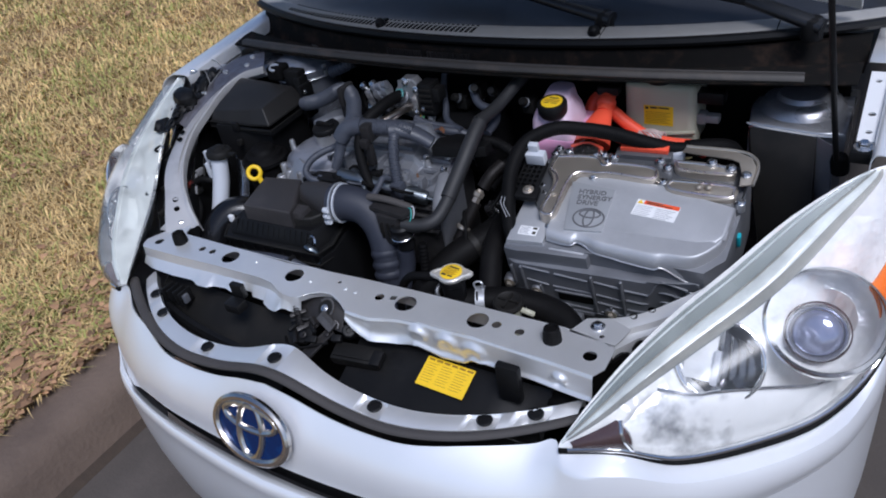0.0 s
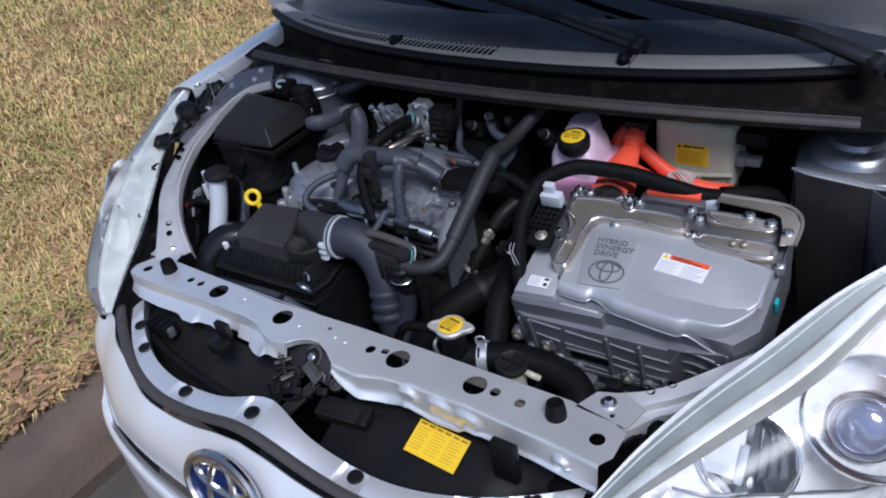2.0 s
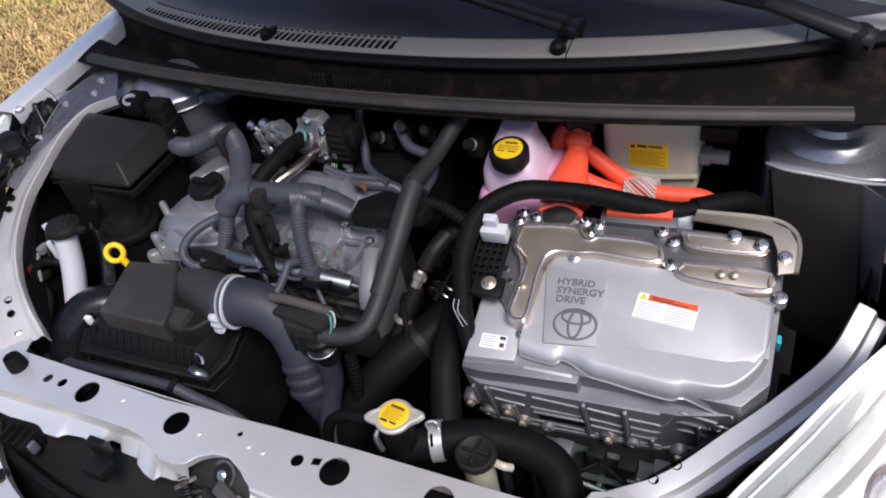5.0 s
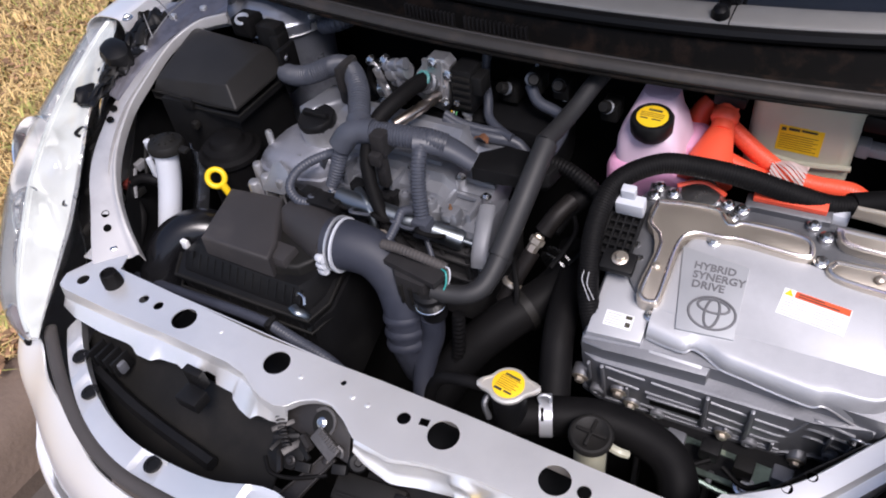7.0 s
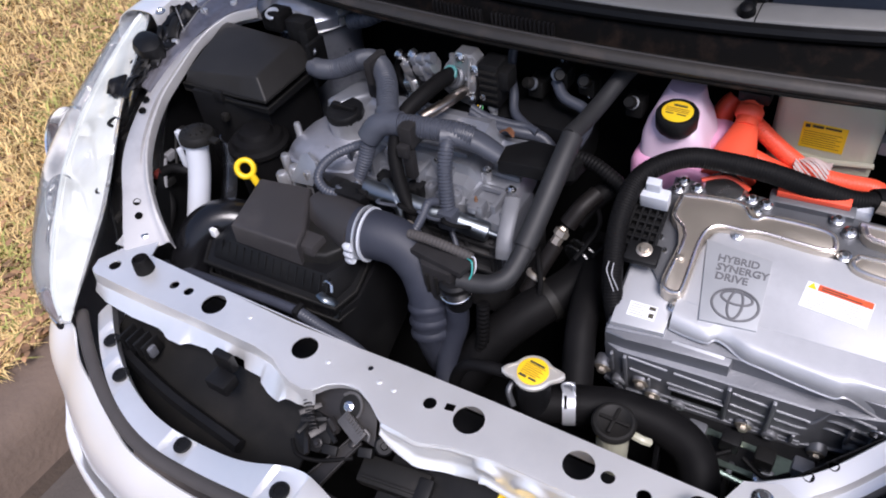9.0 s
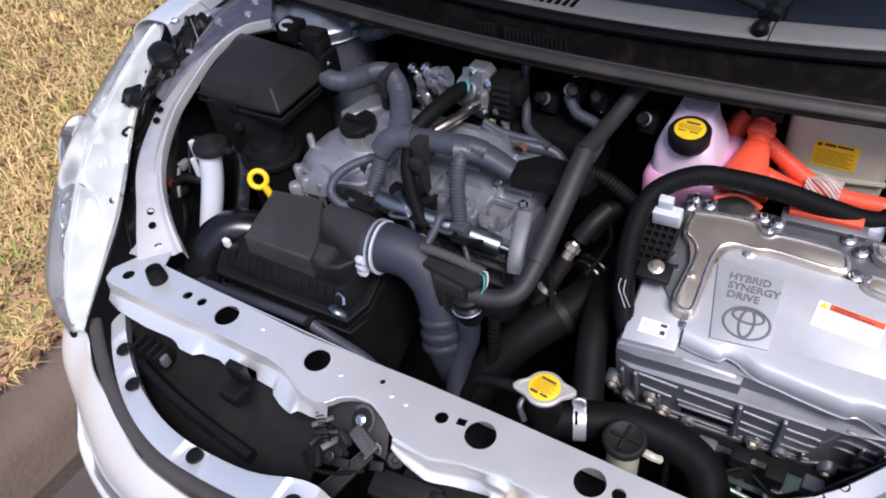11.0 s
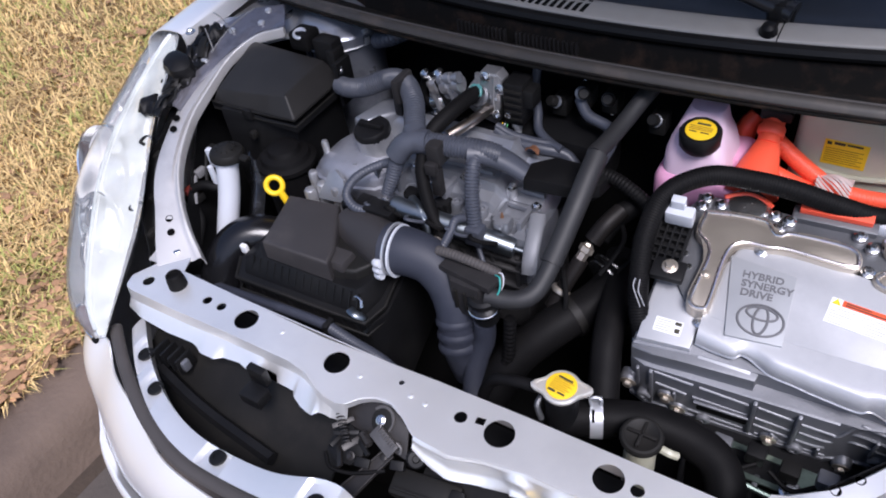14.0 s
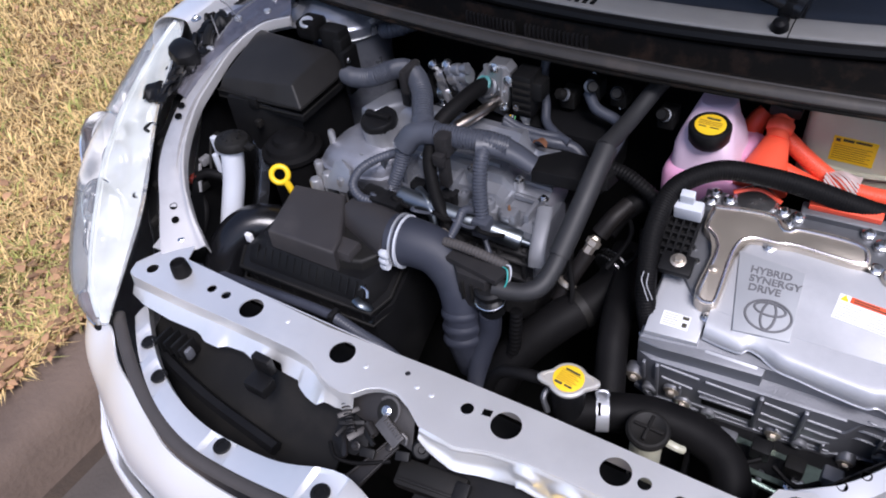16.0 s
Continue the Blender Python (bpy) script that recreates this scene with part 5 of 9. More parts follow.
    # small white label
    SM = INV @ Matrix.Translation((0, 0, 0.0092))
    bm = B()
    box(bm, (0.037, 0.026, 0.0001), (0.034, 0.020, 0.0006), 0, SM)
    lab = part("serial_label", bm, LABELWHITE, inv, "small white printed label", smooth=0)
    SM2 = INV @ Matrix.Translation((0, 0, 0.0096))
    label_bars(lab, SM2, [(0.022, 0.0325 - 0.0033 * k, 0.018 - 0.003 * (k % 2), 0.0012) for k in range(5)], GREYINK)
    label_bars(lab, SM2, [(0.0445, 0.032, 0.008, 0.0045), (0.046, 0.022, 0.006, 0.006)], INK)
    # gold zinc plates with raised rims
    g1 = [(0.036, 0.197), (0.074, 0.203), (0.114, 0.203), (0.130, 0.186), (0.146, 0.193), (0.213, 0.191), (0.229, 0.174), (0.220, 0.156), (0.150, 0.160), (0.125, 0.157), (0.093, 0.155), (0.081, 0.132),
          (0.079, 0.06), (0.071, 0.048), (0.056, 0.05), (0.049, 0.066), (0.054, 0.134), (0.034, 0.160)]
    g2 = [(0.252, 0.168), (0.349, 0.168), (0.359, 0.150), (0.350, 0.134), (0.266, 0.138), (0.244, 0.152)]
    g3 = [(0.246, 0.212), (0.338, 0.208), (0.350, 0.194), (0.338, 0.184), (0.262, 0.186)]

    def fine(o):
        q = smooth_path([(x, y, 0) for x, y in o] + [(o[0][0], o[0][1], 0)], 4)
        return [(p.x, p.y) for p in q[:-1]]

    def shrink(o, d):
        cx, cy = sum(p[0] for p in o) / len(o), sum(p[1] for p in o) / len(o)
        out = []
        n = len(o)
        for i in range(n):
            a, b = Vector(o[i - 1]), Vector(o[(i + 1) % n])
            t = (b - a).normalized()
            out.append((o[i][0] + t.y * d, o[i][1] - t.x * d))
        return out
    for nm, g, w in (("cover_plate", g1, 0.030), ("cover_plate", g2, 0.027), ("cover_plate", g3, 0.030)):
        o = fine(g)
        bm = B()
        prism(bm, o, 0.004, w, 0.003, INV)
        p = part(nm, bm, ZINC, inv, "gold-tinted zinc plated cover plate")
        for d in (0.0045, -0.0045):
            try_in = shrink(o, d)
            ins = sum(1 for x, y in try_in if min(q[0] for q in o) < x < max(q[0] for q in o))
            if ins > len(o) * 0.85:
                break
        bm = B()
        tube(bm, [at_inv(x, y, w) for x, y in try_in + try_in[:1]], 0.0024, 8, curved=False)
        part("raised_rim", bm, RIM, p)
    # outer rim plate below the gold ones
    bm = B()
    prism(bm, [(0.02, 0.10), (0.046, 0.066), (0.062, 0.066), (0.092, 0.148), (0.23, 0.145), (0.262, 0.126), (0.366, 0.124), (0.372, 0.222), (0.24, 0.224), (0.02, 0.232)], 0.0, 0.016, 0.003, INV)
    part("terminal_deck", bm, ALLOYDARK, inv)
    # curved bracket at the outer corner
    bm = B()
    pts = [(0.258, 0.224), (0.262, 0.238), (0.345, 0.234), (0.372, 0.222), (0.382, 0.20), (0.380, 0.16), (0.362, 0.156), (0.361, 0.19), (0.354, 0.210), (0.34, 0.216)]
    prism(bm, pts, 0.036, 0.039, 0.001, INV)
    part("corner_bracket", bm, ZINC, inv, "bent zinc bracket")
    bm = B()
    tube(bm, [at_inv(x, y, 0.038) for x, y in ((0.262, 0.238), (0.345, 0.236), (0.374, 0.224), (0.384, 0.20), (0.382, 0.16))], 0.003, 8)
    part("bracket_edge", bm, ZINC, inv)
    # clear terminal dome and red gasket behind
    bm = B()
    lathe(bm, [(0.03, 0), (0.03, 0.012), (0.024, 0.02), (0.001, 0.022)], at_inv(0.085, 0.222, 0.008), INVN, 24)
    part("terminal_dome", bm, STEEL, inv)
    bm = B()
    tube(bm, [at_inv(0.055 + 0.0075 * k, 0.225 + 0.012 * math.sin(k / 8 * 3.14), 0.028) for k in range(9)], 0.003, 6)
    part("gasket", bm, ORANGE, inv)
    bm = B()
    box(bm, (0.19, 0.228, 0.016), (0.10, 0.022, 0.02), 0.003, INV)
    part("terminal_block", bm, ALLOYDARK, inv)
    bm = B()
    box(bm, (0.19, 0.236, 0.03), (0.085, 0.02, 0.01), 0.002, INV)
    part("red_connector", bm, ORANGE, inv)
    for u, v, w in ((0.029, 0.132, 0.012), (0.038, 0.114, 0.012), (0.033, 0.222, 0.022), (0.053, 0.216, 0.022), (0.121, 0.216, 0.022), (0.139, 0.213, 0.022), (0.129, 0.199, 0.022), (0.222, 0.213, 0.022),
                    (0.238, 0.199, 0.022), (0.256, 0.204, 0.022), (0.238, 0.163, 0.022), (0.342, 0.199, 0.034), (0.310, 0.208, 0.034), (0.369, 0.180, 0.04), (0.368, 0.134, 0.022), (0.072, 0.042, 0.012),
                    (0.117, 0.158, 0.022), (0.03, 0.208, 0.022)):
        p = at_inv(u, v, w - 0.006)
        bm = B()
        lathe(bm, [(0.0082, -0.01), (0.0082, 0.0045), (0.007, 0.006)], p, INVN, 14)
        part("bolt_boss", bm, ALLOY, inv)
        bolt(inv, at_inv(u, v, w), INVN, 0.82)
    for u, v in ((0.062, 0.10), (0.30, 0.152), (0.315, 0.153)):
        bm = B()
        lathe(bm, [(0.006, 0), (0.005, 0.003), (0.001, 0.0045)], at_inv(u, v, 0.03), INVN, 12)
        part("dimple", bm, ZINC, inv)
    # mounting ears and bolts along the foot
    for u, w in ((-0.001, -0.088), (0.050, -0.100), (0.066, -0.130), (0.183, -0.132), (0.272, -0.148)):
        bm = B()
        lathe(bm, [(0.0125, -0.014), (0.0125, 0.0), (0.011, 0.002)], at_inv(u, -0.020, w), INVF, 18)
        part("mounting_ear", bm, CASE, inv)
        bolt(inv, at_inv(u, -0.022, w), INVF, 1.05, BOLTGOLD)
    bm = B()
    for u in (0.318, 0.334):
        tube(bm, [at_inv(u + 0.009 * math.cos(a / 3), -0.014, -0.05 + 0.009 * math.sin(a / 3)) for a in range(15)], 0.0018, 6)
    part("lifting_eye", bm, STEEL, inv)
    bm = B()
    box(bm, (0.373, 0.10, -0.03), (0.006, 0.012, 0.024), 0.002, INV)
    part("blue_plug", bm, pbr("teal_plug", (0.02, 0.35, 0.42), 0.4), inv, "teal connector plug")
    # lower bracket and drive unit under the case
    tr = thing("transaxle", (0.42, 0.25, 0.42), "dark cast transaxle housing under the inverter", "gearbox")
    bm = B()
    box(bm, (0.43, 0.27, 0.555), (0.34, 0.22, 0.13), 0.03)
    part("housing", bm, PLASTIC, tr)
    for k in range(7):
        bm = B()
        box(bm, (0.285 + 0.045 * k, 0.158, 0.57), (0.008, 0.02, 0.1), 0.003)
        part("housing_rib", bm, ALLOYDARK, tr)
    green = pbr("green_passivated_steel", (0.26, 0.34, 0.29), 0.35, 0.8, 0.3, 30, 0.1, spot=(0.05, 0.06, 0.05), spot_amount=0.8, spot_scale=18)
    bm = B()
    sheet(bm, [(0.29, 0.178), (0.33, 0.158), (0.40, 0.154), (0.50, 0.156), (0.53, 0.172), (0.53, 0.20), (0.29, 0.20)], [rounded(0.375, 0.162, 0.46, 0.192, 0.012, 4), ring_pts((0.345, 0.172), 0.008)], 0.003, lambda x, y: 0.622)
    br = part("support_bracket", bm, green, tr, "green-tinted plated bracket")
    bm = B()
    tube(bm, [(0.345, 0.146, 0.634), (0.40, 0.142, 0.628), (0.46, 0.142, 0.622), (0.51, 0.155, 0.62)], 0.004, 8)
    part("bracket_edge", bm, green, tr)
    for x, y in ((0.31, 0.168), (0.36, 0.160), (0.50, 0.162), (0.46, 0.156)):
        bolt(tr, (x, y + 0.004, 0.624), (0, -0.2, 1), 1.3)
    for k in range(6):
        bm = B()
        box(bm, (0.285 + 0.042 * k, 0.172 + 0.006 * (k % 2), 0.645), (0.024, 0.022, 0.022), 0.004)
        part("connector", bm, (PLASTIC, PLASTIC2, CASE)[k % 3], tr)
    for k in range(3):
        bm = B()
        tube(bm, [(0.29 + 0.07 * k, 0.16, 0.648), (0.32 + 0.07 * k, 0.15, 0.640), (0.345 + 0.07 * k, 0.165, 0.645)], 0.0035, 8)
        part("connector_lead", bm, RUBBER, tr)


PLATE = pbr("matt_plate", (0.40, 0.41, 0.425), 0.5, 0.45, 0.10, 20, 0.3, 500, 0.0004)
PLATEINK = pbr("dark_plate_lettering", (0.17, 0.17, 0.178), 0.5, 0.4, 0.08, 20, 0)


def build_ladder_bracket():
    t = thing("harness_bracket", (0.25, 0.28, 0.80), "black ribbed plastic harness bracket bolted to the inverter", "bracket")
    bm = B()
    box(bm, (0.009, 0.133, 0.03), (0.042, 0.078, 0.004), 0.001, INV)
    plate = part("back_plate", bm, PLASTIC, t)
    for k in range(5):
        bm = B()
        box(bm, (-0.010 + 0.0095 * k, 0.133, 0.036), (0.0026, 0.075, 0.007), 0, INV)
        part("rib", bm, PLASTIC, plate)
    for k in range(7):
        bm = B()
        box(bm, (0.009, 0.098 + 0.0118 * k, 0.0362), (0.040, 0.0026, 0.007), 0, INV)
        part("cross_rib", bm, PLASTIC, plate)
    bm = B()
    box(bm, (0.018, 0.090, 0.034), (0.042, 0.03, 0.012), 0.004, INV)
    part("foot", bm, PLASTIC, t)
    bolt(t, at_inv(0.0195, 0.0925, 0.041), INVN, 1.0, BOLTGOLD)
    w = thing("white_plug", tuple(at_inv(0.012, 0.17, 0.04)), "white plastic plug clipped above the harness bracket", "connector")
    bm = B()
    box(bm, (0.012, 0.164, 0.052), (0.036, 0.018, 0.024), 0.003, INV)
    part("plug_body", bm, WHITEPLASTIC, w)
    bm = B()
    box(bm, (0.008, 0.170, 0.070), (0.018, 0.012, 0.018), 0.002, INV)
    part("plug_tab", bm, WHITEPLASTIC, w)


def hose_thing(name, label, pts, r, material, category="hose", ridge=0.0, pitch=0.006, n=14, **kw):
    bm = B()
    tube(bm, pts, r, n, ridge, pitch, **kw)
    o = part(name, bm, material)
    return tagged(o, label, category)


def clamp_band(parent, c, axis, r, w=0.012, material=None, name="clamp"):
    bm = B()
    lathe(bm, [(r, -w / 2), (r + 0.0018, -w / 2), (r + 0.0018, w / 2), (r, w / 2)], c, axis, 28)
    return part(name, bm, material or STEEL, parent)


def build_coolant():
    # filler neck with its pressure cap
    t = thing("radiator_filler", (0.187, 0.082, 0.70), "black radiator filler neck under a steel cap with a yellow disc", "radiator filler")
    bm = B()

    def ears(a):
        return 1 + 0.58 * max(0, math.cos(2 * (a - 0.30))) ** 5
    lathe(bm, [(0.022, -0.004), (0.0245, 0.0), (0.0245, 0.004), (0.0225, 0.0065), (0.0195, 0.0065), (0.0190, 0.0055)], (0.187, 0.082, 0.766), (0, -0.05, 1), 48, ears)
    part("cap", bm, CAPSTEEL, t, "winged steel pressure cap")
    bm = B()
    lathe(bm, [(0.0192, 0.0), (0.0192, 0.0012), (0.018, 0.0016)], (0.187, 0.082, 0.7715), (0, -0.05, 1), 36)
    part("yellow_disc", bm, LABELYELLOW, t, "yellow disc with dark print")
    M = Matrix.Translation((0.187, 0.082, 0.7733)) @ Matrix.Rotation(-0.12, 4, 'Z')
    label_bars(t, M, [(-0.010, 0.0105, 0.02, 0.0030), (-0.012, -0.0120, 0.010, 0.0034), (0.001, -0.0115, 0.010, 0.0026)], INK)
    label_bars(t, M, [(-0.013, 0.0075 - 0.003 * k, 0.026 - 0.004 * (k % 2), 0.0009) for k in range(6)], LABELBROWN)
    bm = B()
    lathe(bm, [(0.021, -0.06), (0.021, -0.012), (0.023, -0.01), (0.023, 0.0)], (0.187, 0.082, 0.762), (0, 0, 1), 24)
    part("filler_neck", bm, PLASTIC, t)
    bm = B()
    tube(bm, [(0.175, 0.08, 0.757), (0.155, 0.077, 0.757)], 0.004, 10)
    part("overflow_stub", bm, STEEL, t)
    hose_thing("overflow_hose", "thin black rubber overflow hose", [(0.165, 0.078, 0.757), (0.13, 0.075, 0.754), (0.10, 0.072, 0.744), (0.083, 0.066, 0.715), (0.08, 0.05, 0.66)], 0.008, RUBBER)
    bm = B()
    tube(bm, [(0.168, 0.062, 0.715), (0.160, 0.068, 0.735), (0.163, 0.09, 0.742)], 0.004, 8)
    part("wire_clip", bm, ALLOYDARK, t)
    h = hose_thing("radiator_hose", "thick black rubber radiator hose with a steel clamp", [(0.187, 0.085, 0.70), (0.215, 0.10, 0.70), (0.25, 0.115, 0.70), (0.285, 0.13, 0.695), (0.33, 0.135, 0.688), (0.372, 0.125, 0.68), (0.395, 0.095, 0.665), (0.402, 0.05, 0.63), (0.40, 0.03, 0.56)], 0.0245, RUBBER)
    clamp_band(h, (0.224, 0.104, 0.70), (1, 0.45, 0), 0.0252, 0.016, LIGHTSTEEL, "hose_clamp")
    bm = B()
    tube(bm, [(0.219, 0.10, 0.727), (0.217, 0.10, 0.741), (0.225, 0.104, 0.744), (0.231, 0.104, 0.741), (0.229, 0.106, 0.727)], 0.0018, 6)
    part("clamp_loop", bm, LIGHTSTEEL, h)
    bm = B()
    box(bm, (0, 0, 0), (0.0035, 0.016, 0.002), 0.0005, Matrix.Translation((0.226, 0.0895, 0.7235)) @ Matrix.Rotation(0.42, 4, 'Z') @ Matrix.Rotation(0.6, 4, 'X'))
    part("clamp_slot", bm, DARK, h)
    hose_thing("heater_hose", "matt black rubber hose beside the inverter", [(0.235, 0.10, 0.665), (0.215, 0.15, 0.695), (0.198, 0.20, 0.725), (0.186, 0.25, 0.735), (0.175, 0.31, 0.735), (0.165, 0.35, 0.72)], 0.021, RUBBER)
    ih = thing("intake_hose", (0.09, 0.21, 0.66), "wide matt black rubber hose with a clamp", "hose")
    bm = B()
    tube(bm, [(0.04, 0.12, 0.58), (0.065, 0.175, 0.645), (0.105, 0.225, 0.685), (0.145, 0.285, 0.70), (0.16, 0.33, 0.71), (0.158, 0.37, 0.72)], 0.030, 20)
    part("hose_body", bm, RUBBER, ih)
    clamp_band(ih, (0.125, 0.254, 0.693), (0.5, 0.8, 0.2), 0.0305, 0.012, PLASTIC2, "hose_clamp")
    # white reservoir with black cap
    t = thing("reservoir_filler", (0.293, 0.07, 0.62), "white plastic reservoir filler with a black cap", "reservoir")
    bm = B()
    lathe(bm, [(0.019, -0.12), (0.0195, -0.02), (0.021, -0.004), (0.021, 0.0)], (0.290, 0.084, 0.728), n=24)
    part("filler_tube", bm, TANK, t)
    bm = B()
    lathe(bm, [(0.0225, -0.008), (0.026, -0.004), (0.0265, 0.0), (0.024, 0.004), (0.021, 0.0045), (0.019, 0.003), (0.001, 0.003)], (0.290, 0.084, 0.732), (0.05, -0.1, 1), 28)
    box(bm, (0.290, 0.084, 0.7365), (0.036, 0.004, 0.005), 0.001)
    box(bm, (0.290, 0.084, 0.7365), (0.004, 0.036, 0.005), 0.001)
    part("filler_cap", bm, PLASTIC2, t, "black push-on cap")
    bm = B()
    tube(bm, [(0.31, 0.085, 0.722), (0.325, 0.083, 0.722), (0.333, 0.088, 0.715)], 0.005, 8)
    part("filler_spout", bm, TANK, t)
    # pink coolant tank
    t = thing("coolant_tank", (0.225, 0.47, 0.78), "translucent tank of pink coolant with a black screw cap", "coolant tank")

    def loft(secs, r):
        b = B()
        rings = []
        for z, x0, x1, y0, y1 in secs:
            rings.append([b.verts.new((x, y, z)) for x, y in rounded(x0, y0, x1, y1, r, 5)])
        n = len(rings[0])
        for p, q in zip(rings, rings[1:]):
            for k in range(n):
                b.faces.new((p[k], p[(k + 1) % n], q[(k + 1) % n], q[k]))
        b.faces.new(rings[0][::-1])
        b.faces.new(rings[-1])
        return b
    part("tank_body", loft([(0.760, 0.166, 0.286, 0.432, 0.53), (0.826, 0.165, 0.287, 0.430, 0.53), (0.836, 0.168, 0.284, 0.432, 0.53), (0.841, 0.174, 0.278, 0.436, 0.53)], 0.020), PINK, t)
    part("tank_flank", loft([(0.760, 0.200, 0.296, 0.475, 0.545), (0.846, 0.200, 0.294, 0.475, 0.545), (0.858, 0.205, 0.286, 0.482, 0.54)], 0.018), PINK, t)
    part("tank_shoulder", loft([(0.838, 0.174, 0.268, 0.438, 0.53), (0.872, 0.175, 0.260, 0.440, 0.53), (0.886, 0.178, 0.253, 0.448, 0.534), (0.900, 0.183, 0.246, 0.468, 0.530), (0.918, 0.190, 0.238, 0.490, 0.536)], 0.019), PINKTOP, t, "pale upper tank tapering to its neck")
    bm = B()
    lathe(bm, [(0.022, -0.03), (0.0275, -0.022), (0.0285, -0.004), (0.0265, 0.0), (0.0235, 0.0005), (0.023, -0.0005)], (0.221, 0.451, 0.916), (0, -0.12, 1), 36, lambda a: 1 + 0.012 * math.cos(24 * a))
    part("tank_cap", bm, PLASTIC, t, "black cap with a yellow disc")
    bm = B()
    lathe(bm, [(0.0205, -0.0005), (0.0205, 0.0006), (0.019, 0.001)], (0.221, 0.451, 0.916), (0, -0.12, 1), 32)
    part("yellow_disc", bm, LABELYELLOW, t)
    M = Matrix.Translation((0.221, 0.4505, 0.9168)) @ Matrix.Rotation(0.12, 4, 'X')
    label_bars(t, M, [(-0.008, 0.011, 0.018, 0.0035), (-0.014, -0.006, 0.010, 0.002), (0.001, -0.006, 0.012, 0.002)], INK)
    label_bars(t, M, [(-0.016, 0.005 - 0.0032 * k, 0.031, 0.0012) for k in range(3)], LABELBROWN)
    # brake fluid tank
    t = thing("brake_fluid_tank", (0.40, 0.59, 0.79), "cloudy white brake fluid tank with a yellow label", "fluid tank")
    bm = B()
    prism(bm, rounded(0.326, 0.548, 0.462, 0.64, 0.016, 4), 0.80, 0.918, 0.01, None, 1.0, 3)
    part("tank_body", bm, TANK, t)
    bm = B()
    prism(bm, rounded(0.345, 0.553, 0.455, 0.63, 0.012, 4), 0.765, 0.80, 0.0)
    part("tank_base", bm, TANKFLUID, t, "lower tank with amber fluid")
    bm = B()
    tube(bm, [(0.332, 0.546, 0.83), (0.40, 0.545, 0.822), (0.464, 0.546, 0.83)], 0.004, 8)
    part("tank_seam", bm, TANK, t)
    bm = B()
    box(bm, (0.394, 0.5475, 0.857), (0.056, 0.0008, 0.040))
    lab = part("yellow_label", bm, LABELYELLOW, t, "yellow label with dark print", smooth=0)
    M = Matrix.Translation((0.366, 0.5468, -0.009)) @ Matrix.Rotation(radians(90), 4, 'X')
    label_bars(lab, M, [(0.003, 0.881, 0.006, 0.005), (0.012, 0.882, 0.014, 0.004), (0.028, 0.8825, 0.02, 0.003)], INK)
    label_bars(lab, M, [(0.003, 0.873 - 0.0036 * k, 0.048 - 0.006 * (k % 2), 0.0008) for k in range(7)], LABELBROWN)
    bm = B()
    lathe(bm, [(0.026, 0), (0.028, 0.001), (0.028, 0.005), (0.026, 0.006)], (0.39, 0.577, 0.916), n=28)
    part("tank_cap", bm, PLASTIC, t)
    bm = B()
    box(bm, (0.482, 0.572, 0.850), (0.040, 0.020, 0.014), 0.003)
    box(bm, (0.470, 0.572, 0.850), (0.016, 0.024, 0.020), 0.003)
    part("level_sensor", bm, GREYPLUG, t, "grey level sensor plug")
    bm = B()
    box(bm, (0.485, 0.575, 0.893), (0.05, 0.03, 0.024), 0.005)
    part("sensor_clip", bm, PLASTIC, t)
    bm = B()
    box(bm, (0.40, 0.56, 0.785), (0.024, 0.03, 0.03), 0.004)
    part("tank_clip", bm, PLASTIC, t)


GREYPLUG = pbr("grey_plug_plastic", (0.17, 0.17, 0.175), 0.5, 0, 0.1, 20, 0.1)
LIGHTSTEEL = pbr("light_steel_band", (0.55, 0.565, 0.59), 0.35, 0.6, 0.1, 30, 0.05)


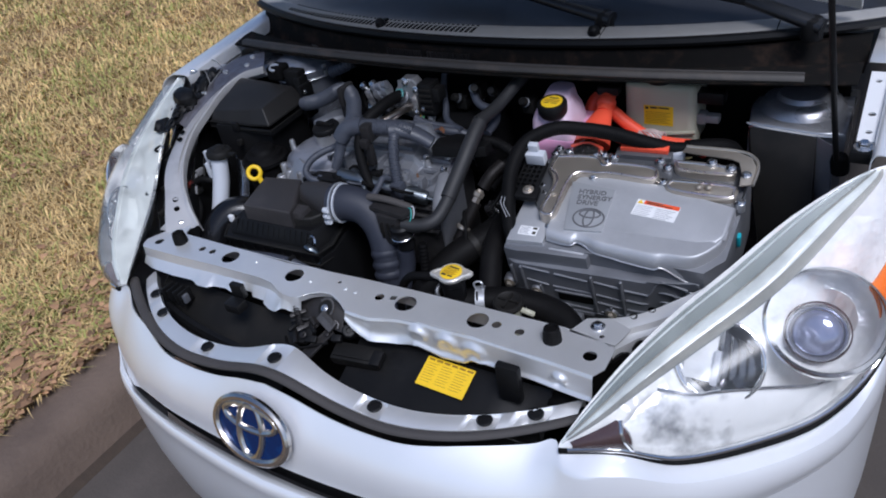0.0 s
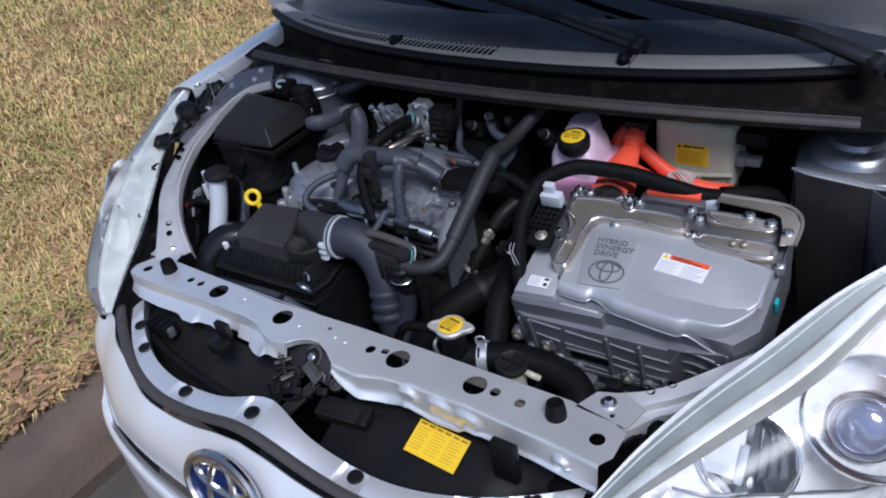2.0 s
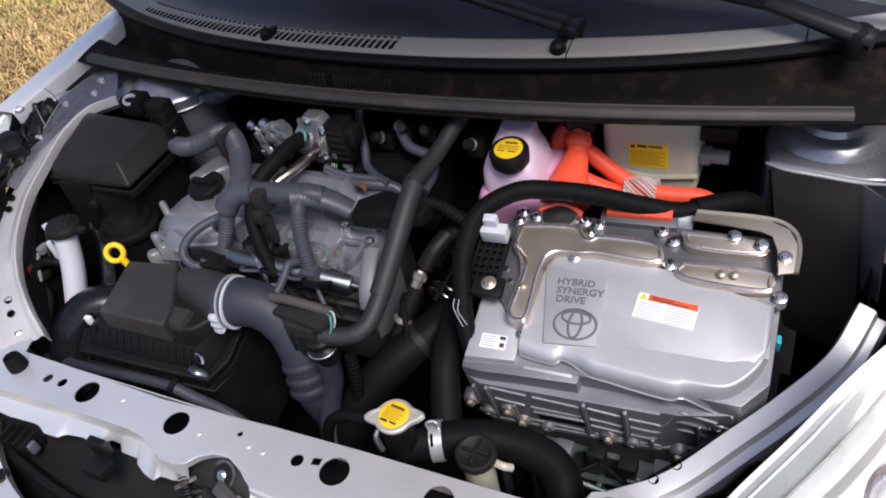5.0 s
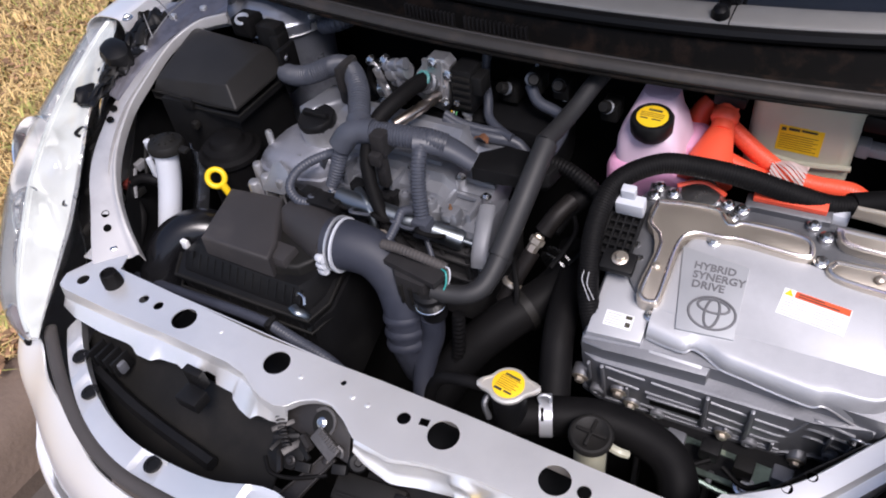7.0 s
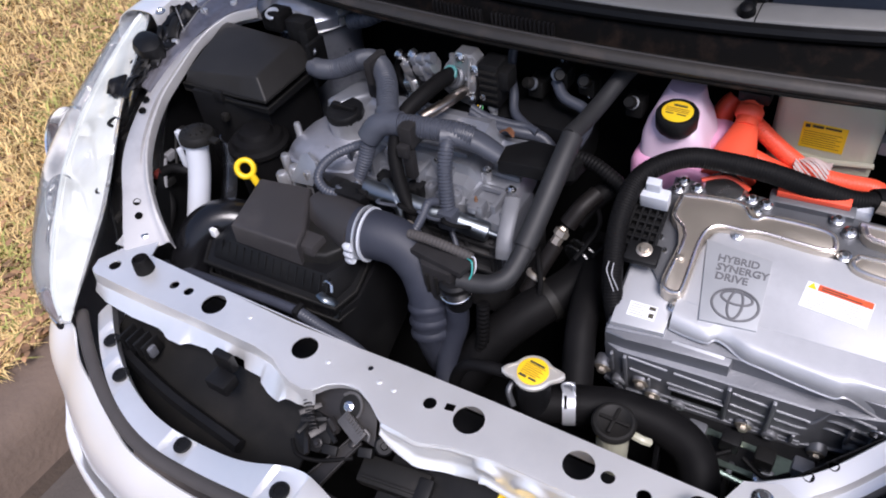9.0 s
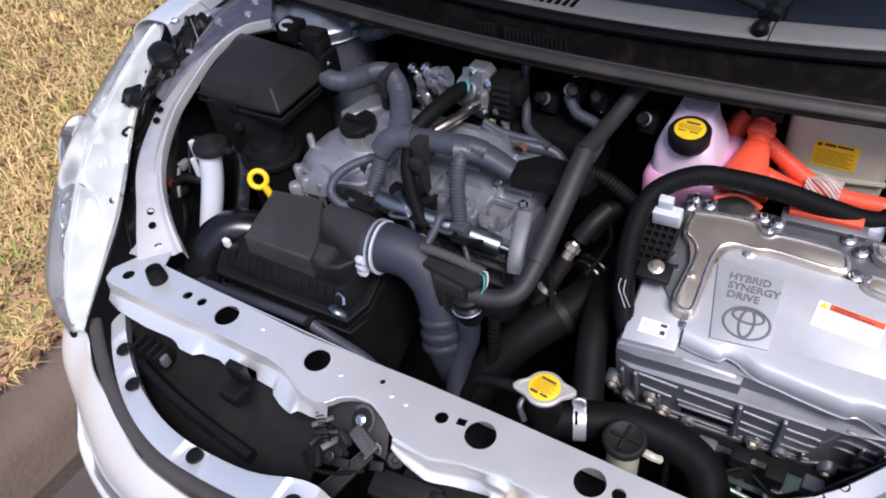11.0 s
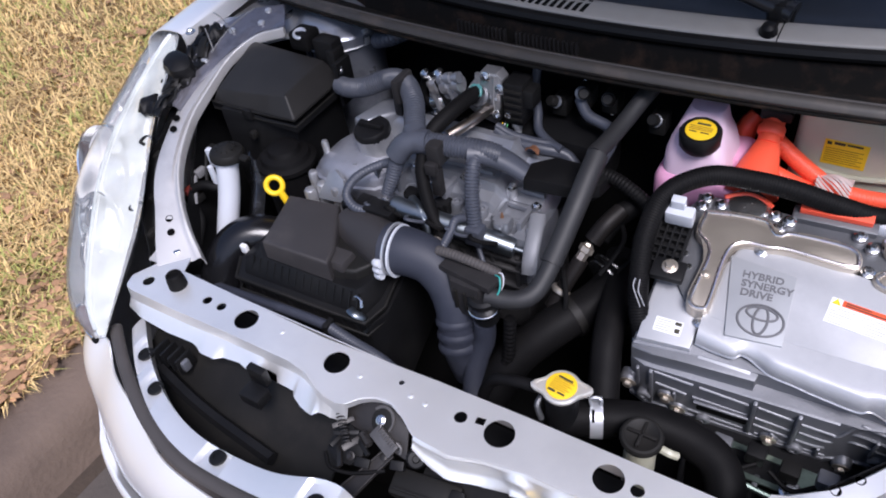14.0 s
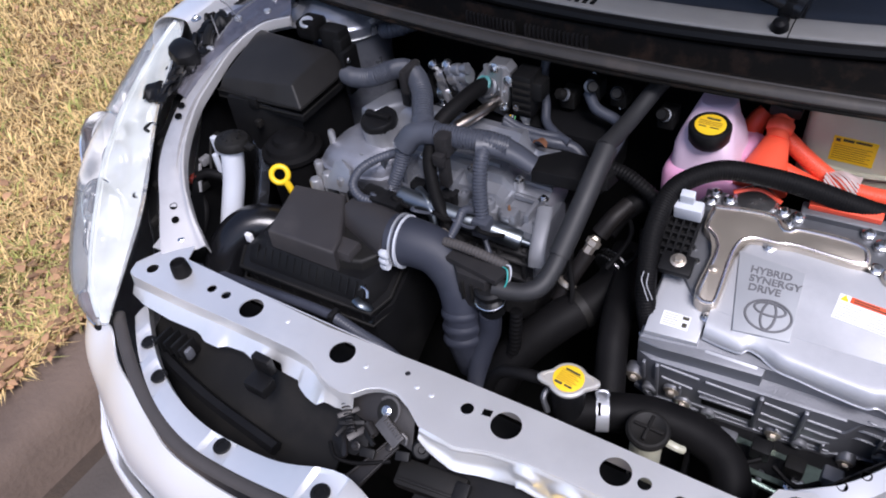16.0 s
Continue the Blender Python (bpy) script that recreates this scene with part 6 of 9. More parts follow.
def build_orange():
    t = thing("high_voltage_cables", (0.31, 0.47, 0.80), "bright orange high voltage cables with a moulded boot", "cable")
    bm = B()
    tube(bm, [(0.297, 0.555, 0.900), (0.297, 0.537, 0.886), (0.299, 0.512, 0.872)], 0.0150, 14)
    part("cable_boot", bm, ORANGE, t)
    bm = B()
    tube(bm, [(0.299, 0.515, 0.872), (0.299, 0.49, 0.863), (0.299, 0.468, 0.853), (0.301, 0.440, 0.838)], 0.0165, 16, r_end=0.036, squash=0.7)
    part("boot_flare", bm, ORANGE, t)
    bm = B()
    box(bm, (0.299, 0.545, 0.904), (0.042, 0.022, 0.016), 0.003)
    part("boot_clip", bm, PLASTIC, t, "black clip")
    bm = B()
    tube(bm, [(0.300, 0.545, 0.862), (0.316, 0.534, 0.858), (0.335, 0.525, 0.850), (0.36, 0.515, 0.840), (0.394, 0.505, 0.828), (0.43, 0.508, 0.822), (0.47, 0.520, 0.815), (0.49, 0.528, 0.80)], 0.0125, 14, 0.0006, 0.0032)
    part("upper_cable", bm, ORANGE, t)
    bm = B()
    tube(bm, [(0.255, 0.52, 0.835), (0.28, 0.512, 0.842), (0.32, 0.500, 0.834), (0.36, 0.496, 0.824), (0.40, 0.498, 0.815), (0.44, 0.51, 0.798)], 0.0125, 14, 0.0006, 0.0032)
    part("lower_cable", bm, ORANGE, t)
    bm = B()
    lathe(bm, [(0.0165, -0.008), (0.0185, -0.005), (0.0185, 0.005), (0.0165, 0.008)], (0.2975, 0.531, 0.882), (0, 0.8, 0.55), 20)
    part("boot_collar", bm, ORANGE, t)
    bm = B()
    tube(bm, [(0.258, 0.548, 0.82), (0.258, 0.552, 0.848), (0.262, 0.558, 0.868), (0.270, 0.566, 0.880)], 0.019, 12, r_end=0.012)
    part("cable_elbow", bm, ORANGE, t)
    braid = pbr("plastic_braid", (0.62, 0.50, 0.46), 0.35, 0.1)
    for k in range(30):
        bm = B()
        a = k * 2.399
        c = Vector((0.394, 0.503, 0.826))
        tube(bm, [c + Vector((-0.022, 0, 0)) + Vector((0, math.cos(a), math.sin(a))) * 0.02, c + Vector((0, math.cos(a + 0.9), math.sin(a + 0.9))) * 0.022,
                  c + Vector((0.022, 0.006, -0.004)) + Vector((0, math.cos(a + 1.8), math.sin(a + 1.8))) * 0.02], 0.0014, 4)
        part("braid_strand", bm, braid, t, "clear woven braid strand")
    t = thing("inverter_harness", (0.35, 0.41, 0.86), "black corrugated wiring loom with a taped end over the inverter", "wiring loom")
    bm = B()
    tube(bm, [(0.245, 0.205, 0.755), (0.228, 0.225, 0.79), (0.216, 0.255, 0.822), (0.208, 0.295, 0.858), (0.214, 0.345, 0.884), (0.255, 0.384, 0.897), (0.305, 0.402, 0.892), (0.355, 0.412, 0.884),
               (0.41, 0.425, 0.866), (0.455, 0.438, 0.852), (0.49, 0.462, 0.844)], 0.0135, 14, 0.0006, 0.0036)
    part("corrugated_loom", bm, RUBBER, t)
    bm = B()
    tube(bm, [(0.475, 0.452, 0.848), (0.505, 0.476, 0.842), (0.53, 0.496, 0.834), (0.545, 0.508, 0.818), (0.55, 0.512, 0.78), (0.55, 0.51, 0.74)], 0.0155, 14)
    part("tape_wrap", bm, RUBBER, t, "dull black tape wrap")
    bm = B()
    box(bm, (0.466, 0.430, 0.843), (0.024, 0.016, 0.018), 0.004)
    part("clear_clip", bm, WHITEPLASTIC, t, "pale plastic clip")
    for k in range(4):
        hose_thing("thin_wire", "thin insulated wire from the loom", [(0.236, 0.222 + 0.002 * k, 0.778), (0.231 + 0.001 * k, 0.206 + 0.002 * k, 0.760), (0.236, 0.198 + 0.002 * k, 0.742 - 0.002 * k), (0.244, 0.20, 0.735)], 0.0011,
                   (WHITEPLASTIC, YELLOW, WHITEPLASTIC, LABELRED)[k], "wire", n=6)


def build_air_cleaner():
    t = thing("air_cleaner", (-0.24, 0.15, 0.60), "dusty black plastic air cleaner box", "air cleaner")
    bm = B()
    prism(bm, [(-0.372, 0.225), (-0.14, 0.27), (-0.102, 0.115), (-0.112, 0.078), (-0.20, 0.074), (-0.352, 0.070), (-0.380, 0.10)], 0.55, 0.732, 0.006, None, 1.0)
    part("lower_case", bm, PLASTIC, t)
    bm = B()
    prism(bm, [(-0.365, 0.222), (-0.145, 0.265), (-0.106, 0.112), (-0.112, 0.074), (-0.20, 0.070), (-0.352, 0.064), (-0.378, 0.10)], 0.734, 0.745, 0.003)
    part("seam_flange", bm, PLASTIC, t)
    for k in range(9):
        bm = B()
        box(bm, (-0.335 + 0.0255 * k, 0.0695 + 0.0008 * k, 0.708), (0.003, 0.007, 0.052), 0.001)
        part("case_rib", bm, PLASTIC, t)
    for z, r in ((0.744, 0.003), (0.718, 0.0025)):
        bm = B()
        tube(bm, [(-0.378, 0.10, z), (-0.354, 0.063, z), (-0.28, 0.066, z), (-0.20, 0.069, z), (-0.112, 0.073, z), (-0.105, 0.112, z), (-0.125, 0.18, z)], r, 8, curved=False)
        part("seam_bead", bm, PLASTIC2, t)
    low = [(-0.366, 0.215), (-0.150, 0.258), (-0.118, 0.12), (-0.122, 0.084), (-0.20, 0.080), (-0.345, 0.076), (-0.370, 0.105)]
    top = [(-0.344, 0.206), (-0.160, 0.242), (-0.130, 0.125), (-0.140, 0.100), (-0.20, 0.096), (-0.314, 0.094), (-0.340, 0.115)]
    bm = B()
    stack(bm, [[(x, y, 0.744) for x, y in low], [(x, y, 0.750) for x, y in low], [(x, y, 0.776) for x, y in top]])
    part("sloping_shoulder", bm, PLASTIC, t)
    for k in range(15):
        bm = B()
        x = -0.332 + 0.0142 * k
        box(bm, (0, 0, 0), (0.0022, 0.024, 0.004), 0, Matrix.Translation((x, 0.0862 + 0.0006 * k / 2, 0.763)) @ Matrix.Rotation(radians(58), 4, 'X'))
        part("shoulder_rib", bm, PLASTIC, t)
    bm = B()
    prism(bm, [(-0.306, 0.096), (-0.182, 0.099), (-0.192, 0.13), (-0.247, 0.214), (-0.339, 0.200)], 0.770, 0.811, 0.006, None, 0.985, 3)
    part("upper_case", bm, DUSTY, t, "dust-filmed upper case")
    bm = B()
    prism(bm, [(-0.25, 0.214), (-0.21, 0.13), (-0.184, 0.106), (-0.150, 0.116), (-0.128, 0.150), (-0.150, 0.240)], 0.770, 0.793, 0.006, None, 0.97, 3)
    part("outlet_case", bm, PLASTIC2, t)
    bm = B()
    box(bm, (-0.190, 0.126, 0.796), (0.050, 0.034, 0.016), 0.004, None, 0.9)
    part("raised_pad", bm, DUSTY, t)
    bm = B()
    tube(bm, [(-0.225, 0.205, 0.775), (-0.17, 0.188, 0.788), (-0.115, 0.168, 0.80)], 0.036, 22)
    part("outlet_duct", bm, DUSTY, t)
    bm = B()
    box(bm, (-0.175, 0.225, 0.812), (0.05, 0.03, 0.02), 0.003, Matrix.Identity(4))
    part("airflow_sensor", bm, PLASTIC, t)
    bm = B()
    tube(bm, [(-0.140, 0.078, 0.757), (-0.128, 0.074, 0.757), (-0.119, 0.078, 0.750), (-0.115, 0.082, 0.738), (-0.117, 0.083, 0.724), (-0.124, 0.078, 0.714)], 0.0065, 10, squash=0.45)
    part("catch_strap", bm, RAILSTEEL, t, "curved steel catch")
    bm = B()
    tube(bm, [(-0.146, 0.092, 0.758), (-0.138, 0.094, 0.768), (-0.128, 0.092, 0.768), (-0.124, 0.086, 0.760)], 0.0024, 8)
    part("catch_wire", bm, STEEL, t, "bright wire loop")
    # flexible outlet hose
    h = thing("air_hose", (-0.06, 0.17, 0.62), "blue-grey rubber air intake hose bending down from the air cleaner", "hose")
    bm = B()
    tube(bm, [(-0.128, 0.172, 0.80), (-0.095, 0.176, 0.802), (-0.062, 0.18, 0.793), (-0.035, 0.176, 0.768), (-0.020, 0.166, 0.738), (-0.013, 0.155, 0.705), (-0.010, 0.148, 0.67), (-0.004, 0.155, 0.60)], 0.0370, 26, r_end=0.024)
    part("hose_body", bm, GREYHOSE, h)
    for c in ((-0.015, 0.158, 0.715), (-0.012, 0.152, 0.693), (-0.010, 0.148, 0.672)):
        bm = B()
        lathe(bm, [(0.0285, -0.007), (0.0306, -0.002), (0.0306, 0.002), (0.0285, 0.007)], c, (0.25, -0.35, -1), 26)
        part("hose_fold", bm, GREYHOSE, h)
    for k in range(2):
        bm = B()
        lathe(bm, [(0.0375, -0.0015), (0.0395, -0.0015), (0.0395, 0.0015), (0.0375, 0.0015)], (-0.118 + 0.009 * k, 0.1735, 0.801), (1, 0.12, 0.03), 30)
        part("hose_clip_band", bm, WHITEPLASTIC if k else LIGHTSTEEL, h, "pale clip band")
    for dz in (0.004, -0.008, -0.02):
        bm = B()
        lathe(bm, [(0.0055, -0.007), (0.007, -0.003), (0.007, 0.003), (0.0055, 0.007)], (-0.122 + 0.002 * dz * 100, 0.135 + abs(dz) * 0.2, 0.80 + dz * 1.2), (1, -0.2, 0.2), 10)
        part("clip_lug", bm, WHITEPLASTIC, h)
    # cold air duct
    t2 = thing("cold_air_duct", (-0.40, 0.09, 0.62), "glossy black cold air duct bending into the air cleaner", "air duct")
    bm = B()
    tube(bm, [(-0.405, 0.055, 0.62), (-0.425, 0.075, 0.68), (-0.425, 0.105, 0.72), (-0.405, 0.14, 0.742), (-0.37, 0.165, 0.735), (-0.34, 0.17, 0.71)], 0.034, 20)
    part("duct_body", bm, GLOSSBLACK, t2)
    bm = B()
    box(bm, (-0.378, 0.112, 0.752), (0.012, 0.008, 0.016), 0.002)
    part("duct_clip", bm, LABELWHITE, t2, "pale clip")


def build_left_side():
    """Filler tube, mount, fuse box and dipstick."""
    t = thing("washer_filler", (-0.475, 0.16, 0.60), "white plastic washer filler tube with a black cap", "filler tube")
    bm = B()
    tube(bm, [(-0.474, 0.208, 0.835), (-0.474, 0.19, 0.78), (-0.475, 0.155, 0.71), (-0.477, 0.125, 0.64), (-0.478, 0.11, 0.58)], 0.0185, 20)
    part("filler_tube", bm, WHITEPLASTIC, t)
    bm = B()
    lathe(bm, [(0.021, -0.01), (0.029, -0.006), (0.0295, 0.002), (0.026, 0.008), (0.016, 0.011), (0.006, 0.018), (0.001, 0.018)], (-0.474, 0.213, 0.842), (0.05, 0.1, 1), 24)
    cap = part("filler_cap", bm, PLASTIC2, t)
    bm = B()
    box(bm, (-0.445, 0.215, 0.842), (0.03, 0.012, 0.005), 0.001)
    part("cap_tab", bm, PLASTIC2, cap)
    for a in range(5):
        bm = B()
        box(bm, (0, 0, 0), (0.034, 0.0025, 0.006), 0.001, Matrix.Translation((-0.474, 0.213, 0.853)) @ Matrix.Rotation(a * 0.63, 4, 'Z'))
        part("cap_rib", bm, PLASTIC2, cap)
    bm = B()
    box(bm, (-0.51, 0.21, 0.825), (0.02, 0.01, 0.035), 0.002)
    box(bm, (-0.50, 0.19, 0.80), (0.008, 0.008, 0.05), 0.002)
    part("filler_clip", bm, WHITEPLASTIC, t)
    # engine mount
    t = thing("engine_mount", (-0.418, 0.285, 0.66), "black rubber dome of the engine mount on a steel bracket", "engine mount")
    bm = B()
    lathe(bm, [(0.045, -0.14), (0.045, -0.02), (0.052, -0.012), (0.052, -0.004), (0.044, 0.0), (0.041, 0.008), (0.03, 0.012), (0.026, 0.02), (0.015, 0.024), (0.001, 0.024)], (-0.418, 0.283, 0.805), n=30)
    part("rubber_dome", bm, RUBBER, t)
    bm = B()
    grid(bm, lambda u, v: (-0.486 + 0.030 * u, 0.262 - 0.058 * v - 0.010 * math.sin(3.1 * u) + 0.006 * math.sin(5 * v), 0.808 - 0.150 * v - 0.012 * u * u), 8, 12)
    thicken(bm, 0.003)
    part("mount_bracket", bm, MOUNTSTEEL, t, "bright bent steel bracket")
    bm = B()
    box(bm, (-0.44, 0.225, 0.66), (0.06, 0.05, 0.012), 0.004)
    part("bracket_foot", bm, MOUNTSTEEL, t)
    bolt(t, (-0.436, 0.21, 0.672), (0, -0.3, 1), 1.4)
    t = thing("dipstick", (-0.38, 0.21, 0.72), "bright yellow ring of the oil dipstick", "dipstick")
    bm = B()
    ax = Vector((0.5, -0.75, 0.45)).normalized()
    q = Vector((0, 0, 1)).rotation_difference(ax).to_matrix()
    tube(bm, [Vector((-0.381, 0.211, 0.806)) + q @ Vector((0.0135 * math.cos(k / 24 * 6.2832), 0.0135 * math.sin(k / 24 * 6.2832), 0)) for k in range(25)], 0.0047, 10, curved=False)
    part("pull_ring", bm, YELLOW, t)
    bm = B()
    tube(bm, [(-0.372, 0.211, 0.797), (-0.366, 0.213, 0.775), (-0.36, 0.22, 0.72)], 0.006, 10)
    part("dipstick_stem", bm, YELLOW, t)
    # fuse box
    t = thing("fuse_box", (-0.485, 0.37, 0.70), "black plastic fuse box with a sloping lid", "fuse box")
    bm = B()
    body = [(-0.556, 0.292), (-0.405, 0.310), (-0.408, 0.435), (-0.575, 0.425)]
    prism(bm, body, 0.68, 0.862, 0.004)
    part("box_body", bm, PLASTIC, t)
    bm = B()
    lid = [(-0.588, 0.306), (-0.450, 0.300), (-0.391, 0.300), (-0.394, 0.440), (-0.595, 0.430)]
    low = (0.860, 0.868, 0.872, 0.874, 0.868)
    lo = [bm.verts.new((x, y, z)) for (x, y), z in zip(lid, low)]
    hi = [bm.verts.new(q) for q in ((-0.572, 0.311, 0.886), (-0.450, 0.313, 0.901), (-0.413, 0.316, 0.905), (-0.423, 0.431, 0.906), (-0.572, 0.420, 0.922))]
    bm.faces.new(lo[::-1])
    top = bm.faces.new(hi)
    for k in range(5):
        bm.faces.new((lo[k], lo[(k + 1) % 5], hi[(k + 1) % 5], hi[k]))
    bmesh.ops.bevel(bm, geom=list(top.edges) + [q for v in hi for q in v.link_edges if q not in top.edges], offset=0.004, segments=3, profile=0.6, affect='EDGES')
    part("lid", bm, LIDBLACK, t, smooth=62)
    bm = B()
    prism(bm, [(x + (0.003 if x > -0.45 else -0.003), y + (0.003 if y > 0.38 else -0.002)) for x, y in lid], 0.850, 0.861, 0.003)
    part("lid_rim", bm, PLASTIC, t)
    for dz, r in ((0.001, 0.0024), (-0.012, 0.002)):
        bm = B()
        tube(bm, [(-0.588, 0.304, 0.860 + dz), (-0.450, 0.298, 0.868 + dz), (-0.389, 0.298, 0.872 + dz), (-0.391, 0.40, 0.873 + dz)], r, 8, curved=False)
        part("lid_bead", bm, PLASTIC2, t)
    bm = B()
    box(bm, (-0.496, 0.297, 0.861), (0.020, 0.008, 0.020), 0.003)
    part("lid_catch", bm, PLASTIC, t)
    bm = B()
    box(bm, (-0.490, 0.290, 0.825), (0.012, 0.012, 0.014), 0.004)
    part("catch_hook", bm, PLASTIC2, t)
    bm = B()
    box(bm, (-0.384, 0.432, 0.874), (0.010, 0.040, 0.080), 0.003)
    part("side_bracket", bm, PLASTIC, t)
    bolt(t, (-0.379, 0.424, 0.898), (1, -0.3, 0.2), 0.55)
    bolt(t, (-0.379, 0.420, 0.868), (1, -0.3, 0.2), 0.4)
    bm = B()
    box(bm, (-0.425, 0.452, 0.912), (0.045, 0.03, 0.05), 0.006)
    box(bm, (-0.405, 0.445, 0.895), (0.02, 0.03, 0.06), 0.005)
    part("relay_block", bm, PLASTIC, t)
    t = thing("bonnet_stop", (-0.47, 0.45, 0.90), "square black rubber bonnet stop with a steel centre", "bonnet stop")
    bm = B()
    box(bm, (-0.47, 0.448, 0.93), (0.044, 0.042, 0.036), 0.012, None, 1.0, 4)
    part("stop_block", bm, RUBBER, t)
    bm = B()
    lathe(bm, [(0.0125, -0.002), (0.0125, 0.0005), (0.0105, 0.0022), (0.007, 0.0012), (0.001, 0.0012)], (-0.468, 0.436, 0.9455), (0.15, -0.35, 0.9), 20)
    part("stop_centre", bm, LIGHTSTEEL, t)
    w = thing("wing_stay", (-0.63, 0.40, 0.88), "black plastic stay and clips beside the wing rail", "bracket")
    bm = B()

    def stay(u, v):
        y = 0.215 + 0.215 * u
        x = -0.626 - 0.055 * v - 0.014 * u + 0.006 * noise.noise((u * 9, v * 4, 2))
        z = 0.876 + 0.055 * u - 0.006 * v + 0.020 * noise.noise((u * 6, v * 3, 5)) + 0.008 * noise.noise((u * 17, v * 8, 1))
        return (x, y, z)
    grid(bm, stay, 40, 12)
    thicken(bm, 0.004)
    part("stay_plate", bm, PLASTIC, w, smooth=60)
    p = Vector((-0.664, 0.318, 0.906))
    bm = B()
    lathe(bm, [(0.027, -0.02), (0.029, 0.004), (0.025, 0.014), (0.015, 0.019), (0.001, 0.020)], p, (0.15, -0.2, 1), 18, lambda a: 1 + 0.18 * math.cos(2 * a + 0.7) + 0.05 * math.cos(5 * a))
    part("stay_cap", bm, PLASTIC, w, "rounded black cap")
    rng = random.Random(8)
    for k in range(9):
        u0 = 0.04 + 0.085 * k
        p, q = Vector(stay(u0, rng.uniform(0.1, 0.9))), Vector(stay(min(1, u0 + rng.uniform(0.10, 0.2)), rng.uniform(0.1, 0.9)))
        bm = B()
        tube(bm, [p + Vector((0, 0, 0.002)), p.lerp(q, 0.5) + Vector((0, 0, rng.uniform(0.004, 0.012))), q + Vector((0, 0, 0.002))], rng.uniform(0.004, 0.008), 7, squash=0.3)
        part("stay_strip", bm, (PLASTIC, PLASTIC2)[k % 2], w)
    bolt(w, (-0.658, 0.362, 0.952), (0, -0.1, 1), 0.9)
    for k, (p, q) in enumerate((((-0.665, 0.43, 0.955), (-0.585, 0.395, 0.945)), ((-0.645, 0.385, 0.950), (-0.610, 0.360, 0.925)), ((-0.62, 0.36, 0.920), (-0.60, 0.47, 0.955)))):
        hose_thing("dry_stalk", "thin dry grass stalk caught beside the wing", [p, Vector(p).lerp(Vector(q), 0.5) + Vector((0, 0, 0.008)), q], 0.0011, GREYPLUG, "stalk", n=6)
    for k, (x, y, z) in enumerate(((-0.545, 0.235, 0.815), (-0.548, 0.20, 0.79), (-0.535, 0.17, 0.76), (-0.53, 0.25, 0.80))):
        bm = B()
        box(bm, (x, y, z), (0.012, 0.02, 0.014), 0.003)
        tube(bm, [(x, y - 0.012, z), (x + 0.012, y - 0.03, z - 0.012), (x + 0.02, y - 0.045, z - 0.03)], 0.003, 6)
        o = part("wiring_plug", bm, (PLASTIC2, GREYPLUG)[k % 2])
        tagged(o, "small wiring plug on the inner wing", "connector", "plugs on the inner wing")
    # loose small wiring near the wing
    hose_thing("wing_harness", "black wiring along the inner wing", [(-0.50, 0.10, 0.70), (-0.525, 0.15, 0.73), (-0.545, 0.158, 0.770), (-0.525, 0.176, 0.786), (-0.500, 0.186, 0.782), (-0.485, 0.20, 0.765)], 0.008, RUBBER, "wiring")
    bm = B()
    box(bm, (-0.540, 0.160, 0.782), (0.012, 0.018, 0.012), 0.003)
    o = part("red_connector", bm, DULLRED)
    tagged(o, "small red wiring connector on the inner wing", "connector")


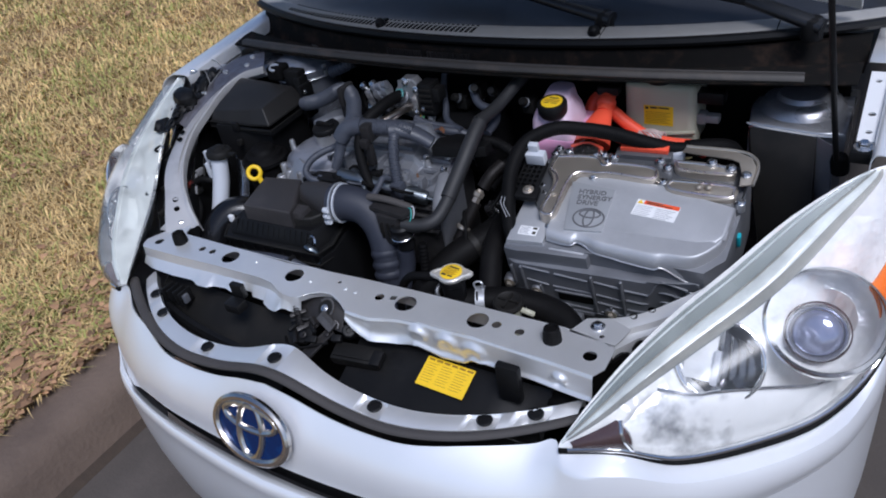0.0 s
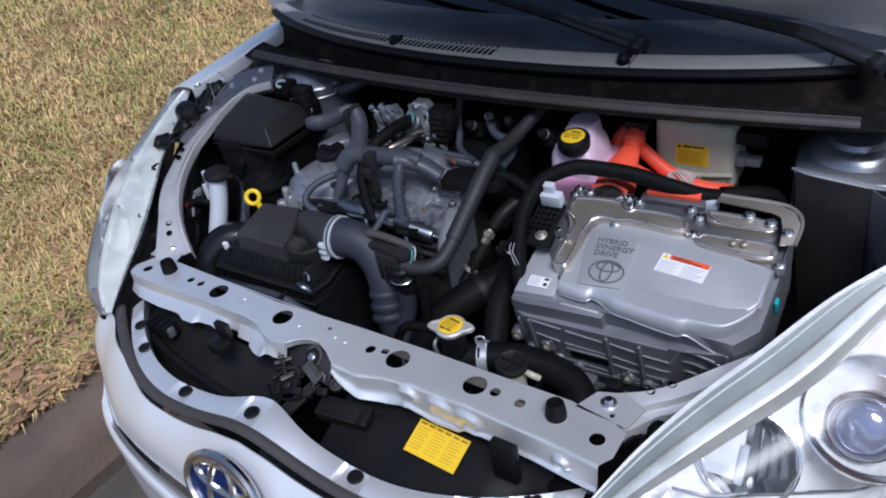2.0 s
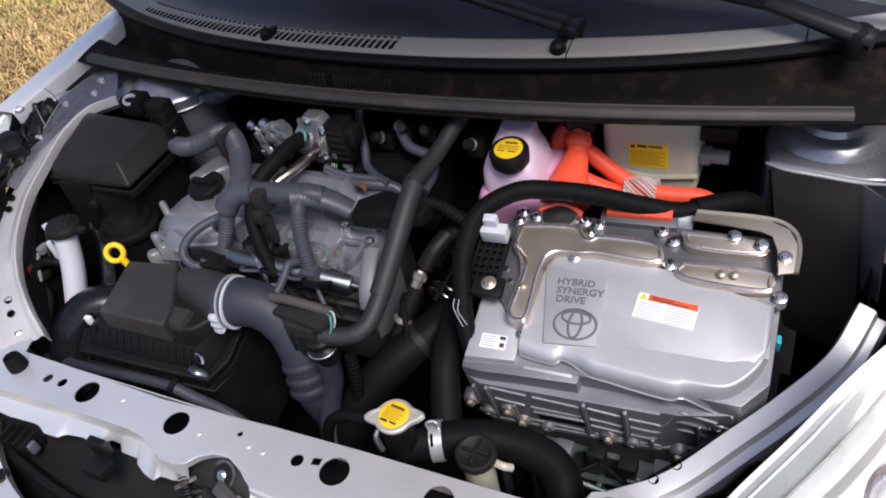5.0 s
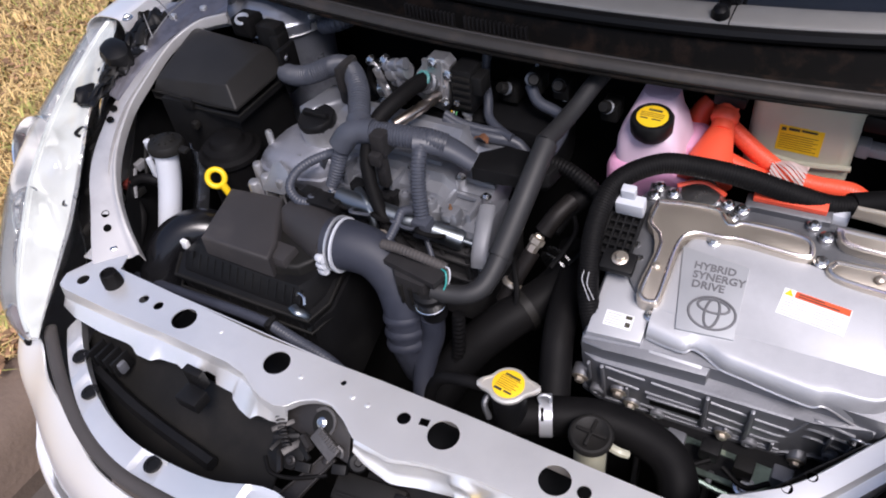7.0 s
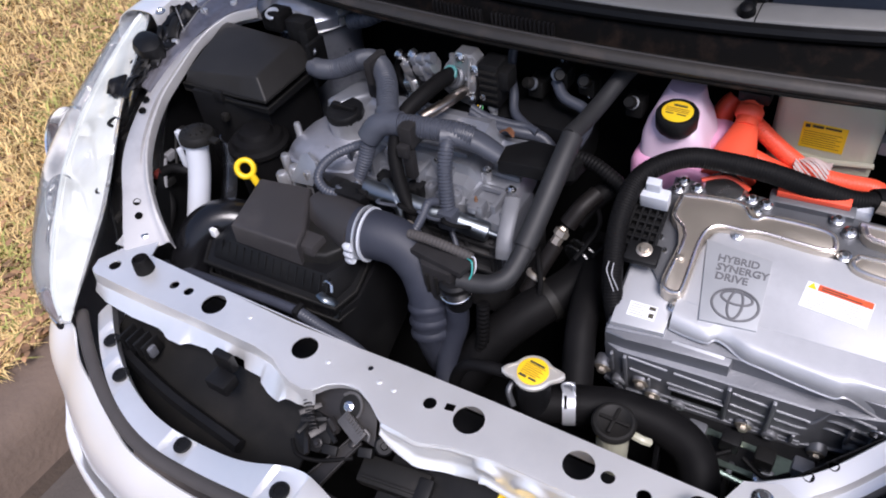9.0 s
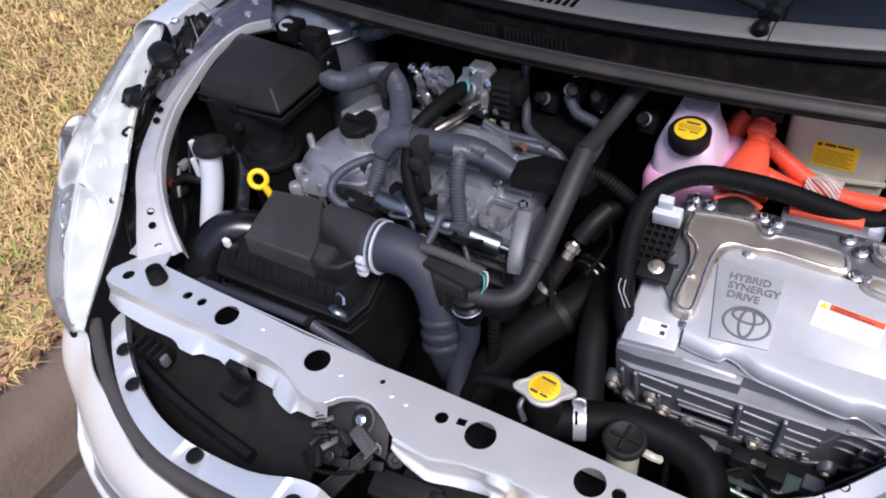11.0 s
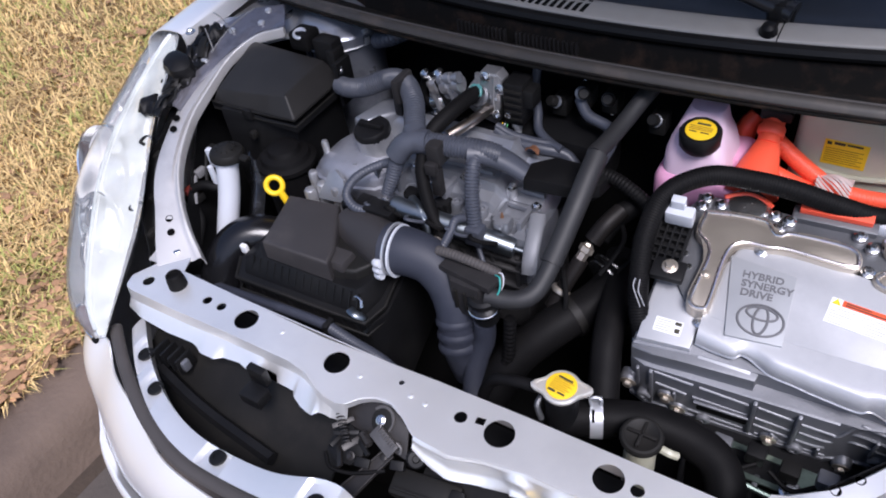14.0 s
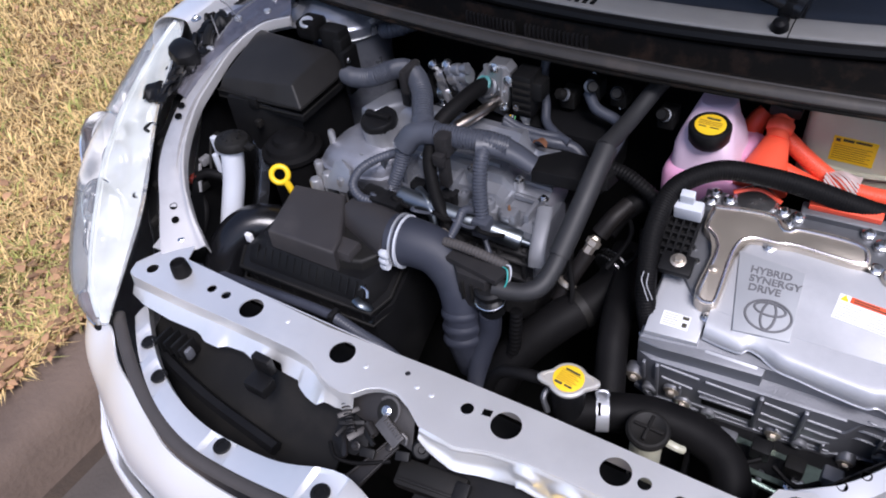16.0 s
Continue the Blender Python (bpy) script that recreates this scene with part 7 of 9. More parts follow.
def build_engine():
    t = thing("engine", (-0.13, 0.36, 0.45), "grey cast aluminium engine head and cam cover", "engine")
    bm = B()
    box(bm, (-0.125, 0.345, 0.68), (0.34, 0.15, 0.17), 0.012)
    part("cylinder_head", bm, HEADSHADE, t)
    # cam cover: terraced front rising to a round ridge at the back
    prof = [(0.272, 0.752), (0.273, 0.774), (0.286, 0.778), (0.289, 0.792), (0.303, 0.796), (0.307, 0.812), (0.325, 0.818), (0.329, 0.832), (0.352, 0.838), (0.372, 0.846), (0.381, 0.858), (0.393, 0.866), (0.408, 0.864), (0.418, 0.852), (0.424, 0.80)]

    def cover(u, v):
        x = -0.305 + 0.352 * u
        k = v * (len(prof) - 1)
        i = min(int(k), len(prof) - 2)
        y = prof[i][0] + (prof[i + 1][0] - prof[i][0]) * (k - i)
        z = prof[i][1] + (prof[i + 1][1] - prof[i][1]) * (k - i)
        low = max(0.0, min(1.0, (x + 0.035) / 0.02))
        z -= low * 0.028 * max(0.0, min(1.0, (z - 0.79) / 0.03))
        end = max(0.0, (abs(u - 0.5) - 0.46) / 0.04)
        return (x, y + 0.006 * low, z - 0.03 * end * end)
    bm = B()
    grid(bm, cover, 90, 42)
    part("cam_cover", bm, ALLOYGREY, t, "grey terraced cam cover")
    for k in range(8):
        x = -0.275 + 0.042 * k
        lo = 0.028 if x > -0.03 else 0.0
        bm = B()
        prism(bm, [(x, 0.290), (x + 0.007, 0.290), (x + 0.007, 0.332), (x, 0.332)], 0.785, 0.826 - 0.7 * lo, 0.002)
        part("cover_rib", bm, ALLOYGREY, t)
        bm = B()
        lathe(bm, [(0.0105, -0.03), (0.0105, 0.004), (0.009, 0.007), (0.0055, 0.0075), (0.005, 0.003), (0.001, 0.003)], (x + 0.022, 0.297, 0.80 - 0.3 * lo), n=14)
        part("cover_boss", bm, ALLOYGREY, t)
        bolt(t, (x + 0.020, 0.280, 0.779), (0, 0, 1), 0.8)
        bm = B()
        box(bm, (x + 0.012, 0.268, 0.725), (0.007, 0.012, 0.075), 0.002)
        part("head_rib", bm, HEADSHADE, t)
    for y, z, x0, x1 in ((0.343, 0.838, -0.27, -0.045), (0.366, 0.846, -0.20, -0.045), (0.352, 0.813, -0.03, 0.035), (0.330, 0.800, -0.03, 0.04), (0.312, 0.789, -0.03, 0.042)):
        bm = B()
        box(bm, ((x0 + x1) / 2, y, z), (x1 - x0, 0.005, 0.008), 0.0015)
        part("long_rib", bm, ALLOYGREY, t)
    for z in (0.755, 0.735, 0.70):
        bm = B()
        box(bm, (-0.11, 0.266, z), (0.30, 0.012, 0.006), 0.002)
        part("head_ledge", bm, HEADSHADE, t)
    for x, y, z, r, h in ((-0.165, 0.318, 0.820, 0.012, 0.016), (-0.015, 0.342, 0.808, 0.008, 0.014), (0.026, 0.362, 0.806, 0.009, 0.018), (-0.082, 0.322, 0.822, 0.010, 0.014), (-0.122, 0.300, 0.808, 0.012, 0.022), (0.030, 0.332, 0.796, 0.006, 0.012)):
        bm = B()
        lathe(bm, [(r, -0.02), (r, h * 0.6), (r * 0.9, h * 0.8), (r * 0.55, h * 0.82), (r * 0.5, h)], (x, y, z), n=14)
        part("cover_stud", bm, ALLOY if r < 0.0095 else ALLOYGREY, t)
        bolt(t, (x, y, z + h), (0, 0, 1), 0.8)
    for x in (-0.16, -0.105, -0.055, -0.003):
        bm = B()
        box(bm, (x, 0.288, 0.797), (0.026, 0.020, 0.026), 0.004)
        box(bm, (x, 0.278, 0.803), (0.014, 0.012, 0.012), 0.003)
        part("injector_plug", bm, (PLASTIC, ALLOYGREY)[x > -0.08], t)
    bm = B()
    box(bm, (-0.003, 0.288, 0.814), (0.006, 0.005, 0.010), 0.002, None, 0.4)
    part("plug_tip", bm, pbr("tan_plug_tip", (0.20, 0.10, 0.05), 0.6), t, "tan plug tip")
    # chain end cover and oil filler
    foot = [(-0.357, 0.300), (-0.352, 0.280), (-0.332, 0.268), (-0.300, 0.264), (-0.262, 0.268), (-0.228, 0.278), (-0.207, 0.305), (-0.203, 0.35), (-0.205, 0.395), (-0.225, 0.412), (-0.265, 0.418), (-0.31, 0.412), (-0.342, 0.390), (-0.356, 0.345)]
    bm = B()
    stack(bm, [[(-0.276 + (x + 0.276) * s, 0.338 + (y - 0.338) * s, z) for x, y in foot] for s, z in ((1.0, 0.60), (1.0, 0.786), (1.02, 0.788), (1.02, 0.796), (0.965, 0.798), (0.94, 0.806), (0.88, 0.814), (0.79, 0.820), (0.62, 0.826), (0.40, 0.830))])
    part("chain_cover", bm, ALLOYROUGH, t, "bright cast chain cover")
    bm = B()
    prism(bm, [(-0.306, 0.346), (-0.285, 0.334), (-0.236, 0.392), (-0.238, 0.424), (-0.288, 0.424)], 0.80, 0.872, 0.009, None, 0.93, 3)
    part("cover_fin", bm, ALLOYGREY, t)
    for x, y, z, r in ((-0.341, 0.306, 0.838, 0.006), (-0.352, 0.272, 0.796, 0.008), (-0.322, 0.258, 0.792, 0.010), (-0.290, 0.254, 0.794, 0.008), (-0.338, 0.243, 0.785, 0.010)):
        bm = B()
        lathe(bm, [(r, -0.09), (r, 0.0), (r * 0.75, 0.004), (0.001, 0.005)], (x, y, z), n=14)
        part("cover_lug", bm, ALLOY, t)
    for a in ([(-0.336, 0.300, 0.810), (-0.322, 0.290, 0.811), (-0.306, 0.292, 0.817), (-0.300, 0.307, 0.823)], [(-0.296, 0.280, 0.808), (-0.270, 0.282, 0.811), (-0.250, 0.290, 0.816), (-0.226, 0.302, 0.815)]):
        bm = B()
        tube(bm, a, 0.0030, 8)
        part("cover_bead", bm, ALLOY, t)
    bm = B()
    lathe(bm, [(0.036, -0.05), (0.031, -0.004), (0.0295, 0.0), (0.0295, 0.025)], (-0.261, 0.341, 0.832), (-0.05, -0.1, 1), 24)
    part("filler_neck", bm, ALLOY, t)
    bm = B()
    lathe(bm, [(0.0285, 0), (0.030, 0.002), (0.030, 0.013), (0.028, 0.016), (0.001, 0.016)], (-0.262, 0.340, 0.853), (-0.05, -0.1, 1), 28, lambda a: 1 + 0.012 * math.cos(20 * a))
    box(bm, (-0.2625, 0.339, 0.872), (0.046, 0.010, 0.009), 0.003)
    part("oil_cap", bm, PLASTIC, t, "black oil filler cap")
    bm = B()
    prism(bm, [(-0.024, -0.012), (-0.006, 0.036), (0.006, 0.042), (0.024, 0.030), (0.034, -0.008)][::-1], -0.003, 0.003, 0.0015, Matrix.Translation((-0.300, 0.250, 0.785)) @ Matrix.Rotation(radians(62), 4, 'X'))
    part("sensor_bracket", bm, ALLOYGREY, t, "flat grey bracket plate")
    # injector rail: a bright cylinder along the front
    bm = B()
    lathe(bm, [(0.0135, 0), (0.0150, 0.004), (0.0150, 0.192), (0.0135, 0.197), (0.005, 0.198), (0.005, 0.212), (0.001, 0.212)], (-0.165, 0.242, 0.816), (1, 0.13, -0.20), 22)
    part("fuel_rail", bm, RAILSTEEL, t, "dark bright steel fuel rail")
    bm = B()
    tube(bm, [(-0.145, 0.265, 0.815), (-0.118, 0.247, 0.815), (-0.100, 0.234, 0.792), (-0.106, 0.226, 0.765)], 0.0075, 12)
    part("bright_pipe", bm, RAILSTEEL, t)
    bm = B()
    lathe(bm, [(0.018, 0), (0.02, 0.004), (0.02, 0.01), (0.012, 0.014), (0.001, 0.014)], (-0.078, 0.213, 0.778), (0.3, -0.4, 0.8), 18)
    part("pipe_flange", bm, ZINC, t)
    bm = B()
    prism(bm, [(0.018, 0.275), (0.045, 0.272), (0.052, 0.285), (0.052, 0.36), (0.02, 0.34)], 0.66, 0.792, 0.006)
    part("end_lug", bm, ALLOYGREY, t)
    bm = B()
    tube(bm, [(0.040, 0.318, 0.806), (0.048, 0.292, 0.800), (0.054, 0.268, 0.788), (0.058, 0.252, 0.772), (0.060, 0.246, 0.758)], 0.0115, 12, squash=0.35)
    part("pipe_bracket", bm, BRACKETGREY, t, "grey cast pipe bracket")
    for x, y, z, a, b, c in ((-0.212, 0.238, 0.806, 0.03, 0.022, 0.018), (-0.165, 0.246, 0.80, 0.022, 0.018, 0.02), (-0.240, 0.228, 0.800, 0.02, 0.02, 0.02), (-0.188, 0.226, 0.800, 0.024, 0.014, 0.014), (-0.03, 0.255, 0.785, 0.026, 0.016, 0.018)):
        bm = B()
        box(bm, (x, y, z), (a, b, c), 0.004)
        box(bm, (x, y - b * 0.5, z + c * 0.3), (a * 0.5, 0.005, 0.005), 0.001)
        part("sensor_plug", bm, PLASTIC, t)
    for k in range(7):
        bm = B()
        x0 = -0.245 + 0.036 * k
        tube(bm, [(x0, 0.240, 0.805), (x0 + 0.010, 0.224 - 0.004 * (k % 2), 0.818 + 0.004 * (k % 3)), (x0 + 0.026, 0.228, 0.812), (x0 + 0.040, 0.245, 0.80)], 0.0034 - 0.0006 * (k % 2), 7)
        part("lead", bm, (RUBBER, LOOM)[k % 2], t)
    # black coil cover at the end of the cam cover
    t2 = thing("coil_cover", (0.04, 0.385, 0.80), "flat black plastic cover at the end of the cam cover", "cover")
    bm = B()
    prism(bm, [(0.012, 0.330), (0.085, 0.338), (0.118, 0.356), (0.125, 0.395), (0.035, 0.392), (0.006, 0.365)], 0.836, 0.858, 0.004)
    part("cover_top", bm, PLASTIC, t2)
    bm = B()
    grid(bm, lambda u, v: (-0.014 + 0.022 * u, 0.386 + 0.014 * v * (1 - 0.5 * u), 0.859 + 0.005 * math.sin(3.1 * u) + 0.003 * math.sin(5 * v + 4 * u)), 7, 5)
    thicken(bm, 0.0006)
    part("dry_leaf_scrap", bm, pbr("rusty_leaf", (0.14, 0.055, 0.022), 0.8), t2, "brown scrap of leaf")


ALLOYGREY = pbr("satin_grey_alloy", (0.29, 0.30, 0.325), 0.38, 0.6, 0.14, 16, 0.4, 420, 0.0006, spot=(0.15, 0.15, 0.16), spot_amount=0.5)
LIDBLACK = pbr("satin_lid_plastic", (0.0155, 0.0148, 0.0145), 0.52, 0, 0.2, 14, 0.2, 700, 0.0005, spot=(0.03, 0.028, 0.027), spot_amount=0.35, spec=0.3)


def build_throttle():
    """Bright valve cluster behind the cam cover."""
    t = thing("throttle_valve", (-0.13, 0.44, 0.82), "bright cast metal throttle and valve cluster with bolts and pipes", "valve")
    up = Matrix.Translation((0, 0.447, 0)) @ Matrix.Rotation(radians(90), 4, 'X')
    kite = [(-0.112, 0.943), (-0.085, 0.944), (-0.076, 0.934), (-0.082, 0.885), (-0.092, 0.852), (-0.120, 0.858), (-0.152, 0.879), (-0.135, 0.914)]
    bm = B()
    prism(bm, kite[::-1], -0.014, 0.008, 0.004, up)
    body = part("valve_body", bm, ALLOY, t, "cast metal throttle housing")
    for a, b, r in (((-0.118, 0.938), (-0.122, 0.870), 0.0045), ((-0.088, 0.940), (-0.096, 0.862), 0.004), ((-0.135, 0.908), (-0.086, 0.898), 0.0035), ((-0.146, 0.880), (-0.112, 0.900), 0.0045)):
        bm = B()
        tube(bm, [(a[0], 0.440, a[1]), (b[0], 0.440, b[1])], r, 8)
        part("casting_rib", bm, ALLOY, body)
    bm = B()
    lathe(bm, [(0.019, 0), (0.019, 0.010), (0.016, 0.013), (0.012, 0.013), (0.012, 0.020), (0.001, 0.020)], (-0.116, 0.442, 0.898), (-0.1, -0.8, 0.5), 20)
    part("hose_boss", bm, ALLOYDARK, body)
    bm = B()
    lathe(bm, [(0.0135, 0), (0.0145, 0.001), (0.0145, 0.004), (0.0135, 0.005)], (-0.119, 0.432, 0.908), (-0.2, -0.5, 0.4), 18)
    part("teal_clip", bm, pbr("teal_clip_plastic", (0.08, 0.26, 0.25), 0.4), t, "teal hose clip")
    for x, z in ((-0.080, 0.919), (-0.104, 0.936), (-0.090, 0.870), (-0.140, 0.886), (-0.116, 0.868)):
        bolt(body, (x, 0.438, z), (0, -1, 0.1), 0.85)
    # stack of small drums at the side of the housing
    for k, (x, z, r, h) in enumerate(((-0.206, 0.868, 0.0135, 0.058), (-0.202, 0.886, 0.011, 0.056), (-0.196, 0.903, 0.0135, 0.054), (-0.182, 0.921, 0.009, 0.040))):
        bm = B()
        lathe(bm, [(0.001, -0.002), (r * 0.7, -0.002), (r, 0.0), (r, h * 0.2), (r * 0.75, h * 0.22), (r * 0.75, h * 0.34), (r * 1.05, h * 0.36), (r * 1.05, h * 0.6), (r * 0.7, h * 0.64), (r * 0.7, h * 0.8), (r, h * 0.82), (r, h)], (x, 0.440 - 0.004 * k, z), (1, 0, 0.30), 16)
        part("valve_drum", bm, (STEEL, ALLOYGREY, ALLOY, ALLOYGREY)[k], t)
    for k in range(3):
        bm = B()
        box(bm, (0, 0, 0), (0.006, 0.024, 0.060), 0.0015, Matrix.Translation((-0.192 + 0.016 * k, 0.434, 0.886 + 0.006 * k)) @ Matrix.Rotation(-0.35, 4, 'Y'))
        part("drum_fin", bm, (ALLOY, PLASTIC, ALLOYGREY)[k], t)
    bm = B()
    prism(bm, [(-0.216, 0.428), (-0.178, 0.424), (-0.166, 0.444), (-0.208, 0.452)], 0.846, 0.850, 0.001)
    part("valve_bracket", bm, STEEL, t, "bright bracket plate")
    for x, y in ((-0.203, 0.438), (-0.186, 0.434)):
        bolt(t, (x, y, 0.850), (0, 0, 1), 0.8)
    for x, z in ((-0.206, 0.915), (-0.180, 0.921), (-0.166, 0.862)):
        bm = B()
        lathe(bm, [(0.006, 0), (0.006, 0.008), (0.0085, 0.009), (0.0085, 0.014), (0.004, 0.017), (0.001, 0.017)], (x, 0.436, z), (-0.3, -0.5, 0.8), 12)
        part("valve_stud", bm, STEEL, t)
    # ridged black motor
    bm = B()
    box(bm, (-0.056, 0.452, 0.900), (0.034, 0.040, 0.072), 0.005)
    box(bm, (-0.034, 0.450, 0.912), (0.022, 0.030, 0.030), 0.004)
    motor = part("motor_plug", bm, PLASTIC, t, "black ridged valve motor")
    for k in range(5):
        bm = B()
        box(bm, (-0.055, 0.431, 0.876 + 0.012 * k), (0.030, 0.004, 0.005), 0.001)
        part("motor_rib", bm, PLASTIC2, motor)
    bm = B()
    lathe(bm, [(0.005, 0), (0.005, 0.003), (0.001, 0.004)], (-0.063, 0.430, 0.882), (0, -1, 0.2), 12)
    part("motor_screw", bm, STEEL, motor)
    bm = B()
    tube(bm, [(-0.098, 0.432, 0.884), (-0.098, 0.405, 0.889), (-0.108, 0.372, 0.888), (-0.121, 0.346, 0.884)], 0.0085, 12)
    part("bright_tube", bm, TUBESTEEL, t)
    hose_thing("vacuum_hose", "black rubber vacuum hose over the cam cover", [(-0.117, 0.438, 0.906), (-0.122, 0.41, 0.910), (-0.128, 0.375, 0.908), (-0.138, 0.340, 0.898), (-0.146, 0.315, 0.88)], 0.0125, RUBBER)
    hose_thing("valve_hose", "small black hose behind the throttle", [(-0.203, 0.436, 0.862), (-0.215, 0.438, 0.866), (-0.223, 0.440, 0.880), (-0.220, 0.442, 0.900), (-0.206, 0.444, 0.911), (-0.190, 0.450, 0.916)], 0.0075, RUBBER)
    hose_thing("breather_hose", "dark grey rubber breather hose", [(-0.075, 0.412, 0.872), (-0.05, 0.412, 0.862), (-0.015, 0.418, 0.855), (0.01, 0.424, 0.852), (0.03, 0.42, 0.85)], 0.0065, LOOM)
    hose_thing("rear_loom", "grey wiring loom behind the cam cover", [(-0.075, 0.41, 0.865), (-0.04, 0.408, 0.852), (0.0, 0.415, 0.847), (0.035, 0.425, 0.838), (0.06, 0.42, 0.815)], 0.009, LOOM, "wiring loom")
    for k in range(3):
        hose_thing("thin_wire", "thin coloured wire at the throttle plug", [(-0.074 + 0.004 * k, 0.43, 0.866), (-0.074 + 0.006 * k, 0.418, 0.858), (-0.070 + 0.007 * k, 0.408, 0.850)], 0.0009, (YELLOW, WHITEPLASTIC, pbr("green_wire", (0.1, 0.4, 0.15), 0.5))[k], "wire", n=6)
    bm = B()
    lathe(bm, [(0.006, 0), (0.006, 0.01), (0.009, 0.012), (0.009, 0.024), (0.004, 0.03), (0.004, 0.05)], (-0.055, 0.443, 0.845), n=12)
    o = part("sensor_stud", bm, LIGHTSTEEL)
    tagged(o, "small bright sensor stud on the manifold", "sensor")
    for x, y, z in ((0.02, 0.545, 0.89), (0.065, 0.54, 0.885)):
        bm = B()
        lathe(bm, [(0.005, -0.02), (0.0055, 0.0), (0.007, 0.002), (0.007, 0.008), (0.004, 0.012), (0.004, 0.02), (0.001, 0.02)], (x, y - 0.01, z - 0.01), (0.2, -0.4, -0.8), 6)
        o = part("pipe_fitting", bm, STEEL)
        tagged(o, "bright pipe fitting on the firewall", "fitting", "fittings on the firewall")
    for k, (x, y, z) in enumerate(((0.035, 0.50, 0.90), (0.075, 0.505, 0.895), (0.15, 0.50, 0.88), (-0.005, 0.50, 0.875))):
        r = thing("firewall_valve", (x, y, z - 0.02), "black plastic valve with a bright clip near the firewall", "valve", "valves near the firewall")
        bm = B()
        box(bm, (x, y, z), (0.026, 0.03, 0.03), 0.005, Matrix.Identity(4))
        lathe(bm, [(0.009, 0), (0.009, 0.02), (0.007, 0.024), (0.001, 0.024)], (x, y - 0.012, z + 0.008), (0.3 - 0.2 * k, -0.7, 0.5), 12)
        part("valve_block", bm, PLASTIC2, r)
        bm = B()
        lathe(bm, [(0.0092, 0), (0.0100, 0.0006), (0.0100, 0.0024), (0.0092, 0.003)], (x, y - 0.02, z + 0.014), (0.3 - 0.2 * k, -0.7, 0.5), 16)
        part("spring_clip", bm, ALLOYDARK, r)
    hose_thing("cross_hose", "grey rubber hose crossing under the cowl", [(0.03, 0.485, 0.90), (0.05, 0.47, 0.885), (0.085, 0.465, 0.875), (0.10, 0.44, 0.868), (0.10, 0.40, 0.86)], 0.0085, LOOM)
    hose_thing("return_hose", "thin grey hose beside the cam cover", [(-0.053, 0.515, 0.925), (-0.051, 0.500, 0.903), (-0.042, 0.482, 0.886), (-0.031, 0.466, 0.874), (-0.020, 0.445, 0.858), (0.0, 0.432, 0.852), (0.018, 0.424, 0.85)], 0.0072, LOOM)
    hose_thing("ribbed_grommet", "ribbed black rubber grommet beside the strut tower", [(-0.372, 0.520, 0.905), (-0.355, 0.515, 0.912), (-0.330, 0.512, 0.922), (-0.30, 0.520, 0.935)], 0.014, LOOM, "grommet", 0.002, 0.009)
    for k in range(0, 4, 2):
        hose_thing("thin_wire", "pale thin wire looping beside the inverter", [(0.221 + 0.003 * k, 0.225, 0.842), (0.222 + 0.004 * k, 0.216 - 0.002 * k, 0.836), (0.229 + 0.003 * k, 0.210, 0.826), (0.236 + 0.002 * k, 0.206 + 0.002 * k, 0.814)], 0.0006, GREYINK, "wire", n=6)
    # manifold and dark mass behind
    bm = B()
    box(bm, (-0.10, 0.50, 0.79), (0.36, 0.12, 0.12), 0.03)
    o = part("intake_manifold", bm, PLASTIC)
    tagged(o, "black plastic intake manifold behind the engine", "manifold")


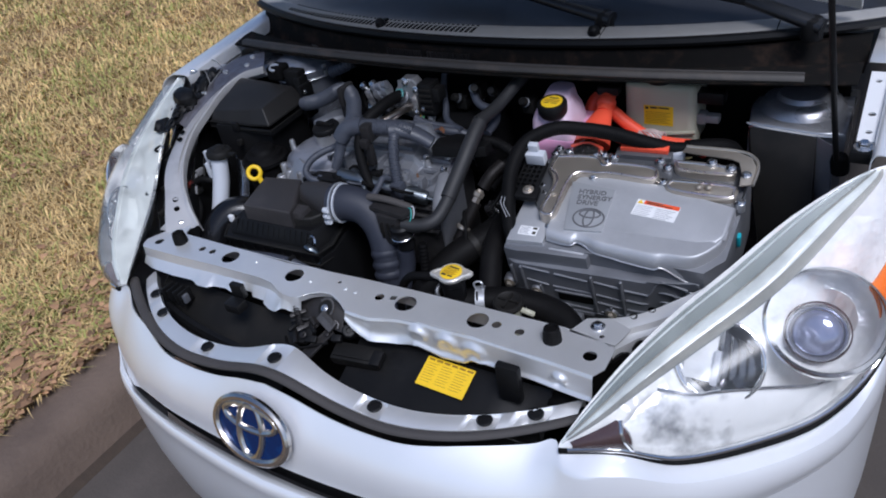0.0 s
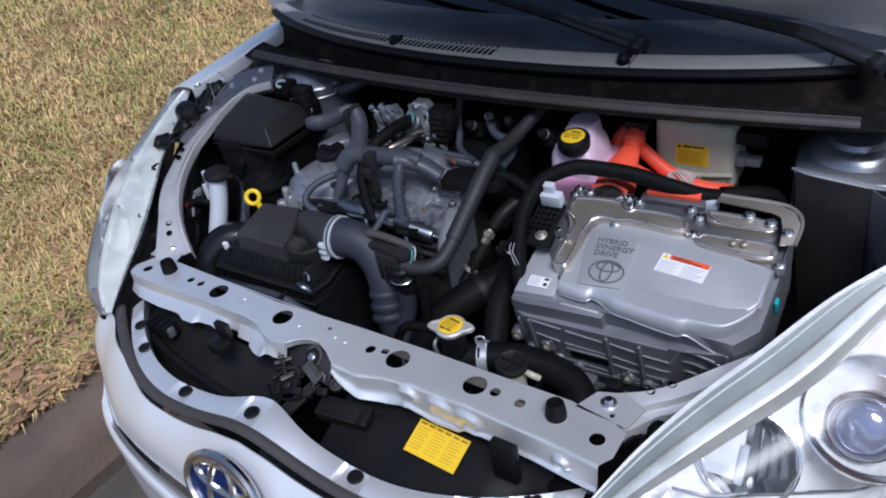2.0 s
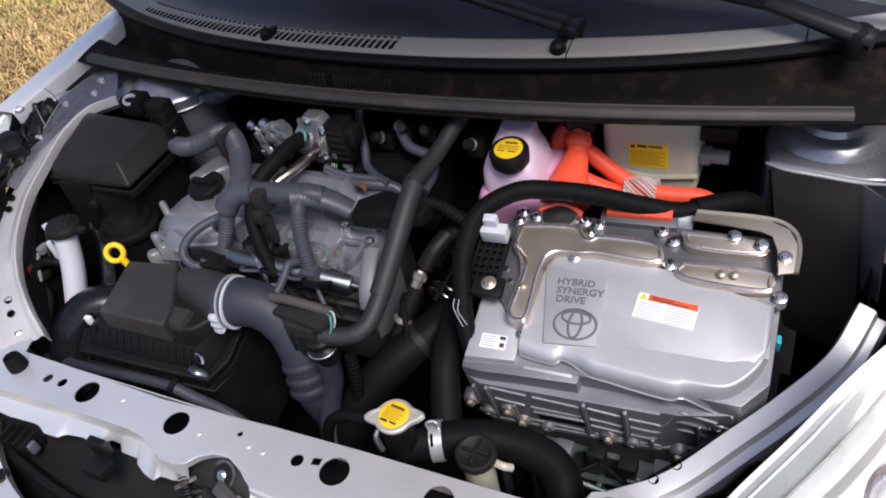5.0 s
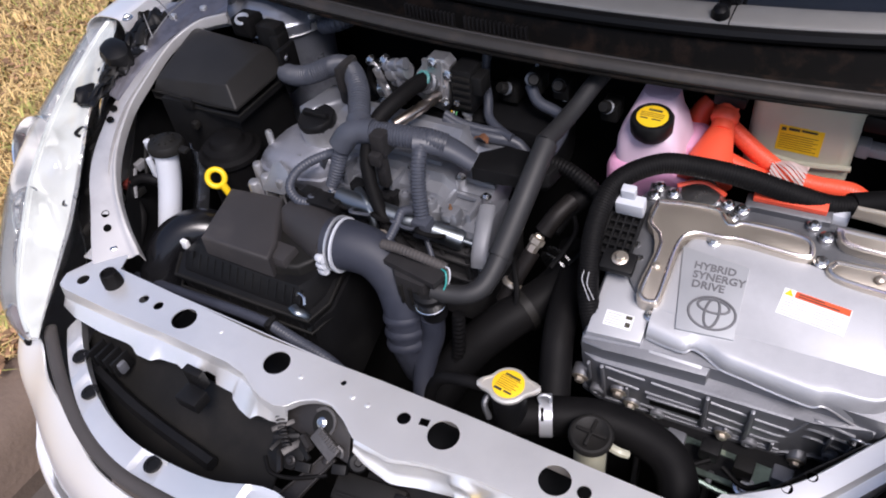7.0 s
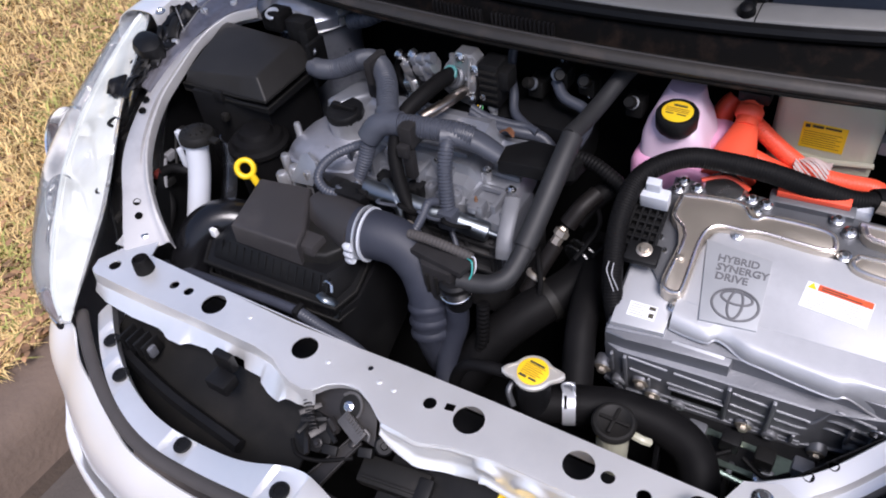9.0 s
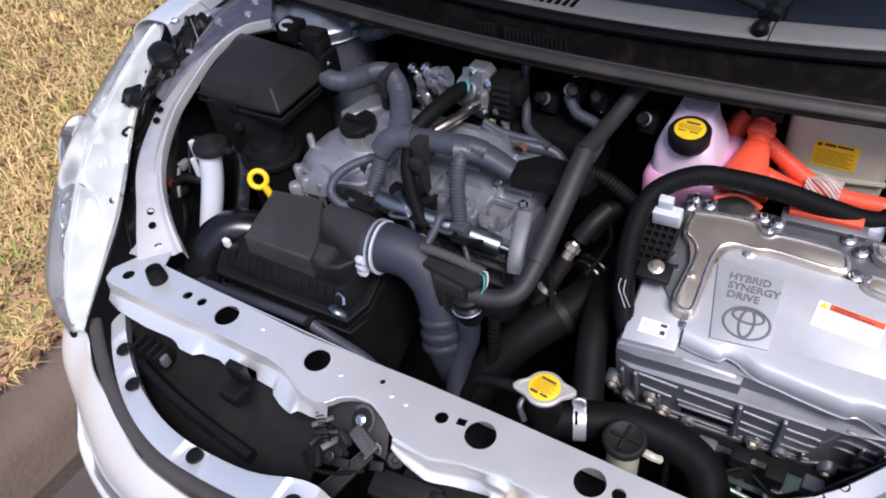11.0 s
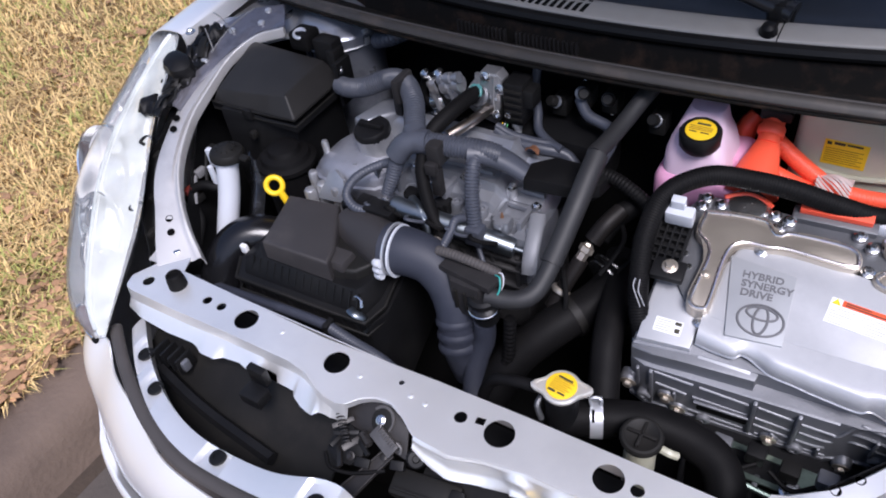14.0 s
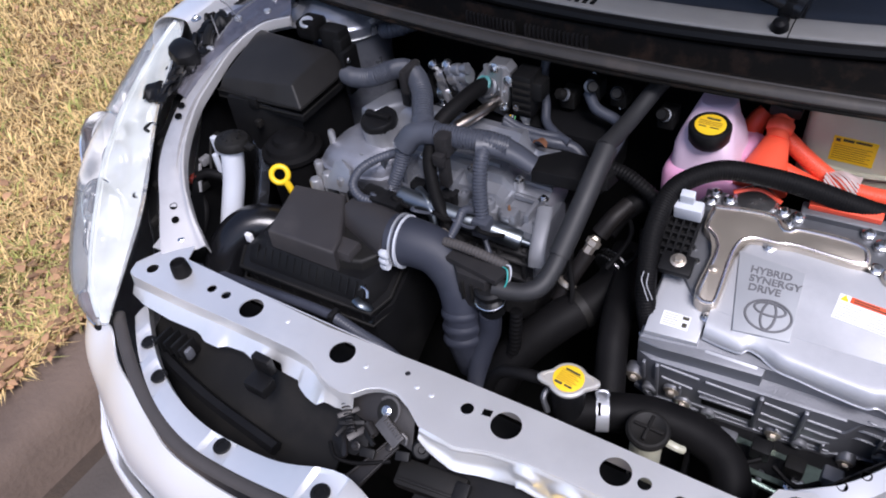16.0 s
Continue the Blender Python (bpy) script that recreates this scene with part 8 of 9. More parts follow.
def build_looms():
    t = thing("engine_harness", (-0.1, 0.31, 0.85), "grey corrugated engine wiring harness with taped junctions", "wiring harness")
    bm = B()
    tube(bm, [(-0.385, 0.42, 0.87), (-0.345, 0.40, 0.885), (-0.305, 0.394, 0.90), (-0.262, 0.405, 0.918), (-0.225, 0.395, 0.925), (-0.19, 0.365, 0.92), (-0.168, 0.332, 0.908), (-0.152, 0.306, 0.898)], 0.0165, 16, 0.0013, 0.0046)
    part("rear_branch", bm, LOOM, t)
    bm = B()
    tube(bm, [(-0.150, 0.297, 0.898), (-0.12, 0.303, 0.899), (-0.08, 0.31, 0.899), (-0.045, 0.318, 0.897), (-0.022, 0.325, 0.89)], 0.0165, 16, 0.0013, 0.0046)
    part("main_run", bm, LOOM, t)
    bm = B()
    tube(bm, [(-0.160, 0.292, 0.892), (-0.172, 0.282, 0.872), (-0.177, 0.268, 0.845), (-0.184, 0.255, 0.82)], 0.0145, 14, 0.0012, 0.0046, r_end=0.010)
    part("front_branch", bm, LOOM, t)
    bm = B()
    tube(bm, [(-0.174, 0.282, 0.876), (-0.162, 0.291, 0.893), (-0.146, 0.299, 0.899), (-0.126, 0.303, 0.900)], 0.0180, 16)
    part("joint_tape", bm, LOOM, t, "grey cloth tape round the joint")
    bm = B()
    tube(bm, [(-0.158, 0.316, 0.903), (-0.152, 0.305, 0.900), (-0.148, 0.297, 0.897)], 0.0185, 16)
    part("joint_tape", bm, LOOM, t)
    bm = B()
    box(bm, (-0.240, 0.388, 0.893), (0.013, 0.006, 0.055), 0.002)
    part("harness_strap", bm, PLUGGREY, t, "grey strap below the clip")
    bm = B()
    tube(bm, [(-0.048, 0.315, 0.896), (-0.047, 0.295, 0.888), (-0.042, 0.275, 0.855), (-0.032, 0.258, 0.815), (-0.027, 0.25, 0.785)], 0.0115, 14, 0.0014, 0.0048)
    part("down_branch", bm, LOOM, t)
    bm = B()
    tube(bm, [(-0.064, 0.312, 0.896), (-0.044, 0.320, 0.893), (-0.016, 0.330, 0.880), (0.012, 0.336, 0.862)], 0.0235, 16, squash=0.72, r_end=0.0170)
    part("tape_wrap", bm, LOOM, t)
    bm = B()
    box(bm, (-0.106, 0.298, 0.895), (0.024, 0.038, 0.037), 0.006)
    box(bm, (-0.106, 0.274, 0.878), (0.018, 0.012, 0.02), 0.003)
    box(bm, (-0.105, 0.283, 0.85), (0.016, 0.014, 0.05), 0.003)
    part("harness_clip", bm, PLUGGREY, t, "grey plastic harness clip")
    bm = B()
    box(bm, (-0.222, 0.385, 0.924), (0.014, 0.045, 0.042), 0.006)
    part("harness_clip", bm, PLUGGREY, t, "grey plastic harness clip")
    bm = B()
    box(bm, (-0.027, 0.25, 0.80), (0.026, 0.024, 0.03), 0.004)
    part("branch_clip", bm, LOOM, t)
    hose_thing("knock_wire", "thin grey wire down from the harness", [(-0.027, 0.25, 0.785), (-0.012, 0.238, 0.765), (0.0, 0.225, 0.745), (0.005, 0.21, 0.735)], 0.004, LOOM, "wire")
    hose_thing("front_loom", "black wiring loom to the injector plugs", [(-0.176, 0.285, 0.862), (-0.201, 0.283, 0.853), (-0.224, 0.263, 0.846), (-0.237, 0.242, 0.837), (-0.236, 0.222, 0.825), (-0.215, 0.212, 0.816), (-0.190, 0.217, 0.813)], 0.0075, LOOM, "wiring loom", 0.0008, 0.005)
    hose_thing("injector_loom", "black braided loom across the cam cover", [(-0.135, 0.30, 0.885), (-0.128, 0.278, 0.862), (-0.11, 0.258, 0.83), (-0.085, 0.24, 0.80), (-0.055, 0.228, 0.775), (-0.02, 0.225, 0.75), (0.0, 0.225, 0.72)], 0.0105, RUBBER, "wiring loom", 0.0005, 0.003)
    for k in range(4):
        hose_thing("thin_wire", "thin coloured wire at the injector plugs", [(-0.21 + 0.005 * k, 0.215, 0.806), (-0.195, 0.21 + 0.004 * k, 0.812), (-0.175 + 0.003 * k, 0.222 + 0.003 * k, 0.815)], 0.0014,
                   (LABELRED, WHITEPLASTIC, INK, LABELRED)[k], "wire", n=6)
    # branch to the purge valve
    hose_thing("valve_loom", "grey corrugated loom to the purge valve", [(-0.045, 0.262, 0.815), (-0.052, 0.242, 0.826), (-0.050, 0.222, 0.820), (-0.048, 0.200, 0.815), (-0.050, 0.188, 0.812)], 0.0065, LOOM, "wiring loom", 0.0006, 0.004)
    hose_thing("valve_cross_loom", "brown-grey corrugated loom lying across the air hose", [(-0.046, 0.180, 0.822), (-0.02, 0.180, 0.824), (0.015, 0.180, 0.822), (0.050, 0.184, 0.812)], 0.0072, SEALRUBBER, "wiring loom", 0.0008, 0.005)
    bm = B()
    box(bm, (-0.054, 0.186, 0.812), (0.022, 0.012, 0.012), 0.003)
    o = part("white_connector", bm, WHITEPLASTIC)
    tagged(o, "white plastic wiring connector beside the air hose", "connector")
    t = thing("purge_valve", (0.03, 0.165, 0.70), "black plastic purge valve with a hose stub", "valve")
    bm = B()
    lathe(bm, [(0.018, -0.05), (0.018, -0.01), (0.022, -0.008), (0.022, 0.0), (0.018, 0.004), (0.001, 0.005)], (0.034, 0.160, 0.786), (0, -0.1, 1), 22)
    part("valve_body", bm, PLASTIC, t)
    bm = B()
    prism(bm, [(-0.024, 0.188), (-0.028, 0.168), (-0.010, 0.150), (0.034, 0.148), (0.042, 0.170), (0.030, 0.188)], 0.745, 0.806, 0.004)
    prism(bm, [(-0.030, 0.196), (-0.034, 0.162), (0.050, 0.150), (0.056, 0.176), (0.040, 0.194)], 0.806, 0.815, 0.002)
    part("valve_plug", bm, PLUGGREY, t, "dusty grey connector block")
    for k in range(3):
        bm = B()
        box(bm, (-0.002 + 0.014 * k, 0.1485, 0.776), (0.004, 0.006, 0.034), 0.001)
        part("plug_rib", bm, PLASTIC2, t)
    for k in range(3):
        bm = B()
        tube(bm, [(0.046, 0.178 + 0.002 * k, 0.815), (0.056, 0.172 + 0.004 * k, 0.818), (0.060, 0.164 + 0.005 * k, 0.808), (0.058, 0.158 + 0.005 * k, 0.798)], 0.0012, 6)
        part("bare_wire", bm, (TEALWIRE, INK, WHITEPLASTIC)[k], t)
    bm = B()
    lathe(bm, [(0.0215, -0.001), (0.0225, 0), (0.0225, 0.003), (0.0215, 0.004)], (0.034, 0.160, 0.762), (0, -0.1, 1), 22)
    part("valve_ring", bm, STEEL, t)
    hose_thing("purge_hose", "grey rubber hose down from the purge valve", [(0.03, 0.163, 0.73), (0.028, 0.16, 0.69), (0.02, 0.145, 0.65), (0.025, 0.12, 0.61), (0.05, 0.09, 0.58)], 0.0165, GREYHOSE)
    hose_thing("drain_hose", "black ribbed tube below the purge valve", [(0.068, 0.17, 0.745), (0.068, 0.165, 0.71), (0.066, 0.16, 0.67), (0.05, 0.15, 0.62)], 0.0095, RUBBER, "hose", 0.0012, 0.008)
    # long foam-covered pipe
    hose_thing("foam_pipe", "long grey foam-covered pipe rising to the firewall", [(0.040, 0.160, 0.790), (0.065, 0.165, 0.788), (0.088, 0.174, 0.791), (0.102, 0.194, 0.800), (0.107, 0.24, 0.826), (0.109, 0.285, 0.858), (0.110, 0.33, 0.886), (0.110, 0.362, 0.902)], 0.0130, FOAM, "pipe")
    bm = B()
    tube(bm, [(0.1055, 0.225, 0.818), (0.109, 0.285, 0.858), (0.110, 0.33, 0.886), (0.110, 0.364, 0.903)], 0.0150, 16)
    o = part("foam_sleeve", bm, FOAM)
    tagged(o, "dark foam sleeve round the pipe", "sleeve")
    hose_thing("firewall_hose", "black hose from the pipe to the firewall", [(0.107, 0.36, 0.905), (0.112, 0.40, 0.905), (0.118, 0.44, 0.91), (0.128, 0.48, 0.925), (0.14, 0.52, 0.94)], 0.0125, FOAM)
    hose_thing("side_loom", "black corrugated loom to the inverter side", [(0.09, 0.385, 0.855), (0.125, 0.385, 0.852), (0.155, 0.378, 0.845), (0.182, 0.372, 0.83), (0.195, 0.37, 0.80)], 0.0105, RUBBER, "wiring loom", 0.001, 0.0055)
    hose_thing("bypass_hose", "black hose elbow below the loom", [(0.185, 0.40, 0.80), (0.16, 0.385, 0.81), (0.14, 0.355, 0.80), (0.13, 0.33, 0.785)], 0.0155, RUBBER)
    t = thing("oxygen_sensor", (0.11, 0.29, 0.70), "bright brass and steel oxygen sensor on the exhaust pipe", "sensor")
    bm = B()
    lathe(bm, [(0.006, 0.012), (0.0075, 0.008), (0.011, 0.006), (0.011, -0.002), (0.008, -0.004), (0.008, -0.03)], (0.12, 0.305, 0.778), (0.3, 0.6, 0.75), 6)
    part("sensor_hex", bm, ZINC, t)
    bm = B()
    tube(bm, [(0.117, 0.298, 0.765), (0.105, 0.275, 0.735), (0.092, 0.25, 0.70)], 0.0115, 12)
    part("sensor_tube", bm, SENSORDARK, t)
    bm = B()
    lathe(bm, [(0.0125, 0), (0.0145, 0.002), (0.0145, 0.007), (0.0125, 0.009)], (0.101, 0.268, 0.728), (-0.3, -0.6, -0.8), 16)
    part("sensor_collar", bm, ZINC, t)
    bm = B()
    tube(bm, [(0.126, 0.315, 0.79), (0.138, 0.335, 0.81), (0.15, 0.36, 0.82)], 0.013, 12)
    part("sensor_boot", bm, SENSORDARK, t)
    for c in ((0.148, 0.315, 0.725), (0.152, 0.325, 0.73)):
        bm = B()
        lathe(bm, [(0.031, -0.0015), (0.033, -0.0015), (0.033, 0.0015), (0.031, 0.0015)], c, (0.4, 1, 0.3), 26)
        o = part("wire_hose_clip", bm, STEEL)
        tagged(o, "bright wire spring clip round the intake hose", "hose clip", "spring clips on the intake hose")
    for k, (pts, r) in enumerate((([(0.15, 0.36, 0.80), (0.165, 0.335, 0.79), (0.16, 0.305, 0.775), (0.15, 0.285, 0.76)], 0.0035), ([(0.175, 0.35, 0.79), (0.182, 0.32, 0.775), (0.172, 0.295, 0.765)], 0.003),
                                  ([(0.09, 0.30, 0.74), (0.10, 0.275, 0.75), (0.115, 0.25, 0.735), (0.12, 0.235, 0.715)], 0.004))):
        hose_thing("sensor_lead", "thin black sensor lead between engine and inverter", pts, r, RUBBER, "wire", n=8)
    hose_thing("front_hose", "slim blue-grey hose lying behind the radiator support", [(-0.476, 0.062, 0.688), (-0.397, 0.058, 0.703), (-0.294, 0.056, 0.718), (-0.223, 0.056, 0.726), (-0.169, 0.056, 0.728)], 0.0078, GREYHOSE)
    hose_thing("front_hose_loom", "grey corrugated loom behind the radiator support", [(-0.172, 0.056, 0.728), (-0.131, 0.055, 0.716), (-0.074, 0.053, 0.703), (-0.04, 0.052, 0.67)], 0.0088, LOOM, "wiring loom", 0.0004, 0.0045)
    bm = B()
    box(bm, (-0.169, 0.056, 0.728), (0.010, 0.021, 0.020), 0.004)
    o = part("loom_clip", bm, PLASTIC)
    tagged(o, "black clip joining hose and loom", "clip")


PLUGGREY = pbr("dusty_connector_plastic", (0.018, 0.017, 0.0175), 0.5, 0, 0.2, 30, 0.2, spot=(0.05, 0.047, 0.045), spot_amount=0.4, spec=0.3)
TEALWIRE = pbr("teal_wire", (0.03, 0.30, 0.28), 0.5)


def build_front_well():
    """What lies between the support and the bumper: shrouds, latch, label."""
    t = thing("air_shroud", (-0.24, -0.10, 0.55), "dark grey plastic air shroud behind the bumper", "shroud")
    bm = B()
    grid(bm, lambda u, v: (-0.46 + 0.40 * u, -0.045 - 0.125 * v + 0.12 * (0.46 - 0.40 * u) ** 2, 0.69 - 0.085 * v), 16, 6)
    thicken(bm, 0.004)
    part("sloping_panel", bm, PLASTIC2, t)
    bm = B()
    tube(bm, [(-0.43, -0.085, 0.668), (-0.30, -0.11, 0.655), (-0.15, -0.125, 0.65)], 0.010, 6)
    part("stiffening_bar", bm, PLASTIC, t)
    for k in range(4):
        bm = B()
        box(bm, (-0.40 + 0.016 * k, -0.075, 0.692), (0.004, 0.03, 0.03), 0.001)
        part("duct_vane", bm, PLASTIC, t)
    bm = B()
    box(bm, (-0.352, -0.078, 0.69), (0.016, 0.014, 0.02), 0.004)
    part("shroud_clip", bm, DARKPANEL, t)
    bm = B()
    box(bm, (-0.194, -0.064, 0.742), (0.030, 0.012, 0.030), 0.003, None)
    box(bm, (-0.190, -0.084, 0.722), (0.036, 0.026, 0.020), 0.004, None)
    part("shroud_tab", bm, PLASTIC, t)
    c = thing("label_cover", (0.24, -0.09, 0.55), "black plastic sight shield with a yellow caution label", "cover")
    bm = B()
    grid(bm, lambda u, v: (0.06 + 0.36 * u, -0.035 - 0.105 * v + 0.10 * (u - 0.3) ** 2 * v, 0.690 - 0.04 * v - 0.035 * max(0, u - 0.8) * 5 * v), 20, 6)
    thicken(bm, 0.004)
    part("shield_top", bm, PLASTIC, c)
    bm = B()
    grid(bm, lambda u, v: (0.06 + 0.36 * u, -0.138 + 0.10 * (u - 0.3) ** 2, 0.652 - 0.118 * v), 20, 3)
    thicken(bm, 0.004)
    part("shield_face", bm, PLASTIC, c)
    M = Matrix.Translation((0.246, -0.066, 0.6822)) @ Matrix.Rotation(radians(20), 4, 'X') @ Matrix.Rotation(radians(-2), 4, 'Z')
    bm = B()
    box(bm, (0, 0, 0), (0.090, 0.052, 0.0008), 0, M)
    lab = part("caution_label", bm, LABELYELLOW, c, "yellow caution label with fine print", smooth=0)
    label_bars(lab, M @ Matrix.Translation((0, 0, 0.0003)), [(-0.041 + 0.0145 * k, 0.0215, 0.011, 0.0032) for k in range(6)] + [(-0.041 + 0.028 * (k % 3), 0.015 - 0.0046 * (k // 3), 0.022 - 0.004 * (k % 2), 0.0007) for k in range(24)], LABELBROWN)
    # black bracket on the support face
    bm = B()
    box(bm, (0.366, -0.066, 0.717), (0.038, 0.014, 0.070), 0.004, None)
    part("shield_bracket", bm, PLASTIC, c)
    bm = B()
    lathe(bm, [(0.011, 0), (0.011, 0.01), (0.007, 0.014), (0.001, 0.014)], (0.40, -0.09, 0.67), (0, -0.7, 0.7), 12)
    part("shield_fixing", bm, PLASTIC, c)
    hose_thing("horn_tube", "black tube beside the sight shield", [(0.42, -0.03, 0.66), (0.45, -0.045, 0.668), (0.475, -0.05, 0.66)], 0.022, RUBBER, "tube")
    # bonnet latch
    t = thing("bonnet_latch", (-0.01, -0.07, 0.66), "dark steel bonnet latch with levers and springs", "latch")
    # dark arched bracket standing in the notch of the support, with a bright flanged bolt
    tilt = Matrix.Translation((-0.006, -0.040, 0.737)) @ Matrix.Rotation(radians(38), 4, 'X') @ Matrix.Rotation(radians(-6), 4, 'Z')
    arch = [(-0.055, -0.030)] + [(-0.004 + 0.046 * math.cos(math.pi * (1 - k / 10)), 0.004 + 0.025 * math.sin(math.pi * k / 10)) for k in range(11)] + [(0.056, -0.030)]
    bm = B()
    prism(bm, arch[::-1], -0.004, 0.0, 0.001, tilt)
    part("latch_bracket", bm, DARKLEVER, t, "dark painted arched bracket")
    bm = B()
    prism(bm, [(0.004 + 0.015 * math.cos(2 * math.pi * k / 20), -0.003 + 0.016 * math.sin(2 * math.pi * k / 20)) for k in range(20)], 0.0, 0.003, 0.001, tilt)
    part("bracket_boss", bm, PLASTIC2, t)
    bm = B()
    tube(bm, [tilt @ Vector((0.004 + 0.0165 * math.cos(a), -0.003 + 0.0175 * math.sin(a), 0.0025)) for a in (2.6, 2.1, 1.6, 1.1, 0.6, 0.1, -0.4)], 0.0022, 8)
    part("bracket_ridge", bm, CATCHGREY, t)
    bolt(t, tilt @ Vector((0.003, -0.003, 0.004)), (0.05, -0.55, 0.83), 0.65)
    # ridged light plate on the catch
    ridged = Matrix.Translation((0.012, -0.063, 0.727)) @ Matrix.Rotation(radians(35), 4, 'X') @ Matrix.Rotation(radians(-24), 4, 'Z')
    bm = B()
    box(bm, (0, 0, 0), (0.040, 0.020, 0.005), 0.0015, ridged)
    for k in range(8):
        box(bm, (-0.014 + 0.0042 * k, 0.006, 0.0032), (0.0018, 0.008, 0.003), 0.0005, ridged)
    part("catch_plate", bm, CATCHGREY, t, "worn grey ridged catch plate")
    bm = B()
    tube(bm, [(0.030, -0.060, 0.732), (0.037, -0.062, 0.728), (0.038, -0.067, 0.722)], 0.0022, 8)
    part("catch_hook", bm, CATCHGREY, t)
    # black motor-like barrel and long cover
    bm = B()
    lathe(bm, [(0.010, -0.012), (0.0125, -0.010), (0.0125, 0.010), (0.010, 0.013), (0.005, 0.0135), (0.004, 0.011), (0.001, 0.011)], (0.054, -0.058, 0.712), (0.45, -0.45, 0.77), 20)
    part("latch_barrel", bm, PLASTIC, t)
    cover = Matrix.Translation((0.078, -0.078, 0.681)) @ Matrix.Rotation(radians(8), 4, 'Z') @ Matrix.Rotation(radians(14), 4, 'X')
    bm = B()
    box(bm, (0, 0, 0), (0.092, 0.036, 0.022), 0.006, cover)
    box(bm, (0, -0.010, 0.012), (0.080, 0.004, 0.004), 0.001, cover)
    part("latch_cover", bm, PLASTIC2, t, "black plastic cable cover")
    bm = B()
    box(bm, (0.042, -0.004, 0.008), (0.020, 0.030, 0.014), 0.004, cover)
    part("cover_tab", bm, PLASTIC, t)
    # flat release lever with raised edges, lying diagonally
    p, q = Vector((0.020, -0.064, 0.708)), Vector((-0.016, -0.134, 0.676))
    d = (q - p).normalized()
    side = d.cross(Vector((0, -0.4, 0.9))).normalized()
    nor = side.cross(d)
    if nor.z < 0:
        side, nor = -side, -nor
    L = Matrix(((d.x, side.x, nor.x, p.x), (d.y, side.y, nor.y, p.y), (d.z, side.z, nor.z, p.z), (0, 0, 0, 1)))
    n = (q - p).length
    bm = B()
    prism(bm, [(0, -0.008), (n * 0.5, -0.010), (n * 0.8, -0.012), (n, -0.016), (n * 1.08, -0.006), (n * 1.06, 0.010), (n * 0.9, 0.012), (n * 0.45, 0.009), (0, 0.008)], 0.0, 0.003, 0.0008, L)
    lever = part("release_lever", bm, DARKLEVER, t, "flat dark steel release lever")
    for e in (-1, 1):
        bm = B()
        tube(bm, [L @ Vector((n * k / 8, e * (0.0075 + 0.004 * (k / 8) ** 2), 0.004)) for k in range(9)], 0.0018, 8)
        part("lever_edge", bm, DARKLEVER, lever)
    bm = B()
    lathe(bm, [(0.005, 0), (0.005, 0.003), (0.003, 0.004), (0.001, 0.004)], L @ Vector((n * 0.12, 0, 0.003)), nor, 12)
    part("lever_pivot", bm, DARKLEVER, lever)
    # crowded catch, pawl and springs beside it
    bm = B()
    prism(bm, [(-0.030, -0.02), (-0.012, -0.030), (0.010, -0.026), (0.022, -0.008), (0.012, 0.012), (-0.010, 0.020), (-0.030, 0.010)], -0.012, 0.0, 0.002, Matrix.Translation((-0.032, -0.078, 0.712)) @ Matrix.Rotation(radians(32), 4, 'X'))
    part("latch_body", bm, PLASTIC, t)
    for c, rz, size in (((-0.050, -0.066, 0.730), 0.9, (0.030, 0.007, 0.004)), ((-0.040, -0.074, 0.724), 0.5, (0.034, 0.006, 0.006)), ((-0.028, -0.082, 0.719), 1.1, (0.026, 0.009, 0.004)),
                        ((-0.012, -0.078, 0.718), -0.5, (0.030, 0.006, 0.005)), ((-0.040, -0.096, 0.705), -0.9, (0.036, 0.008, 0.004)), ((-0.006, -0.092, 0.705), 0.2, (0.020, 0.012, 0.006)),
                        ((-0.052, -0.084, 0.712), 1.4, (0.022, 0.006, 0.007)), ((0.036, -0.074, 0.704), 0.3, (0.018, 0.012, 0.012))):
        bm = B()
        box(bm, (0, 0, 0), size, 0.0015, Matrix.Translation(c) @ Matrix.Rotation(rz, 4, 'Z') @ Matrix.Rotation(0.55, 4, 'X'))
        part("latch_pawl", bm, PLASTIC if size[2] > 0.0045 else DARKLEVER, t)
    for c0, c1 in (((-0.058, -0.060, 0.737), (-0.030, -0.086, 0.722)), ((-0.020, -0.066, 0.727), (-0.004, -0.074, 0.722))):
        a0, a1 = Vector(c0), Vector(c1)
        dd = (a1 - a0).normalized()
        e1 = dd.cross(Vector((0, 0, 1))).normalized()
        e2 = e1.cross(dd)
        bm = B()
        tube(bm, [a0.lerp(a1, k / 72) + (e1 * math.cos(k * 0.785) + e2 * math.sin(k * 0.785)) * 0.0052 for k in range(73)], 0.0011, 6, curved=False)
        part("return_spring", bm, DARKLEVER, t)
    bm = B()
    tube(bm, [(-0.062, -0.100, 0.700), (-0.045, -0.112, 0.695), (-0.020, -0.108, 0.694), (0.004, -0.098, 0.698), (0.024, -0.086, 0.700)], 0.0028, 8)
    part("release_cable", bm, RUBBER, t)
    bolt(t, (-0.022, -0.094, 0.712), (0.1, -0.6, 0.8), 0.6, BOLTDARK)
    # radiator top and fan shroud under the bar
    t = thing("radiator", (0.0, 0.03, 0.40), "black radiator top tank and fan shroud", "radiator")
    bm = B()
    box(bm, (-0.02, 0.04, 0.63), (0.72, 0.05, 0.05), 0.012)
    part("top_tank", bm, PLASTIC, t)
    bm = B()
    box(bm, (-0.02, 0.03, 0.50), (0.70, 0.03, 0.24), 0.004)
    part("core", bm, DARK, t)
    for k in range(10):
        bm = B()
        box(bm, (-0.33 + 0.068 * k, 0.066, 0.63), (0.006, 0.01, 0.045), 0.001)
        part("tank_rib", bm, PLASTIC, t)


